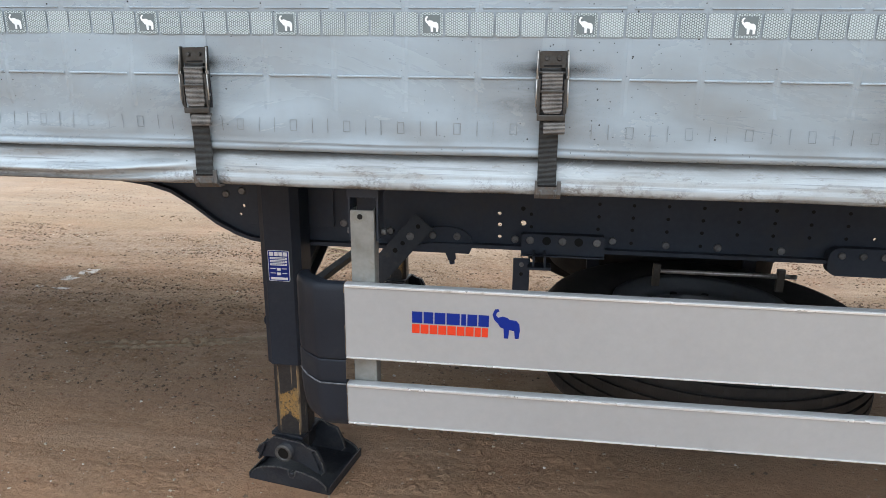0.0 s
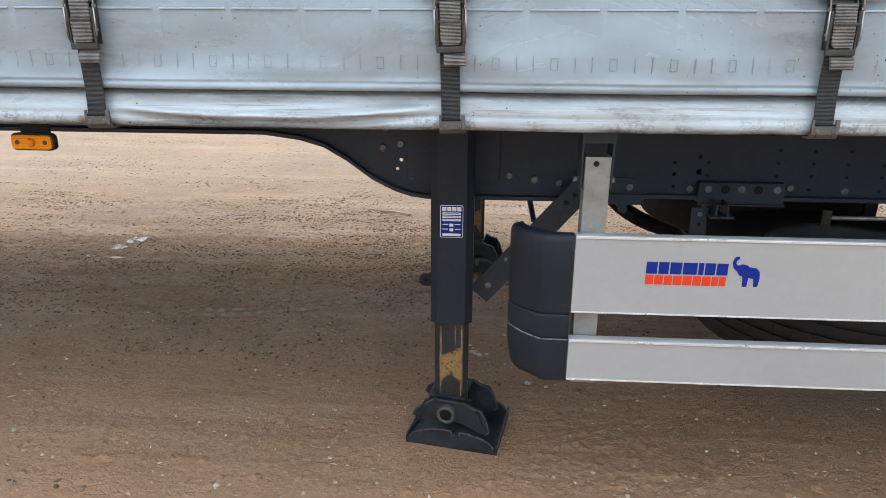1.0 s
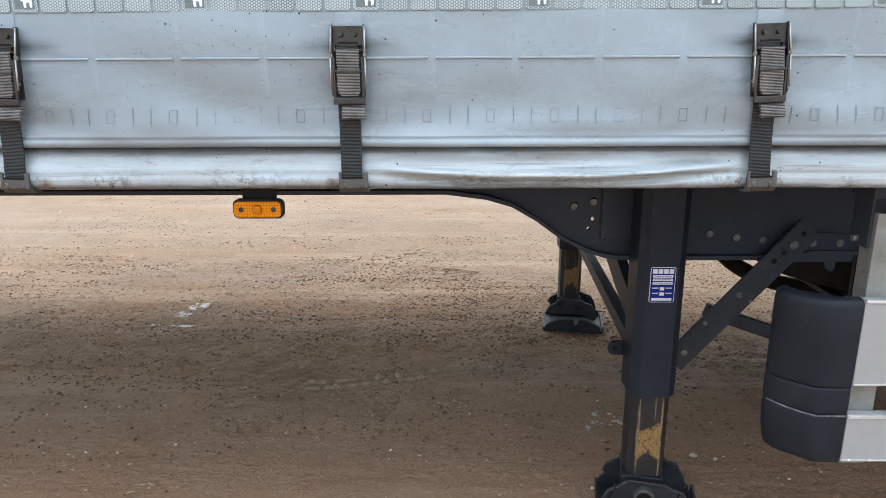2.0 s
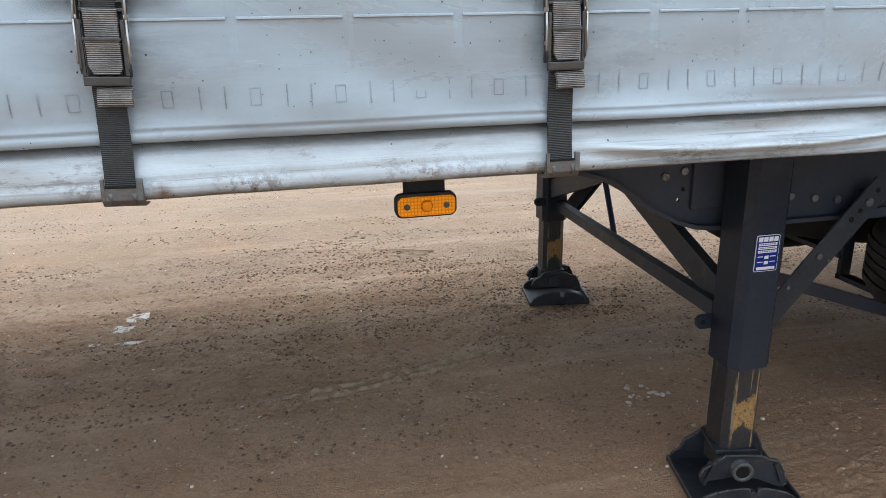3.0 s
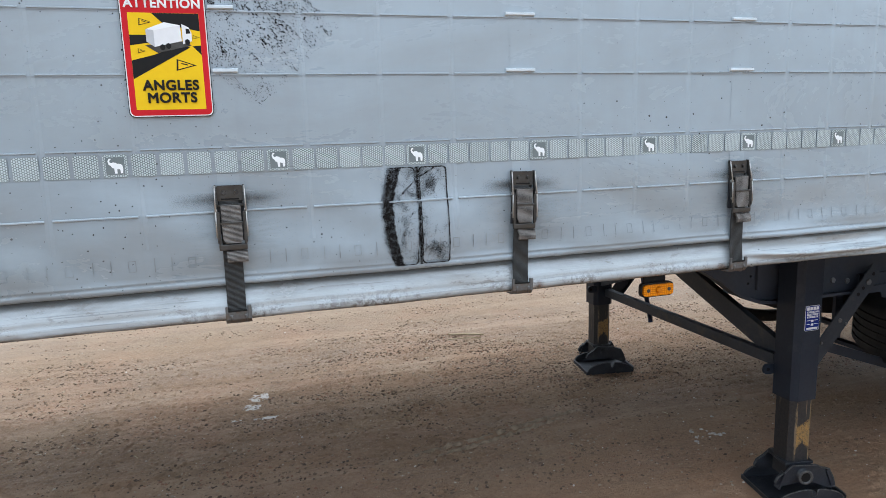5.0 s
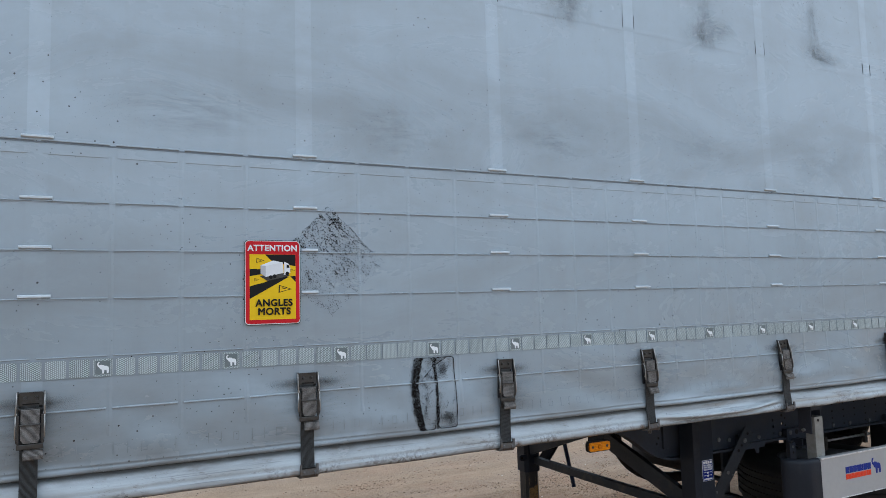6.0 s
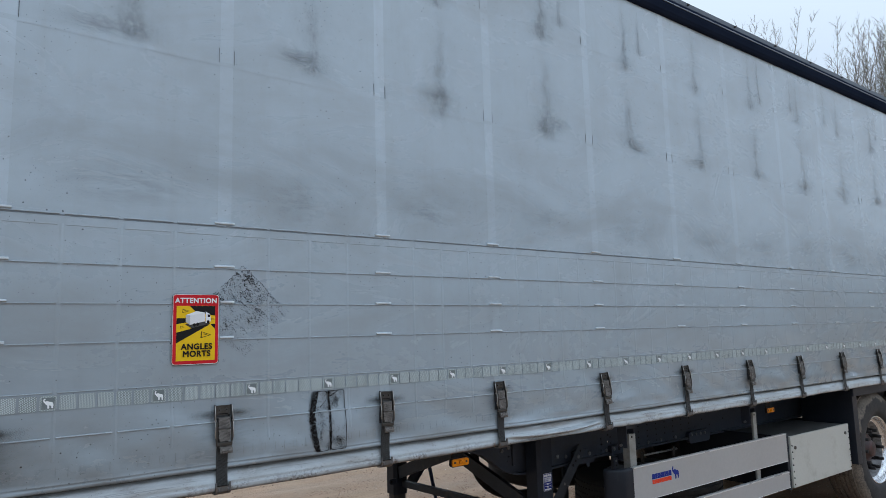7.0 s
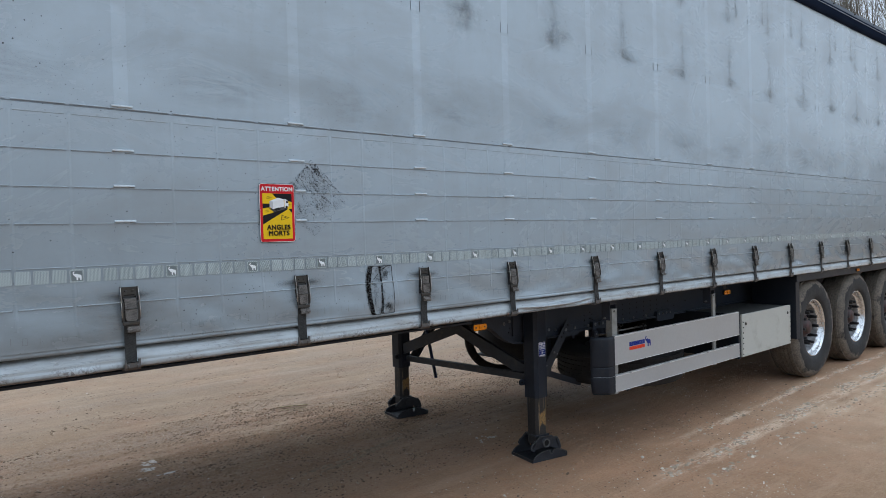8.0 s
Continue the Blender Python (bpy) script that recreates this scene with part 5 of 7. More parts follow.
# ---- tension straps ----
def strap():
    """A webbing strap with its over-centre buckle and hook, about the strap's middle line."""
    bm = bmesh.new()
    # webbing from the buckle down over the hem to the hook
    rows = [(1.405, -0.010), (1.36, -0.016), (1.30, -0.018), (1.262, -0.015), (1.2, -0.0145), (1.15, -0.019), (1.142, -0.018)]
    ring_rows = [[bm.verts.new((x - 0.003, y + d, z)) for x, d in ((-0.0205, 0), (0.0205, 0), (0.0205, 0.003), (-0.0205, 0.003))] for z, y in rows]
    for ra, rb in zip(ring_rows, ring_rows[1:]):
        for k in range(4):
            bm.faces.new((ra[k], ra[(k + 1) % 4], rb[(k + 1) % 4], rb[k]))
    body = part("tension_strap", bm, M["webbing_dark"], trailer, "dark ribbed webbing strap")
    # folded webbing over the lever
    bm = bmesh.new()
    box(bm, -0.0215, 0.0215, -0.026, -0.020, 1.352, 1.389, 0.002)
    prism(bm, [(-0.0215, 1.348), (0.0215, 1.348), (0.0215, 1.312), (0.017, 1.304), (-0.014, 1.304), (-0.0205, 1.315)], "y", -0.030, -0.022)
    part("folded_webbing", bm, M["webbing"], body, "worn grey ribbed webbing")
    bm = bmesh.new()
    curl = [(-0.018, 1.289), (-0.027, 1.284), (-0.033, 1.272), (-0.032, 1.263), (-0.027, 1.261), (-0.024, 1.266), (-0.026, 1.272), (-0.021, 1.281), (-0.016, 1.284)]
    prism(bm, curl, "x", -0.015, 0.03)
    part("webbing_tail", bm, M["webbing"], body, "worn grey ribbed webbing")
    # mounting plate
    bm = bmesh.new()
    prism(bm, rounded(-0.028, 0.028, 1.398, 1.432, 0.004, 3), "y", -0.011, -0.004)
    box(bm, -0.028, 0.028, -0.017, -0.004, 1.386, 1.3905, 0.001)
    part("mounting_plate", bm, M["buckle"], body)
    bm = bmesh.new()
    box(bm, -0.026, 0.026, -0.0075, -0.004, 1.386, 1.398)
    box(bm, -0.019, 0.019, -0.0115, -0.0108, 1.4, 1.4035)
    part("buckle_slot", bm, M["black"], body)
    # black sheet that puts in the shade between the webbing and the cheeks
    bm = bmesh.new()
    box(bm, -0.0285, 0.0285, -0.0085, -0.004, 1.300, 1.386)
    part("buckle_bed", bm, M["foot_paint"], body, "black sheet standing for the shade inside the buckle")
    for s in (-1, 1):
        bm = bmesh.new()
        rod(bm, (s * 0.013, -0.011, 1.417), (s * 0.013, -0.018, 1.417), 0.0048, 0.0038, 8)
        part("rivet", bm, M["buckle"], body)
        # side cheek of the buckle
        bm = bmesh.new()
        outline = [(-0.004, 1.434), (-0.014, 1.434), (-0.022, 1.39), (-0.030, 1.345), (-0.031, 1.312), (-0.026, 1.305), (-0.018, 1.33), (-0.008, 1.39)]
        prism(bm, outline, "x", s * 0.0285, s * 0.0315)
        part("buckle_cheek", bm, M["buckle"], body)
        bm = bmesh.new()
        bent_tube(bm, [(s * 0.0315, -0.014, 1.432), (s * 0.0325, -0.027, 1.375), (s * 0.033, -0.030, 1.318)], 0.0017, 6)
        rod(bm, (s * 0.029, -0.022, 1.378), (s * 0.0345, -0.022, 1.378), 0.004, n=8)
        rod(bm, (s * 0.029, -0.026, 1.33), (s * 0.0345, -0.026, 1.33), 0.003, n=8)
        part("buckle_wire", bm, M["bright_steel"], body)
    # lever, a frame round the fold
    bm = bmesh.new()
    box(bm, -0.030, 0.030, -0.029, -0.023, 1.289, 1.302, 0.002)
    box(bm, -0.030, -0.0245, -0.0285, -0.023, 1.302, 1.375, 0.0015)
    box(bm, 0.0245, 0.030, -0.0285, -0.023, 1.302, 1.375, 0.0015)
    box(bm, -0.0245, 0.0245, -0.0315, -0.026, 1.3475, 1.3525, 0.0015)
    part("lever", bm, M["buckle"], body)
    # hook round the hem: a pressed plate with a slot, turned under the edge
    bm = bmesh.new()
    side = [(-0.026, 1.147), (-0.021, 1.147), (-0.019, 1.132), (-0.013, 1.1235), (0.012, 1.1195), (0.012, 1.1165), (-0.016, 1.1185), (-0.0255, 1.129)]
    prism(bm, side, "x", -0.0285, 0.0285)
    box(bm, -0.0285, -0.023, -0.027, -0.020, 1.128, 1.160, 0.002)
    box(bm, 0.0195, 0.0285, -0.027, -0.020, 1.128, 1.160, 0.002)
    for s in (-0.016, 0.016):
        rod(bm, (s, -0.0262, 1.140), (s, -0.0225, 1.1245), 0.0035, 0.003, 8)
    part("hook", bm, M["hook"], body, "grey pressed-steel hook")
    bm = bmesh.new()
    box(bm, -0.0225, 0.019, -0.0268, -0.024, 1.1465, 1.1505, 0.0008)
    part("hook_slot", bm, M["black"], body)
    return body


rnd = random.Random(3)
strap_one = strap()
for i, b in enumerate(BAYS[:-1]):
    tilt_by = {3: 2.0, 4: -0.4, 5: -1.7, 6: -0.5}.get(i, rnd.uniform(-0.9, 0.9))
    at = pose(b, drape(b, 1.4) - 0.001, 1.4, 0, tilt_by, 0) @ Matrix.Translation((0, 0, -1.4))
    ob = strap_one if i == 0 else copy_thing(strap_one, at)
    if i == 0:
        ob.matrix_basis = at
    grime("rust_bloom", b + rnd.choice((-0.043, 0.043)), 1.135, 0.035, 0.034, M["rust"], 0.001)


# ---- roof rail, roof, ends and floor ----
bm = bmesh.new()
rail = [(Y0 + 0.02, 3.768), (Y0 - 0.014, 3.768), (Y0 - 0.024, 3.778), (Y0 - 0.032, 3.80), (Y0 - 0.034, 3.84), (Y0 - 0.028, 3.885), (Y0 - 0.014, 3.905), (Y0 + 0.02, 3.912)]
prism(bm, rail, "x", FRONT, REAR)
part("roof_rail", bm, M["rail"], trailer, "dark blue-grey rounded roof rail")
bm = bmesh.new()
prism(bm, [(Y0 + 0.02, 3.9125), (Y0 - 0.006, 3.9125), (Y0 - 0.006, 3.918), (Y0 + 0.006, 3.96), (Y0 + 0.02, 3.96)], "x", FRONT, REAR)
lip = part("rail_lip", bm, M["rail_lip"], trailer)
# the rail's highlight, added as a thin pale strip
bm = bmesh.new()
prism(bm, [(Y0 - 0.0315, 3.862), (Y0 - 0.0365, 3.864), (Y0 - 0.0345, 3.871), (Y0 - 0.0295, 3.872)], "x", FRONT, REAR)
part("rail_edge", bm, M["rail_edge"], trailer, "thin pale strip painting in the roof rail's highlight")
x = FRONT + 0.3
while x < REAR:
    bm = bmesh.new()
    rod(bm, (x, Y0 + 0.004, 3.94), (x, Y0 - 0.012, 3.94), 0.008, n=8)
    part("rail_stud", bm, M["rubber"], lip)
    x += 0.62
bm = bmesh.new()
box(bm, FRONT, REAR, Y0 + 0.02, Y0 + WIDE - 0.02, 3.92, 3.965)
part("roof", bm, M["roof"], trailer)
bm = bmesh.new()
box(bm, FRONT - 0.05, FRONT, Y0, Y0 + WIDE, 1.15, 3.96, 0.01)
part("front_wall", bm, M["roof"], trailer)
for s in (0, 1):
    bm = bmesh.new()
    box(bm, REAR, REAR + 0.05, Y0 + s * WIDE / 2 + 0.004, Y0 + (s + 1) * WIDE / 2 - 0.004, 1.15, 3.96, 0.01)
    part("rear_door", bm, M["roof"], trailer)
far = grid_mesh("far_curtain", cx[::8], [1.12, 1.3, 1.6, 2.2, 3.0, 3.79], lambda x, z: 2 * Y0 + WIDE - drape(x, max(z, 1.25)), M["tarp"])
part("far_curtain", far, None, trailer)
bm = bmesh.new()
box(bm, FRONT, REAR, Y0 + 0.06, Y0 + WIDE - 0.06, 1.19, 1.215)
part("floor", bm, M["floor_wood"], trailer)
for s, name in ((0, "side_rail"), (1, "side_rail")):
    y0 = Y0 + 0.035 if s == 0 else Y0 + WIDE - 0.115
    bm = bmesh.new()
    box(bm, FRONT, REAR, y0, y0 + 0.08, 1.125, 1.2, 0.006)
    part(name, bm, M["chassis"], trailer)
x = FRONT + 0.25
while x < REAR:
    bm = bmesh.new()
    box(bm, x - 0.03, x + 0.03, Y0 + 0.12, Y0 + WIDE - 0.12, 1.12, 1.126)
    box(bm, x - 0.003, x + 0.003, Y0 + 0.12, Y0 + WIDE - 0.12, 1.126, 1.19)
    part("cross_member", bm, M["chassis"], trailer)
    x += 0.58


# ---- chassis beams ----
def beam(yc, out):
    """A swan-necked I-beam with drilled web; out is the side that its outer face looks to."""
    top = 1.118
    low = [(-5.0, 1.016), (-1.5, 1.016), (-1.385, 1.001), (-1.31, 0.979), (-1.24, 0.938), (-1.16, 0.879), (-1.09, 0.844), (-1.04, 0.828), (-0.99, 0.821), (-0.5, 0.821), (-0.44, 0.836), (8.3, 0.836)]
    outline = [(8.3, top), (-5.0, top)] + low
    holes, hole_discs = [], []
    drilled = [(-0.222, 0.935, 0.0085), (-0.22, 0.898, 0.01), (-0.219, 0.859, 0.0085), (-0.146, 0.906, 0.013), (-1.036, 0.873, 0.0125), (-1.071, 0.927, 0.009), (-1.083, 0.898, 0.008), (-0.148, 0.954, 0.0072), (-0.122, 0.937, 0.0055), (-0.12, 0.896, 0.0055), (-0.985, 0.88, 0.008), (0.9, 0.9, 0.008), (1.0, 0.95, 0.006), (1.1, 0.9, 0.006), (1.3, 0.93, 0.007)]
    # a drilling pattern at every tenth of a metre
    for k in range(0, 8):
        drilled += [(0.087 + 0.1045 * k, z, 0.0055) for z in ((0.977, 0.937, 0.897) if k % 2 == 0 else (0.976, 0.937, 0.898, 0.856))]
    for x, z, r in drilled:
        if r > 0.0075:
            r *= 0.72
            holes.append([(x + r * math.cos(i * math.pi / 5), z + r * math.sin(i * math.pi / 5)) for i in range(10)])
        else:
            hole_discs.append((x, z, r))
    bm = bmesh.new()
    edges = []
    for loop in [outline] + holes:
        vs = [bm.verts.new((p[0], yc - 0.005, p[1])) for p in loop]
        edges += [bm.edges.new((vs[i], vs[(i + 1) % len(vs)])) for i in range(len(vs))]
    bmesh.ops.triangle_fill(bm, edges=edges, use_beauty=True)
    back = bmesh.ops.extrude_face_region(bm, geom=bm.faces[:])
    bmesh.ops.translate(bm, vec=(0, 0.01, 0), verts=[g for g in back["geom"] if isinstance(g, bmesh.types.BMVert)])
    web = part("chassis_beam", bm, M["chassis"], trailer, "black painted steel chassis beam")
    # black discs stand for the dark of the smaller drilled holes
    for x, z, r in hole_discs if out < 0 else ():
        bm = bmesh.new()
        rod(bm, (x, yc - 0.002, z), (x, yc - 0.0065, z), r, n=10)
        part("plug", bm, M["black"], web)
    bm = bmesh.new()
    for (xa, za), (xb, zb) in zip(low, low[1:]):
        vs = [bm.verts.new((x, yc + s * 0.03, z + d)) for x, z in ((xa, za), (xb, zb)) for s in (-1, 1) for d in (-0.012, 0)]
        for q in ((0, 1, 3, 2), (4, 6, 7, 5), (0, 4, 5, 1), (2, 3, 7, 6), (0, 2, 6, 4), (1, 5, 7, 3)):
            bm.faces.new([vs[i] for i in q])
    part("lower_flange", bm, M["chassis"], web)
    bm = bmesh.new()
    box(bm, -5.0, 8.3, yc - 0.06, yc + 0.06, 1.104, 1.118)
    part("upper_flange", bm, M["chassis"], web)
    return web


near_beam = beam(2.155, -1)
far_beam = beam(2 * Y0 + WIDE - 2.155, 1)


def bolt(parent, x, y, z, r=0.012, d=0.008):
    bm = bmesh.new()
    rod(bm, (x, y, z), (x, y - d * 0.5, z), r, r, 14)
    rod(bm, (x, y - d * 0.5, z), (x, y - d * 0.7, z), r, r * 0.8, 14)
    part("bolt", bm, M["bolt"], parent)


WEB = 2.15
for x, z in ((-1.128, 0.965), (-1.02, 0.99), (-0.79, 0.995), (-1.072, 0.978), (-1.118, 1.03), (-0.992, 0.95), (-0.817, 0.947), (-0.813, 0.894), (-0.73, 0.883), (-0.651, 0.872), (-0.574, 0.863), (-0.434, 0.856), (-0.352, 0.858), (-0.17, 0.853), (0.134, 0.861), (0.297, 0.854), (0.452, 0.853), (0.638, 0.852)):
    bolt(near_beam, x, WEB, z)


def bracket_plate(x0, x1, z0, z1, r=0.02):
    bm = bmesh.new()
    prism(bm, rounded(x0, x1, z0, z1, r, 4), "y", FACE, WEB - 0.001)
    return part("bracket_plate", bm, M["chassis"], near_beam)


FACE = 2.118
p = bracket_plate(-0.15, 0.108, 0.814, 0.88, 0.006)
for x in (-0.122, -0.022, 0.084):
    bolt(p, x, FACE, 0.86, 0.0125, 0.003)
# two dark holes of the plate, put in as black discs
for x in (-0.071, 0.028):
    bm = bmesh.new()
    rod(bm, (x, FACE + 0.004, 0.86), (x, FACE - 0.001, 0.86), 0.0135, n=14)
    part("plug", bm, M["black"], p)
# lip turned out along the plate's foot
bm = bmesh.new()
box(bm, -0.15, 0.108, FACE - 0.014, FACE + 0.004, 0.811, 0.816, 0.002)
part("plate_lip", bm, M["chassis"], near_beam)
p = bracket_plate(0.765, 1.05, 0.79, 0.877, 0.03)
for x in (0.8, 0.86, 0.92, 0.98):
    bolt(p, x, FACE, 0.854, 0.011)
# a low plate with a rounded end behind the leg's brace, with a drain tab below
bm = bmesh.new()
prism(bm, [(-0.52, 0.80), (-0.315, 0.80), (-0.305, 0.825), (-0.312, 0.858), (-0.335, 0.878), (-0.37, 0.886), (-0.52, 0.886)], "y", 2.138, WEB - 0.001)
prism(bm, [(-0.392, 0.80), (-0.382, 0.776), (-0.366, 0.77), (-0.358, 0.782), (-0.36, 0.80)], "y", 2.138, 2.144)
p = part("bracket_plate", bm, M["chassis"], near_beam)
for x in (-0.434, -0.355):
    bolt(p, x, 2.138, 0.857, 0.0125, 0.004)
# hanging bracket below the plate
bm = bmesh.new()
box(bm, -0.172, -0.122, 2.09, 2.096, 0.60, 0.808, 0.002)
box(bm, -0.126, -0.12, 2.096, 2.15, 0.60, 0.808, 0.002)
box(bm, -0.128, -0.056, 2.05, 2.11, 0.784, 0.792, 0.002)
box(bm, -0.112, -0.106, 2.056, 2.118, 0.79, 0.83, 0.001)
box(bm, -0.078, -0.072, 2.056, 2.118, 0.79, 0.83, 0.001)
hanger = part("hanger", bm, M["chassis"], near_beam)
# the pale upper disc stands for a hole with light behind it
for z, r, mat in ((0.788, 0.0075, "bolt"), (0.757, 0.006, "black"), (0.69, 0.006, "black")):
    bm = bmesh.new()
    rod(bm, (-0.146, 2.0905, z), (-0.146, 2.088, z), r, n=10)
    part("bolt_hole", bm, M[mat], hanger)
for x in (-2.6, -1.9, -0.35, 1.55, 2.3, 3.0, 3.7, 5.0, 6.3, 7.6):
    bm = bmesh.new()
    box(bm, x - 0.05, x + 0.05, 2.176, 2 * Y0 + WIDE - 2.176, 1.03 if x < -1.3 else 0.86, 1.09, 0.004)
    part("cross_tie", bm, M["chassis"], trailer)


# ---- landing legs ----
def landing_leg(flip):
    """One leg with its sliding tube and rocking foot. flip mirrors it to the far side."""
    dx = 0.045 if flip else 0.0

    def Y(y):
        return 2 * Y0 + WIDE - y if flip else y

    def chamfered(x0, x1, y0, y1, c):
        return [(x0 + c, y0), (x1 - c, y0), (x1, y0 + c), (x1, y1 - c), (x1 - c, y1), (x0 + c, y1), (x0, y1 - c), (x0, y0 + c)]

    bm = bmesh.new()
    prism(bm, [(x, Y(y)) for x, y in chamfered(-0.967, -0.836, 2.0, 2.135, 0.022)], "z", 0.432, 1.112)
    leg = part("landing_leg", bm, M["leg_paint"], trailer, "dark painted steel landing leg")
    bm = bmesh.new()
    prism(bm, [(x, Y(y)) for x, y in chamfered(-0.955, -0.846, 2.012, 2.123, 0.02)], "z", 0.10, 0.431)
    part("sliding_tube", bm, M["inner_tube"], leg, "black sliding tube worn through to tan primer")
    # bright scuffs along the corners
    for x, a, b in ((-0.934, 0.2, 0.42), (-0.868, 0.16, 0.41)):
        bm = bmesh.new()
        box(bm, x - 0.0013, x + 0.0013, min(Y(2.0105), Y(2.013)), max(Y(2.0105), Y(2.013)), a, b)
        part("scuff", bm, M["scuff"], leg)
    def turned(name, bm, material):
        """A part of the foot, which stands a little askew under the leg."""
        bmesh.ops.rotate(bm, cent=(-0.895, Y(2.07), 0), matrix=Matrix.Rotation(radians(-11 if not flip else -9), 3, "Z"), verts=bm.verts[:])
        return part(name, bm, material, leg)

    # foot: a shallow tray with arched side plates and a saddle
    z0 = 0.0
    bm = bmesh.new()
    ys = sorted((Y(1.955), Y(2.205)))
    box(bm, -1.03, -0.72, ys[0], ys[1], z0, z0 + 0.008, 0.002)
    box(bm, -1.03, -1.024, ys[0], ys[1], z0 + 0.008, z0 + 0.02, 0.001)
    box(bm, -0.726, -0.72, ys[0], ys[1], z0 + 0.008, z0 + 0.032, 0.001)
    turned("foot_plate", bm, M["foot_paint"])
    bow = [(-0.875 + 0.145 * math.cos(a), 0.016 + 0.054 * math.sin(a)) for a in [radians(k) for k in range(10, 171, 8)]]
    # a small notch with a bolt in it near the top of the bow
    notch = [(-0.846, 0.066), (-0.85, 0.045), (-0.857, 0.039), (-0.865, 0.039), (-0.871, 0.046), (-0.874, 0.067)]
    arch = [(-1.03, 0.0), (-0.72, 0.0), (-0.735, 0.02)] + [p for p in bow if p[0] > -0.845] + notch + [p for p in bow if p[0] < -0.876] + [(-1.02, 0.02)]
    saddle = [(-1.012, 0.092), (-0.99, 0.076), (-0.95, 0.082), (-0.9, 0.09), (-0.84, 0.08), (-0.79, 0.058), (-0.765, 0.05), (-0.752, 0.064), (-0.762, 0.1), (-0.782, 0.138), (-0.815, 0.146), (-0.835, 0.158), (-0.94, 0.162), (-0.968, 0.138), (-1.0, 0.118)]
    for ya, yb in ((1.955, 1.963), (2.197, 2.205)):
        bm = bmesh.new()
        prism(bm, arch, "y", Y(ya), Y(yb))
        turned("foot_cheek", bm, M["foot_paint"])
        bm = bmesh.new()
        bent_tube(bm, [(p[0], Y(ya) if not flip else Y(ya), p[1]) for p in arch[2:-1]], 0.0028, 6)
        turned("cheek_edge", bm, M["worn_edge"])
    for ya, yb in ((1.985, 1.997), (2.138, 2.15)):
        bm = bmesh.new()
        prism(bm, saddle, "y", Y(ya), Y(yb))
        turned("saddle_plate", bm, M["foot_paint"])
        bm = bmesh.new()
        bent_tube(bm, [(p[0], Y(ya), p[1]) for p in saddle[6:] + saddle[:1]], 0.0025, 6)
        turned("saddle_edge", bm, M["worn_edge"])
    bm = bmesh.new()
    rod(bm, (-0.895, Y(1.968), 0.118), (-0.895, Y(2.165), 0.118), 0.031, n=14)
    turned("pivot_pin", bm, M["foot_paint"])
    bm = bmesh.new()
    lathe(bm, (-0.895, Y(1.968), 0.118), [(0.031, 0), (0.031, -0.006), (0.022, -0.006), (0.02, 0.003), (0.0, 0.003)] if not flip else [(0.031, 0), (0.031, 0.006), (0.022, 0.006), (0.02, -0.003), (0.0, -0.003)], 16)
    turned("pin_washer", bm, M["worn_edge"])
    bm = bmesh.new()
    rod(bm, (-0.861, Y(1.95), 0.05), (-0.861, Y(1.972), 0.05), 0.009, n=8)
    turned("bolt", bm, M["foot_paint"])
    bm = bmesh.new()
    rod(bm, (-0.895, Y(1.9645), 0.118), (-0.895, Y(1.9705), 0.118), 0.0195, n=14)
    turned("pin_bore", bm, M["black"])
    # bolted rocker flanges and worn rims of the tray
    for s in (-1, 1):
        bm = bmesh.new()
        bar(bm, (-0.885 + s * 0.09, Y(1.99), 0.135), (-0.885 + s * 0.115, Y(1.99), 0.07), 0.008, 0.03)
        turned("rocker_flange", bm, M["foot_paint"])
        bm = bmesh.new()
        x = -1.0305 if s < 0 else -0.7195
        box(bm, x - 0.0015, x + 0.0015, ys[0] + 0.004, ys[1] - 0.004, 0.0205 if s < 0 else 0.0325, 0.0225 if s < 0 else 0.0345)
        turned("worn_rim", bm, M["hook"])
    bm = bmesh.new()
    box(bm, -0.962, -0.84, min(Y(2.004), Y(2.131)), max(Y(2.004), Y(2.131)), 0.155, 0.168, 0.003)
    turned("tube_collar", bm, M["foot_paint"])
    # eye lug on the front face
    bm = bmesh.new()
    prism(bm, rounded(-1.012, -0.94, 0.515, 0.557, 0.017, 4), "y", Y(2.115), Y(2.127))
    lug = part("eye_lug", bm, M["leg_paint"], leg)
    bm = bmesh.new()
    rod(bm, (-0.993, Y(2.1135), 0.536), (-0.993, Y(2.1285), 0.536), 0.0075, n=10)
    part("lug_hole", bm, M["black"], leg)
    # mounting plate to the beam
    bm = bmesh.new()
    box(bm, -1.05, -0.76, min(Y(2.136), Y(2.15)), max(Y(2.136), Y(2.15)), 0.87, 1.10, 0.003)
    part("mounting_plate", bm, M["chassis"], leg)
    # braces: rearwards in the plane of the beam, and inwards across the trailer
    bm = bmesh.new()
    bar(bm, (-0.818, Y(2.112), 0.49), (-0.458, Y(2.112), 0.910), 0.076, 0.006, bevel=0.002)
    bar(bm, (-0.791, Y(2.126), 0.467), (-0.431, Y(2.126), 0.887), 0.005, 0.03)
    brace = part("rear_brace", bm, M["brace"], leg, "grey-black flat steel brace with bolt holes")
    # the lower pale discs stand for open holes showing bright ground behind
    for x, z, r, mat in ((-0.502, 0.859, 0.0125, "bolt"), (-0.787, 0.526, 0.01, "bolt"), (-0.642, 0.707, 0.009, "bolt"), (-0.608, 0.69, 0.005, "bolt"), (-0.733, 0.619, 0.006, "bolt"), (-0.477, 0.892, 0.0075, "black"), (-0.527, 0.835, 0.0075, "black"), (-0.552, 0.81, 0.0085, "black")):
        bm = bmesh.new()
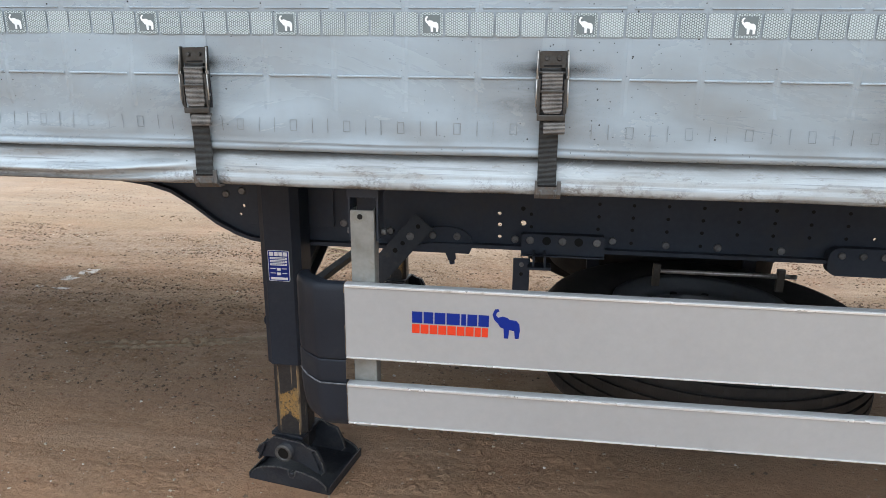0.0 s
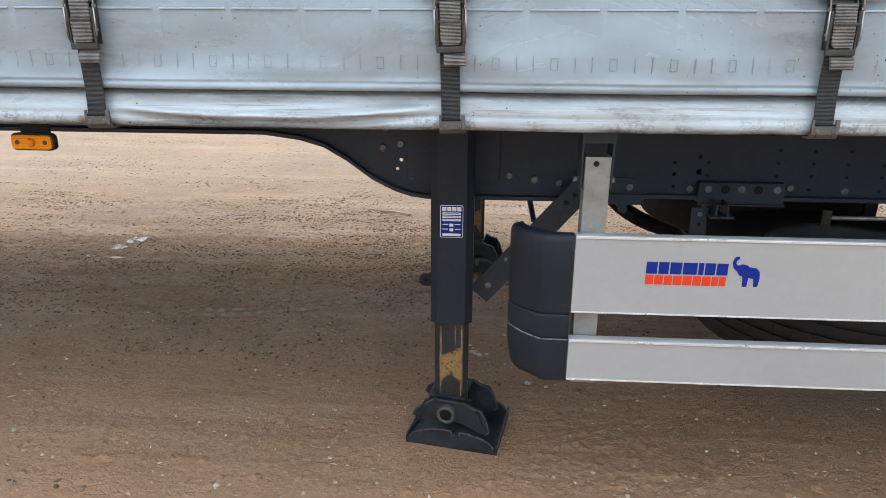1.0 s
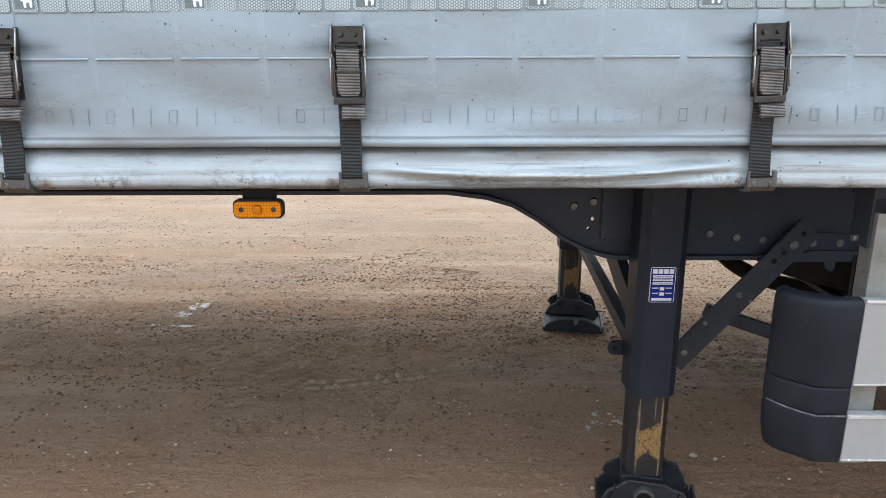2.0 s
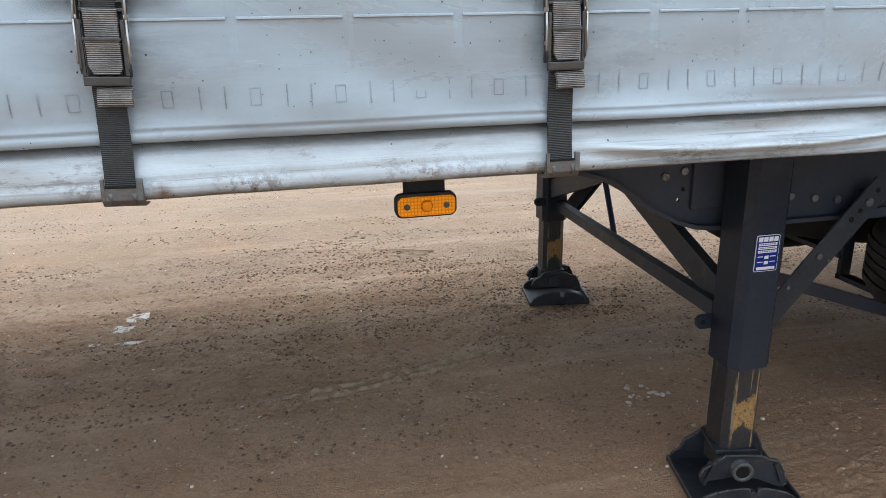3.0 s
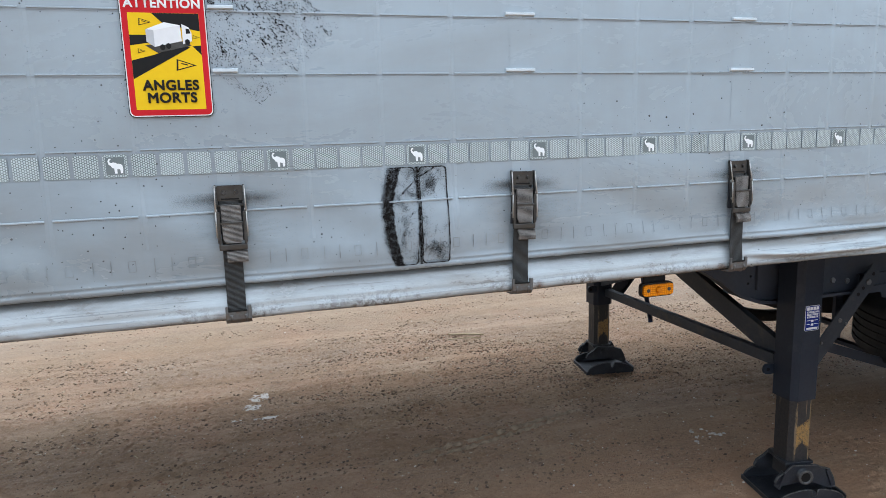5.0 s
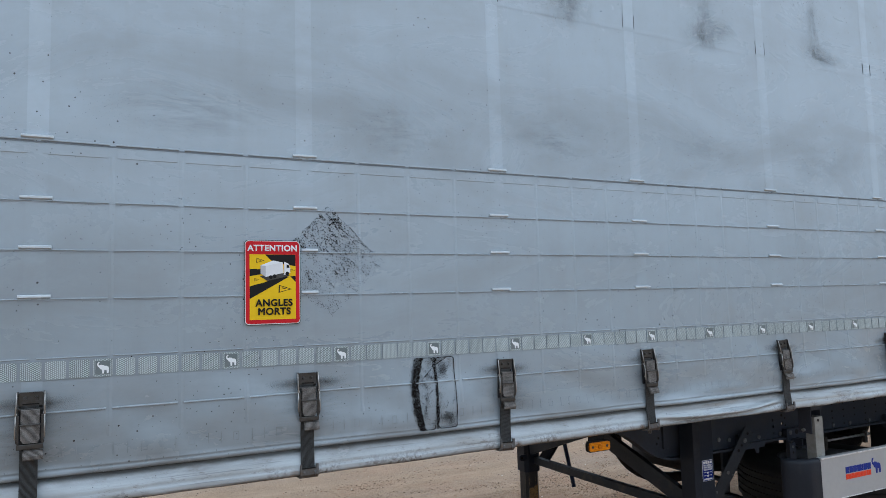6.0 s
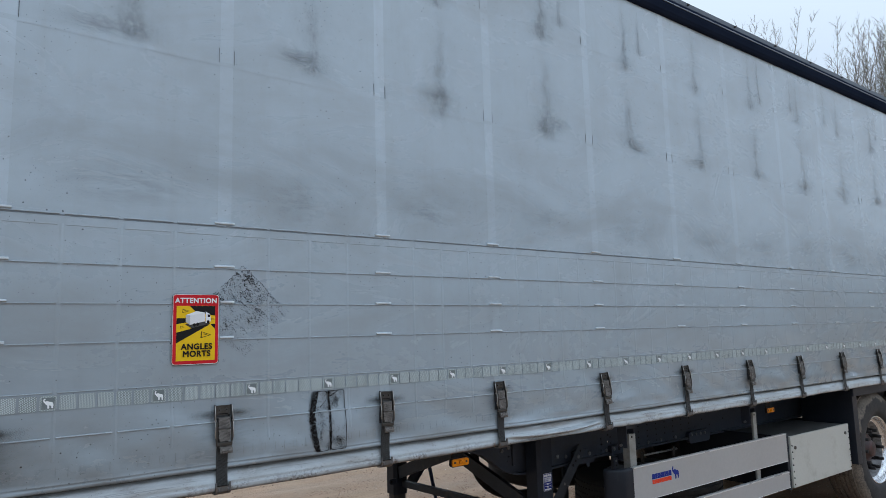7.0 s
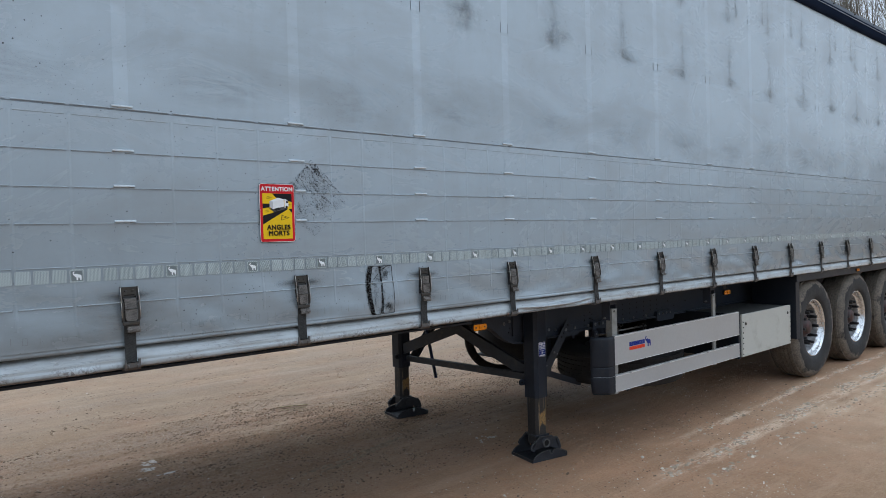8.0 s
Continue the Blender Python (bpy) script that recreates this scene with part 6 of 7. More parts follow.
        rod(bm, (x, Y(2.1095), z), (x, Y(2.1075 if mat != "bolt" else 2.104), z), r, n=12)
        part("bolt" if mat == "bolt" else "bolt_hole", bm, M[mat], brace)
    bm = bmesh.new()
    bar(bm, (-0.93, Y(2.135), 0.60), (-0.93, Y(3.44), 1.05), 0.088, 0.008, (1, 0, 0))
    bar(bm, (-0.915, Y(2.135), 0.642), (-0.915, Y(3.44), 1.092), 0.006, 0.03, (1, 0, 0))
    bar(bm, (-0.915, Y(2.135), 0.558), (-0.915, Y(3.44), 1.008), 0.006, 0.03, (1, 0, 0))
    part("inner_brace", bm, M["brace"], leg, "grey-black channel brace running across to the other beam")
    leg.location.x = dx
    return leg


near_leg = landing_leg(False)
far_leg = landing_leg(True)
# level strut and the connecting shaft between the legs
bm = bmesh.new()
bar(bm, (-0.85, 3.66, 0.508), (-0.962, 2.12, 0.572), 0.045, 0.006, (1, 0, 0))
bar(bm, (-0.835, 3.66, 0.53), (-0.947, 2.12, 0.594), 0.006, 0.036, (1, 0, 0))
part("cross_strut", bm, M["brace"], trailer, "long grey-black steel strut between the landing legs")
bm = bmesh.new()
rod(bm, (-0.9, 2.13, 0.97), (-0.86, 3.66, 0.97), 0.02, n=10)
part("connecting_shaft", bm, M["brace"], trailer)
bm = bmesh.new()
bent_tube(bm, [(-0.70, 3.56, 0.84), (-0.655, 3.6, 0.80), (-0.535, 3.62, 0.31), (-0.532, 3.62, 0.29)], 0.015, 8)
part("crank_handle", bm, M["blue_tube"], trailer, "dark blue crank handle")
# hose loop and carrier strut below the frame
bm = bmesh.new()
def sag(k):
    """The hose hangs from the frame in a long bight; k runs from 0 to 1."""
    a = math.pi * (0.98 + 1.0 * k)
    return Vector((0.50 + 0.72 * math.copysign(abs(math.cos(a)) ** 0.85, math.cos(a)), 3.5 + 0.1 * k, 0.66 + 0.40 * math.sin(a) - 0.02 * k))


loop = [sag(k / 30) for k in range(31)]
for p, q in zip(loop, loop[1:]):
    rod(bm, p, q, 0.04, n=10, caps=False)
bmesh.ops.remove_doubles(bm, verts=bm.verts[:], dist=0.012)
rod(bm, loop[0] - Vector((0, 0, 0.01)), (-0.2, 3.5, 0.95), 0.04, n=10)
rod(bm, loop[-1] - Vector((0, 0, 0.01)), (1.22, 3.6, 0.95), 0.04, n=10)
part("hose_loop", bm, M["rubber"], trailer, "thick black rubber hose loop")
bm = bmesh.new()
bar(bm, (-0.62, 2.40, 0.555), (0.02, 2.40, 0.33), 0.045, 0.03)
part("carrier_strut", bm, M["chassis"], trailer)

# type plate on the near leg: unreadable bars
bm = bmesh.new()
prism(bm, rounded(-0.937, -0.868, 0.7235, 0.8245, 0.005, 3), "y", 1.9985, 2.0002)
plate = part("type_plate", bm, M["white"], near_leg, "blue and white type plate with unreadable bars")
bm = bmesh.new()
prism(bm, rounded(-0.9355, -0.8695, 0.725, 0.823, 0.004, 3), "y", 1.9981, 1.9984)
part("plate_ground", bm, M["blue"], near_leg)
for x0, x1, z0, z1 in ((-0.9315, -0.9185, 0.8065, 0.8195), (-0.916, -0.9035, 0.8065, 0.8195), (-0.901, -0.8885, 0.8065, 0.8195), (-0.886, -0.8735, 0.8065, 0.8195), (-0.930, -0.875, 0.7955, 0.8025), (-0.930, -0.875, 0.7855, 0.7925), (-0.930, -0.875, 0.7755, 0.7825), (-0.909, -0.897, 0.7585, 0.7675), (-0.909, -0.897, 0.7435, 0.7525), (-0.930, -0.913, 0.764, 0.7665), (-0.930, -0.913, 0.749, 0.7515), (-0.893, -0.876, 0.764, 0.7665), (-0.893, -0.876, 0.749, 0.7515), (-0.930, -0.875, 0.7285, 0.7365)):
    bm = bmesh.new()
    box(bm, x0, x1, 1.9976, 1.9980, z0, z1)
    part("plate_bar", bm, M["white"], near_leg)
bm = bmesh.new()
for i in range(3):
    for k in range(7):
        box(bm, -0.926 + 0.0068 * k, -0.9215 + 0.0068 * k, 1.9972, 1.9975, 0.7785 + 0.01 * i, 0.7805 + 0.01 * i)
tagged(part("plate_print", bm, M["blue"], near_leg), kind="stuff")


# ---- side guard ----
def guard_panel(z0, z1):
    bm = bmesh.new()
    box(bm, -0.585, 1.243, 1.612, 1.637, z0, z1, 0.004)
    panel = part("guard_panel", bm, M["aluminium"], trailer, "pale anodised aluminium side-guard panel")
    bm = bmesh.new()
    box(bm, -0.584, 1.242, 1.6085, 1.613, z1 - 0.008, z1 - 0.0015, 0.0015)
    part("panel_lip", bm, M["lip"], panel)
    bm = bmesh.new()
    box(bm, -0.584, 1.242, 1.6095, 1.613, z0 + 0.001, z0 + 0.005, 0.001)
    part("panel_lip", bm, M["lip"], panel)
    return panel


upper = guard_panel(0.662, 0.866)
lower = guard_panel(0.472, 0.590)
# emblem in plain blocks on the upper panel
for widths, z0, z1, gap, mat, lab in (((0.026, 0.024, 0.027, 0.033, 0.012, 0.024, 0.026), 0.773, 0.803, 0.0035, "blue", "blue emblem block"), ((0.019, 0.02, 0.019, 0.02, 0.021, 0.019, 0.02, 0.015, 0.015), 0.745, 0.769, 0.0029, "orange_red", "red emblem block")):
    x = -0.411
    for w in widths:
        bm = bmesh.new()
        box(bm, x, x + w, 1.6106, 1.6122, z0, z1)
        part("emblem_block", bm, M[mat], upper, lab)
        x += w + gap
bm = bmesh.new()
shape = [(-0.211 + 0.070 * p, 0.745 + 0.077 * q) for p, q in EMBLEM]
prism(bm, shape, "y", 1.6106, 1.6122)
part("emblem_shape", bm, M["blue"], upper, "plain blue emblem shape")


# plastic end cap: a flat face, a soft crease and a slanting flank that turns back under the frame
def end_cap(z0, z1, tuck, crown=0.08, sole=0.08):
    """tuck draws the flank in towards the foot; crown and sole say how round the upper and lower edges are."""
    bm = bmesh.new()
    path = [(-0.5862, 1.612), (-0.625, 1.612), (-0.652, 1.6125), (-0.662, 1.615), (-0.671, 1.621), (-0.70, 1.645), (-0.722, 1.668), (-0.735, 1.69), (-0.737, 1.705), (-0.733, 1.712)]
    zs = [z0, z0 + 0.004, z0 + 0.012, z0 + 0.03, z0 + (z1 - z0) * 0.5, z1 - 0.02, z1 - 0.008, z1 - 0.002, z1]
    shrink = [0.012 * sole, 0.006 * sole, 0.002 * sole, 0, 0, 0, 0.002 * crown, 0.006 * crown, 0.012 * crown]
    rows = []
    for z, k in zip(zs, shrink):
        in_by = k + tuck * max(0.0, (z1 - z) / (z1 - z0)) ** 2.2
        rows.append([bm.verts.new((x + in_by * min(1.0, i / 5), y + k * (1.0 if i < 6 else 0.3), z)) for i, (x, y) in enumerate(path)])
    for a, b in zip(rows, rows[1:]):
        for i in range(len(path) - 1):
            bm.faces.new((a[i], a[i + 1], b[i + 1], b[i])).smooth = True
    inner = [[bm.verts.new((min(v.co.x + 0.02, -0.587), max(v.co.y + 0.012, 1.64), v.co.z)) for v in r] for r in (rows[0], rows[-1])]
    for r, b in zip((rows[0], rows[-1]), inner):
        for i in range(len(path) - 1):
            bm.faces.new((r[i], r[i + 1], b[i + 1], b[i]))
    return bm


cap = part("guard_end_cap", end_cap(0.656, 0.864, 0.0, 1.0, 0.15), M["plastic"], trailer, "dark grey moulded plastic side-guard end cap")
part("cap_middle", end_cap(0.588, 0.6548, 0.0, 0.15, 0.2), M["plastic"], cap)
part("cap_foot", end_cap(0.464, 0.587, 0.016, 0.2, 0.7), M["plastic"], cap)
# the scuffed pale ridge round the cap where its foot begins
bm = bmesh.new()
bent_tube(bm, [(-0.5865, 1.6105, 0.5875), (-0.655, 1.6115, 0.5875), (-0.674, 1.622, 0.589), (-0.705, 1.648, 0.5905), (-0.735, 1.69, 0.592)], 0.0022, 6)
part("cap_ridge", bm, M["worn_ridge"], cap, "scuffed pale edge")
# posts
for x in (-0.541, 0.864):
    deep = 1.69 if x < 0 else 1.655
    bm = bmesh.new()
    half = 0.03 if x < 0 else 0.023
    box(bm, x - half, x + half, 1.640, 1.646, 0.45, 1.05, 0.002)
    box(bm, x - half, x - half + 0.005, 1.646, deep, 0.45, 1.05, 0.001)
    box(bm, x + half - 0.005, x + half, 1.646, deep, 0.45, 1.05, 0.001)
    post = part("guard_post", bm, M["galvanised"], trailer, "galvanised steel side-guard post")
    bm = bmesh.new()
    box(bm, x - 0.04, x + 0.04, 1.648, 1.74, 1.08, 1.118, 0.002)
    box(bm, x - 0.038, x - 0.0325, 1.652, 1.72, 0.97, 1.086, 0.002)
    box(bm, x + 0.0325, x + 0.038, 1.652, 1.72, 0.97, 1.086, 0.002)
    part("post_bracket", bm, M["chassis"], post)
    bm = bmesh.new()
    rod(bm, (x - 0.005, 1.6405, 1.034), (x - 0.005, 1.6385, 1.034), 0.007, n=10)
    part("bolt_hole", bm, M["black"], post)
    for s in (-1, 1):
        bm = bmesh.new()
        rod(bm, (x + s * 0.034, 1.69, 0.985), (x + s * 0.05, 1.69, 0.985), 0.008, n=8)
        part("bolt", bm, M["bolt"], post)
    bm = bmesh.new()
    bar(bm, (x, 1.73, 1.108), (x, 2.1, 1.108), 0.05, 0.012, (1, 0, 0))
    part("post_stay", bm, M["chassis"], post)


# ---- spare wheel ----
def wheel_profile(w, R):
    """Tyre outline from the outer bead round the tread to the inner bead; y from -w/2 to w/2."""
    h = w / 2
    return [(0.292, -h + 0.035), (0.305, -h + 0.012), (0.35, -h + 0.002), (0.41, -h), (0.46, -h + 0.006), (R - 0.031, -h + 0.018), (R - 0.012, -h + 0.03), (R - 0.002, -h + 0.05), (R, -h + 0.075),
            (R, h - 0.075), (R - 0.002, h - 0.05), (R - 0.012, h - 0.03), (R - 0.031, h - 0.018), (0.41, h), (0.305, h - 0.012), (0.292, h - 0.035)]


def tyre_mesh(w, R, material, n=72):
    bm = bmesh.new()
    lathe(bm, (0, 0, 0), wheel_profile(w, R), n)
    return mesh_of("tyre", bm, material)


def tread_mesh(w, R, material):
    """Rubber blocks round the running surface."""
    bm = bmesh.new()
    h = w / 2
    for k in range(5):
        y0 = -h + 0.055 + k * (w - 0.11) / 5
        y1 = y0 + (w - 0.11) / 5 - 0.012
        m = 60
        for i in range(m):
            a0, a1 = 2 * math.pi * (i + 0.006) / m, 2 * math.pi * (i + 0.992) / m
            vs = [bm.verts.new((r * math.cos(a), y, r * math.sin(a))) for r in (R - 0.004, R + 0.009) for a in (a0, a1) for y in (y0, y1)]
            for q in ((4, 6, 7, 5), (0, 4, 5, 1), (2, 3, 7, 6), (0, 2, 6, 4), (1, 5, 7, 3)):
                bm.faces.new([vs[j] for j in q])
    return mesh_of("tread", bm, material)


R = 0.526
spare_at = pose(0.467, 2.31, 0.475, -90)
tyre_me = tyre_mesh(0.30, R, M["tyre"])
spare = part("spare_wheel", tyre_me, None, trailer, "black spare tyre lying flat in its carrier", spare_at)
tagged(part("tread", tread_mesh(0.30, R, M["tyre"]), None, spare), kind="stuff")
bm = bmesh.new()
lathe(bm, (0, 0, 0), [(0.295, -0.135), (0.285, -0.143), (0.272, -0.13), (0.264, -0.1), (0.245, -0.085), (0.21, -0.09), (0.15, -0.115), (0.142, -0.11), (0.14, -0.06)], 48)
part("spare_rim", mesh_of("spare_rim", bm, M["spare_rim"]), None, trailer, "dark dusty spare wheel rim", spare_at)
for i in range(10):
    a = 2 * math.pi * i / 10
    bm = bmesh.new()
    x, z = 0.18 * math.cos(a), 0.18 * math.sin(a)
    rod(bm, (x, -0.095, z), (x, -0.109, z), 0.013, n=8)
    part("stud_hole", bm, M["black"], spare)
far_at = pose(0.50, 3.36, 0.565, -90)
far_spare = part("spare_wheel", tyre_me, None, trailer, "black spare tyre lying flat beyond the first", far_at)
part("spare_rim", bpy.data.meshes["spare_rim"], None, trailer, "dark dusty spare wheel rim", far_at)
for x in (0.15, 0.78):
    bm = bmesh.new()
    bar(bm, (x, 2.0, 0.315), (x, 2.86, 0.315), 0.05, 0.02, (0, 0, 1))
    bar(bm, (x, 2.84, 0.405), (x, 3.75, 0.405), 0.05, 0.02, (0, 0, 1))
    bar(bm, (x, 2.845, 0.305), (x, 2.845, 0.86), 0.05, 0.02)
    part("spare_carrier", bm, M["chassis"], trailer)
bm = bmesh.new()
rod(bm, (0.285, 2.2, 0.754), (0.715, 2.2, 0.754), 0.0075, n=10)
carrier_rod = part("carrier_rod", bm, M["bright_steel"], trailer, "bright steel retaining rod over the spare wheel")
for x, y, z in ((0.287, 2.2, 0.748), (0.668, 2.2, 0.748)):
    bm = bmesh.new()
    box(bm, x - 0.012, x + 0.012, y - 0.008, y + 0.008, z - 0.045, z + 0.03, 0.003)
    part("rod_clamp", bm, M["buckle"], trailer)

# ---- tool box ----
bm = bmesh.new()
box(bm, 1.306, 2.318, 1.64, 2.55, 0.455, 0.825, 0.006)
tool = part("pallet_box", bm, M["box_top"], trailer, "under-floor pallet box with pale front board and dark end frame")
bm = bmesh.new()
box(bm, 1.312, 2.315, 1.618, 1.6385, 0.458, 0.832, 0.004)
part("front_board", bm, M["box_panel"], tool)
bm = bmesh.new()
box(bm, 1.268, 1.3055, 1.63, 2.55, 0.445, 0.838, 0.004)
part("end_frame", bm, M["plastic"], tool)
for i in range(7):
    for x in (1.326, 2.302):
        bm = bmesh.new()
        z = 0.482 + i * 0.047
        rod(bm, (x, 1.618, z), (x, 1.614, z), 0.006, n=8)
        part("screw", bm, M["black"], tool)
for x, z in ((1.375, 0.745), (2.245, 0.762)):
    bm = bmesh.new()
    rod(bm, (x, 1.618, z), (x, 1.612, z), 0.014, 0.012, 12)
    part("latch", bm, M["buckle"], tool)


# ---- axle wheels ----
WHEEL, AXLE = 0.31, 0.541


def rim_bm():
    bm = bmesh.new()
    lathe(bm, (0, 0, 0), [(0.30, -0.155), (0.297, -0.168), (0.288, -0.171), (0.281, -0.165), (0.277, -0.148), (0.27, -0.125), (0.262, -0.112), (0.246, -0.106)], 56)
    return mesh_of("rim", bm, M["rim"])


def disc_bm():
    """The dished disc between the rim and the hub, with hand holes round it."""
    bm = bmesh.new()
    lathe(bm, (0, 0, 0), [(0.247, -0.107), (0.235, -0.098), (0.222, -0.07), (0.2, -0.052), (0.15, -0.05), (0.13, -0.045)], 56)
    for i in range(10):
        a = 2 * math.pi * (i + 0.5) / 10
        rod(bm, (0.2 * math.cos(a), -0.046, 0.2 * math.sin(a)), (0.2 * math.cos(a), -0.056, 0.2 * math.sin(a)), 0.018, n=12, slot=1)
    return mesh_of("wheel_disc", bm, [M["wheel_disc"], M["black"]])


def hub_bm():
    bm = bmesh.new()
    lathe(bm, (0, 0, 0), [(0.14, -0.045), (0.132, -0.07), (0.11, -0.078), (0.085, -0.084), (0.07, -0.118), (0.06, -0.128), (0.0, -0.13)], 32)
    return mesh_of("hub", bm, M["hub"])


def nut_bm():
    bm = bmesh.new()
    rod(bm, (0, -0.045, 0), (0, -0.085, 0), 0.021, 0.02, 6)
    rod(bm, (0, -0.085, 0), (0, -0.15, 0), 0.0165, 0.014, 8)
    return mesh_of("wheel_nut", bm, M["rubber"])


axle_tyre, axle_tread, rim_me, disc_me, hub_me, nut_me = tyre_mesh(WHEEL, 0.506, M["tyre_mud"]), tread_mesh(WHEEL, 0.506, M["tyre_mud"]), rim_bm(), disc_bm(), hub_bm(), nut_bm()
for k, x in enumerate((2.93, 4.15, 5.37)):
    for side in (0, 1):
        y = 1.615 + WHEEL / 2 if side == 0 else 2 * Y0 + WIDE - 1.615 - WHEEL / 2
        at = pose(x, y, AXLE, 0, 37 * k, 0 if side == 0 else 180)
        tyre = part("wheel", axle_tyre, None, trailer, "truck tyre with a crust of dried mud", at)
        tread = tagged(part("tread", axle_tread, None, tyre), kind="stuff")
        tread.matrix_parent_inverse = Matrix()
        for name, me, lab in (("rim", rim_me, "bright polished wheel rim"), ("wheel_disc", disc_me, "dull grey dished wheel disc"), ("hub", hub_me, "rusty red hub")):
            part(name, me, None, tyre, lab, pose(0, 0.0375, 0)).matrix_parent_inverse = Matrix()
        for i in range(10):
            a = 2 * math.pi * i / 10
            part("wheel_nut", nut_me, None, tyre, "", pose(0.167 * math.cos(a), 0.0375, 0.167 * math.sin(a))).matrix_parent_inverse = Matrix()
    bm = bmesh.new()
    rod(bm, (x, 1.85, AXLE), (x, 2 * Y0 + WIDE - 1.85, AXLE), 0.07, n=12)
    part("axle", bm, M["chassis"], trailer)
# mud wings: an arch in front of the first wheel and a black skirt above the axles
bm = bmesh.new()
box(bm, 2.372, 2.392, 1.60, 2.02, 0.49, 1.10, 0.006)
box(bm, 2.372, 2.46, 1.588, 1.604, 0.49, 1.10, 0.004)
part("mud_wing", bm, M["plastic"], trailer, "black plastic mud wing in front of the axles")
bm = bmesh.new()
box(bm, 2.372, 6.5, 1.575, 1.60, 1.05, 1.122, 0.006)
part("wing_skirt", bm, M["plastic"], trailer)
bm = bmesh.new()
box(bm, 2.393, 6.5, 1.606, 2.02, 1.085, 1.095)
part("mud_wing", bm, M["plastic"], trailer)


# ---- side marker lamps ----
def marker(x, y, z, w=0.106, h=0.041, arm=True):
    bm = bmesh.new()
    prism(bm, rounded(x - w / 2, x + w / 2, z - h / 2, z + h / 2, 0.012, 4), "y", y, y + 0.014)
    lamp = part("marker_lamp", bm, M["rubber"], trailer, "amber side marker lamp on a black base")
    bm = bmesh.new()
    prism(bm, rounded(x - w / 2 + 0.004, x + w / 2 - 0.004, z - h / 2 + 0.004, z + h / 2 - 0.004, 0.009, 4), "y", y - 0.007, y - 0.0005)
    part("lens", bm, M["amber"], lamp, "amber plastic lens")
    bm = bmesh.new()
    rod(bm, (x, y - 0.006, z), (x, y - 0.014, z), 0.011, 0.007, 14)
    part("lens_dome", bm, M["amber"], lamp)
    for s in (-1, 1):
        bm = bmesh.new()
        rod(bm, (x + s * 0.034, y - 0.006, z), (x + s * 0.034, y - 0.0085, z), 0.0055, n=8)
        part("screw", bm, M["buckle"], lamp)
    if arm:
        bm = bmesh.new()
        box(bm, x - 0.036, x + 0.036, y + 0.014, y + 0.02, z, 1.126, 0.001)
        part("lamp_arm", bm, M["rubber"], lamp)


marker(-1.887, 1.60, 1.071)
marker(1.19, 1.69, 1.035)
marker(4.0, 1.565, 1.085, 0.08, 0.036, False)


# ---- warning sticker ----
sy = min(drape(-3.14 + 0.08 * i, 1.6 + 0.06 * j) for i in (-1, 0, 1) for j in range(5)) - 0.0042
SX0, SX1, SZ0, SZ1 = -3.226, -3.056, 1.584, 1.841


def flat(name, outline, level, material, parent, label=""):
    bm = bmesh.new()
    prism(bm, outline, "y", sy - 0.0003 * level, sy - 0.0003 * level + 0.00028)
    return part(name, bm, material, parent, label)


sticker = flat("warning_sticker", rounded(SX0, SX1, SZ0, SZ1, 0.012), 0, M["black"], trailer, "red and yellow blind-spot warning sticker")
flat("sticker_border", rounded(SX0 + 0.0015, SX1 - 0.0015, SZ0 + 0.0015, SZ1 - 0.0015, 0.011), 1, M["white"], sticker)
flat("sticker_ground", rounded(SX0 + 0.0035, SX1 - 0.0035, SZ0 + 0.0035, SZ1 - 0.0035, 0.010), 2, M["red"], sticker)


def S(u, v):
    """A place on the sticker: u to the right and v up, each 0 to 1."""
    return SX0 + (SX1 - SX0) * u, SZ0 + (SZ1 - SZ0) * v


flat("yellow_field", [S(0.09, 0.06), S(0.91, 0.06), S(0.91, 0.83), S(0.09, 0.83)], 3, M["yellow"], sticker)
flat("black_band", [S(0.36, 0.829), S(0.909, 0.829), S(0.909, 0.69), S(0.5, 0.74)], 4, M["black"], sticker)
flat("black_band", [S(0.091, 0.574), S(0.34, 0.60), S(0.34, 0.657), S(0.091, 0.657)], 4, M["black"], sticker)
flat("black_band", [S(0.091, 0.307), S(0.78, 0.56), S(0.70, 0.585), S(0.35, 0.50), S(0.091, 0.455)], 4, M["black"], sticker)
flat("black_band", [S(0.81, 0.57), S(0.909, 0.50), S(0.909, 0.575)], 4, M["black"], sticker)
# the picture of a lorry
flat("lorry_shadow", [S(0.26, 0.575), S(0.40, 0.515), S(0.80, 0.575), S(0.72, 0.61)], 6, M["buckle"], sticker)
flat("lorry_box_side", [S(0.28, 0.604), S(0.37, 0.562), S(0.69, 0.61), S(0.68, 0.737), S(0.28, 0.70)], 7, M["white"], sticker)
flat("lorry_box_end", [S(0.28, 0.604), S(0.37, 0.562), S(0.37, 0.695), S(0.28, 0.702)], 8, M["grey_print"], sticker)
flat("lorry_box_top", [S(0.28, 0.70), S(0.37, 0.693), S(0.68, 0.735), S(0.5, 0.757)], 8, M["tape_white"], sticker)
flat("lorry_cab", [S(0.70, 0.585), S(0.81, 0.61), S(0.81, 0.675), S(0.78, 0.72), S(0.70, 0.745)], 7, M["white"], sticker)
flat("lorry_window", [S(0.745, 0.668), S(0.80, 0.672), S(0.785, 0.705), S(0.745, 0.71)], 8, M["black"], sticker)
for u, v in ((0.46, 0.56), (0.53, 0.57), (0.755, 0.602)):
    cxx, czz = S(u, v)
    flat("lorry_wheel", [(cxx + 0.0055 * math.cos(i * 0.785), czz + 0.0062 * math.sin(i * 0.785)) for i in range(8)], 9, M["black"], sticker)


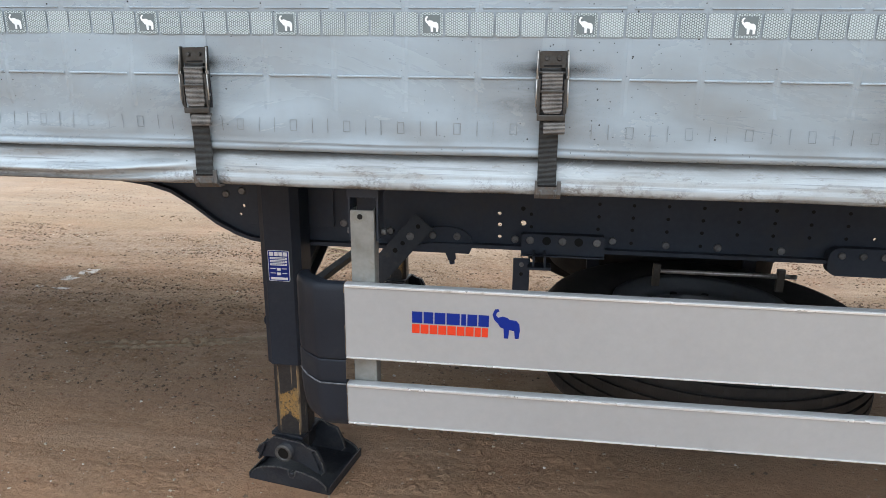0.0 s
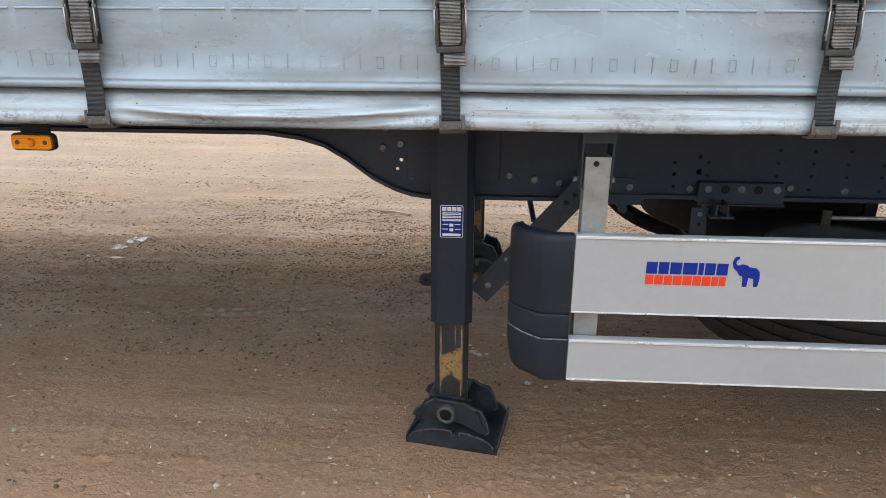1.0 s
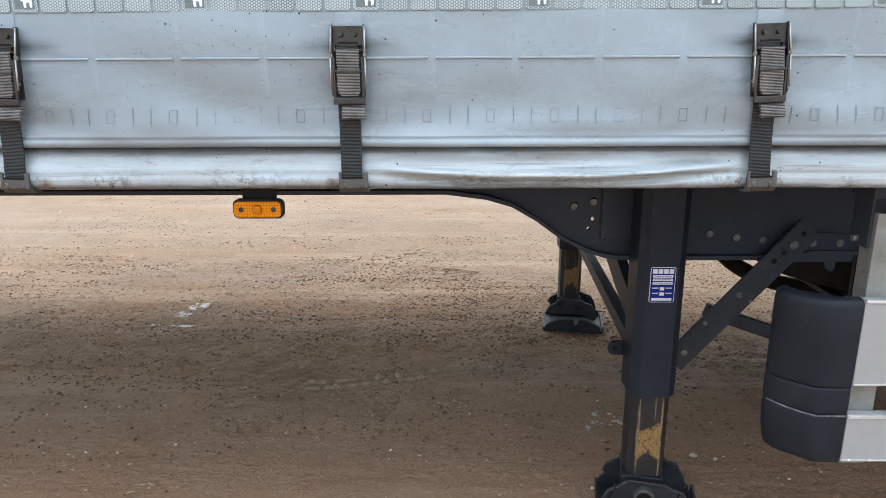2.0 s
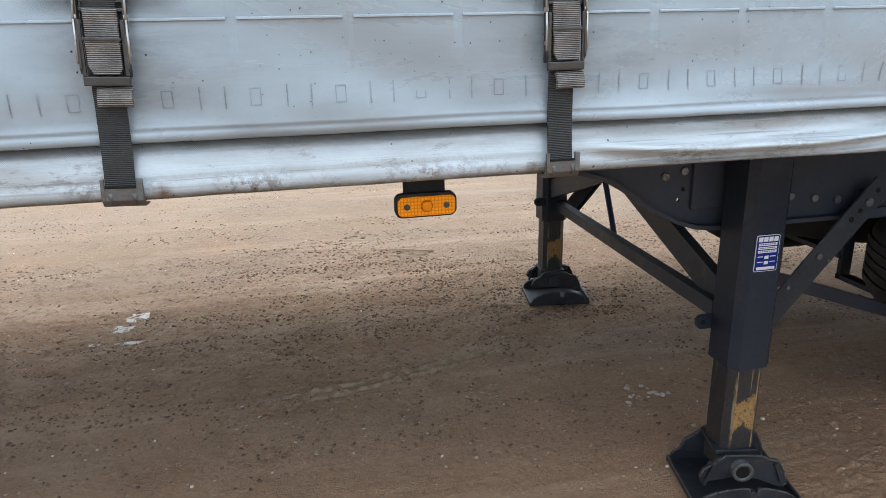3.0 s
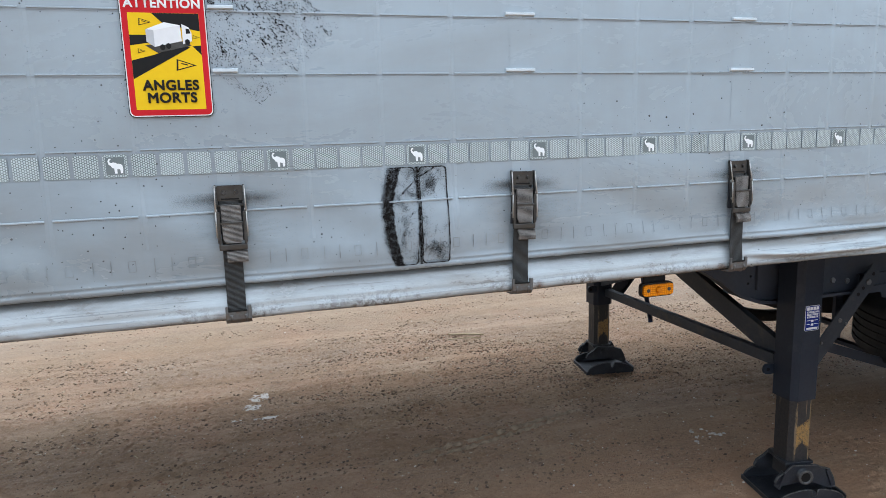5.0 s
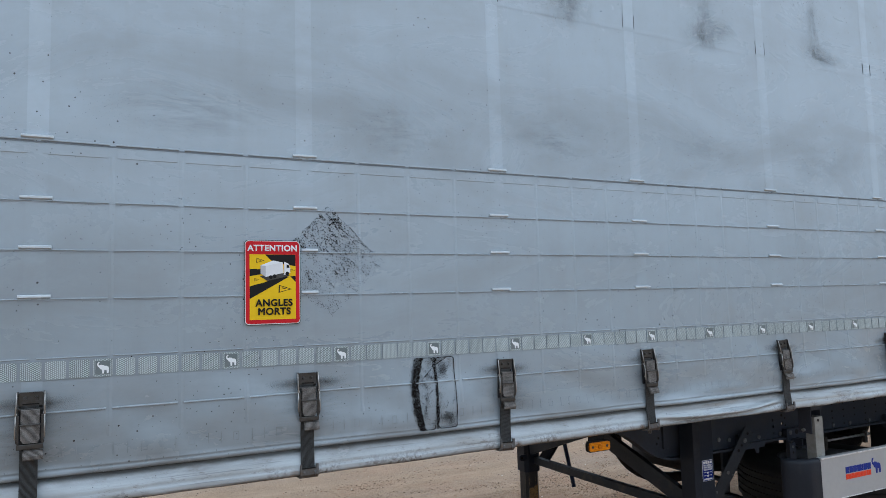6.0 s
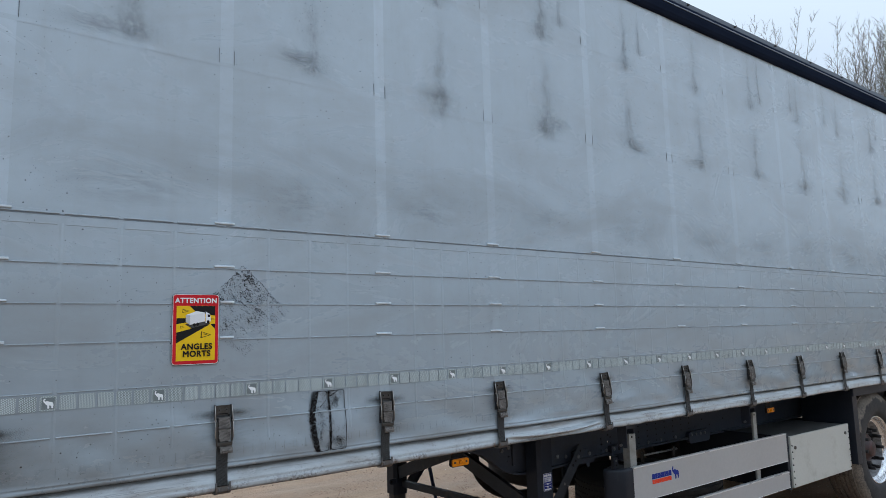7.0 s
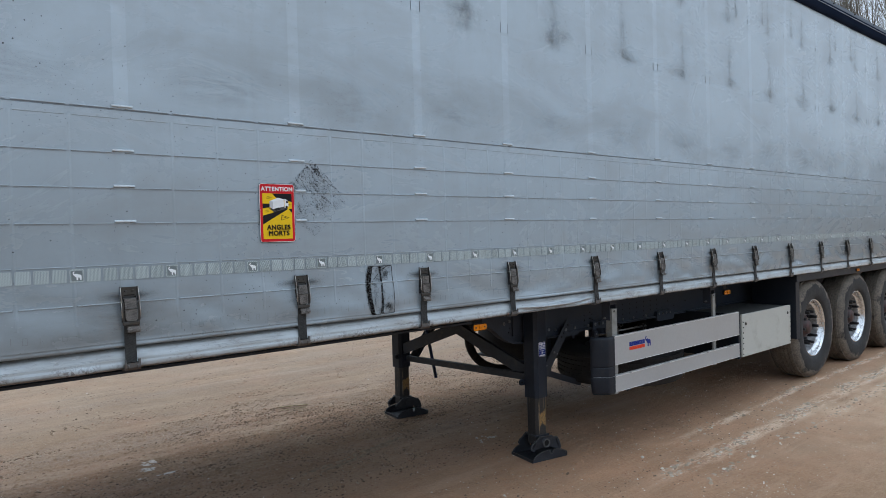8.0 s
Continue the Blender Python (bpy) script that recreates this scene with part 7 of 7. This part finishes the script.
def triangle(u, v, s, level):
    pts = [S(u - 0.09 * s, v - 0.038 * s), S(u + 0.12 * s, v), S(u - 0.08 * s, v + 0.045 * s)]
    flat("warning_triangle", pts, level, M["black"], sticker)
    c = [sum(p[i] for p in pts) / 3 for i in (0, 1)]
    flat("warning_triangle", [(c[0] + (p[0] - c[0]) * 0.74, c[1] + (p[1] - c[1]) * 0.74) for p in pts], level + 1, M["yellow"], sticker)
    flat("warning_triangle", [(c[0] - 0.004 * s, c[1] + 0.002 * s), (c[0] - 0.003 * s, c[1] + 0.004 * s), (c[0] + 0.008 * s, c[1] + 0.001 * s), (c[0] + 0.008 * s, c[1] - 0.001 * s)], level + 2, M["black"], sticker)


triangle(0.27, 0.757, 0.7, 5)
triangle(0.21, 0.53, 0.45, 5)
triangle(0.70, 0.416, 1.15, 5)
triangle(0.855, 0.64, 0.4, 5)
for text, u, v, size, mat in (("ATTENTION", 0.5, 0.902, 0.0252, "white"), ("ANGLES", 0.52, 0.253, 0.0288, "black"), ("MORTS", 0.52, 0.152, 0.0288, "black")):
    x, z = S(u, v)
    me = lettering(text, size, M[mat])
    part("sticker_text", me, None, sticker, "printed word", pose(x, sy - 0.0030 if mat == "black" else sy - 0.0012, z, 90))


# ---- trees beyond the trailer ----
def tree_meshes(seed, tall):
    """A slender tree: steep leaders over a short trunk, with fine short twigs, almost leafless."""
    rnd = random.Random(seed)
    bv, bf, lv, lf = [], [], [], []
    up = Vector((0, 0, 1))

    def stem(p, d, length, r0, r1, steps, n, bend, wobble):
        """A tapering limb; gives the points along it."""
        path, last = [], None
        for s in range(steps + 1):
            u = d.orthogonal().normalized()
            w = d.cross(u)
            rr = r0 + (r1 - r0) * s / steps
            k = len(bv)
            for i in range(n):
                a = 2 * math.pi * i / n
                bv.append(p + rr * (math.cos(a) * u + math.sin(a) * w))
            if last is not None:
                for i in range(n):
                    bf.append((last + i, last + (i + 1) % n, k + (i + 1) % n, k + i))
            last = k
            path.append((p.copy(), d.copy()))
            p = p + d * (length / steps)
            d = (d + up * bend + Vector((rnd.gauss(0, wobble), rnd.gauss(0, wobble), 0))).normalized()
        return path

    def tilt(d, lean):
        a = rnd.uniform(0, 6.283)
        u = d.orthogonal().normalized()
        return (d + (u * math.cos(a) + d.cross(u) * math.sin(a)) * lean).normalized()

    def bud(q):
        a = Vector((rnd.uniform(-1, 1), rnd.uniform(-1, 1), rnd.uniform(-1, 1))) * 0.028
        b = Vector((rnd.uniform(-1, 1), rnd.uniform(-1, 1), rnd.uniform(-1, 1))) * 0.028
        k = len(lv)
        lv.extend((q, q + a, q + b))
        lf.append((k, k + 1, k + 2))

    trunk = stem(Vector((0, 0, -0.3)), tilt(up, 0.03), tall * 0.62, 0.15, 0.07, 8, 7, 0.02, 0.03)
    for i in range(7):
        p, d = trunk[rnd.choice((3, 4, 5, 6, 7, 8))]
        top = tall * rnd.uniform(0.9, 1.0)
        leader = stem(p, tilt(d, rnd.uniform(0.06, 0.3)), top - p.z, 0.04, 0.007, 14, 4, 0.06, 0.035)
        for k, (q, e) in enumerate(leader[2:]):
            for _ in range(3):
                at = q + e * rnd.uniform(0, 0.4)
                long = (0.5 + 1.1 * (1 - k / 12)) * rnd.uniform(0.6, 1.15)
                twig = stem(at, tilt(e, rnd.uniform(0.5, 0.85)), long, 0.009, 0.004, 4, 3, 0.14, 0.06)
                for r, f in twig[1:]:
                    for _ in range(rnd.choice((1, 1, 2))):
                        stem(r, tilt(f, 0.6), long * rnd.uniform(0.25, 0.42), 0.0055, 0.003, 2, 3, 0.1, 0.05)
                    if rnd.random() < 0.55:
                        bud(r)
    wood, leaf = bpy.data.meshes.new("branches"), bpy.data.meshes.new("crown")
    wood.from_pydata(bv, [], bf)
    leaf.from_pydata(lv, [], lf)
    wood.materials.append(M["bark"])
    leaf.materials.append(M["bud"])
    return wood, leaf


kinds = [tree_meshes(s, t) for s, t in ((21, 15.5), (22, 16.5), (23, 15.0))]
rnd = random.Random(8)
for i in range(26):
    a = radians(60.5 + i * 1.1 + rnd.uniform(-0.5, 0.5))
    far_off = rnd.uniform(37, 41)
    x, y = -4.0 + far_off * math.sin(a), -0.9 + far_off * math.cos(a)
    tree = thing("tree", (x, y, rise(x, y)), "tall bare tree with fine upright twigs and few buds", "tree", "row of bare trees beyond the yard")
    tree.rotation_euler = (0, 0, rnd.uniform(0, 6.28))
    s = rnd.uniform(0.96, 1.02)
    tree.scale = (s, s, s)
    wood, leaf = kinds[i % 3]
    for name, me in (("trunk", wood), ("crown", leaf)):
        ob = new(name, me)
        ob.parent = tree


# ---- an unseen belt of stems added all round, far off, to darken horizon and reflections ----
rnd = random.Random(31)
wv, wf = [], []
for i in range(2600):
    a, far_off = rnd.uniform(0, 6.2832), rnd.uniform(62, 80)
    x, y = far_off * math.sin(a), far_off * math.cos(a)
    tall = (8.5 + 2.5 * noise.noise(Vector((a * 4, 0, 0)))) * rnd.uniform(0.75, 1.1)
    r = rnd.uniform(0.1, 0.45)
    k = len(wv)
    lean = rnd.uniform(-0.4, 0.4)
    for z, s in ((-0.3, 0.7), (tall * 0.45, 1.0), (tall, 0.08)):
        for j in range(3):
            b = 2.094 * j + a
            wv.append((x + lean * z / tall + s * r * math.cos(b), y + s * r * math.sin(b), z))
    for s in (0, 3):
        wf += [(k + s + j, k + s + (j + 1) % 3, k + s + 3 + (j + 1) % 3, k + s + 3 + j) for j in range(3)]
woods = bpy.data.meshes.new("far_woods")
woods.from_pydata(wv, [], wf)
woods.materials.append(M["bark"])
tagged(new("far_woods", woods), "unseen belt of bare brown stems added round the yard to dim the horizon", "woods", kind="stuff")
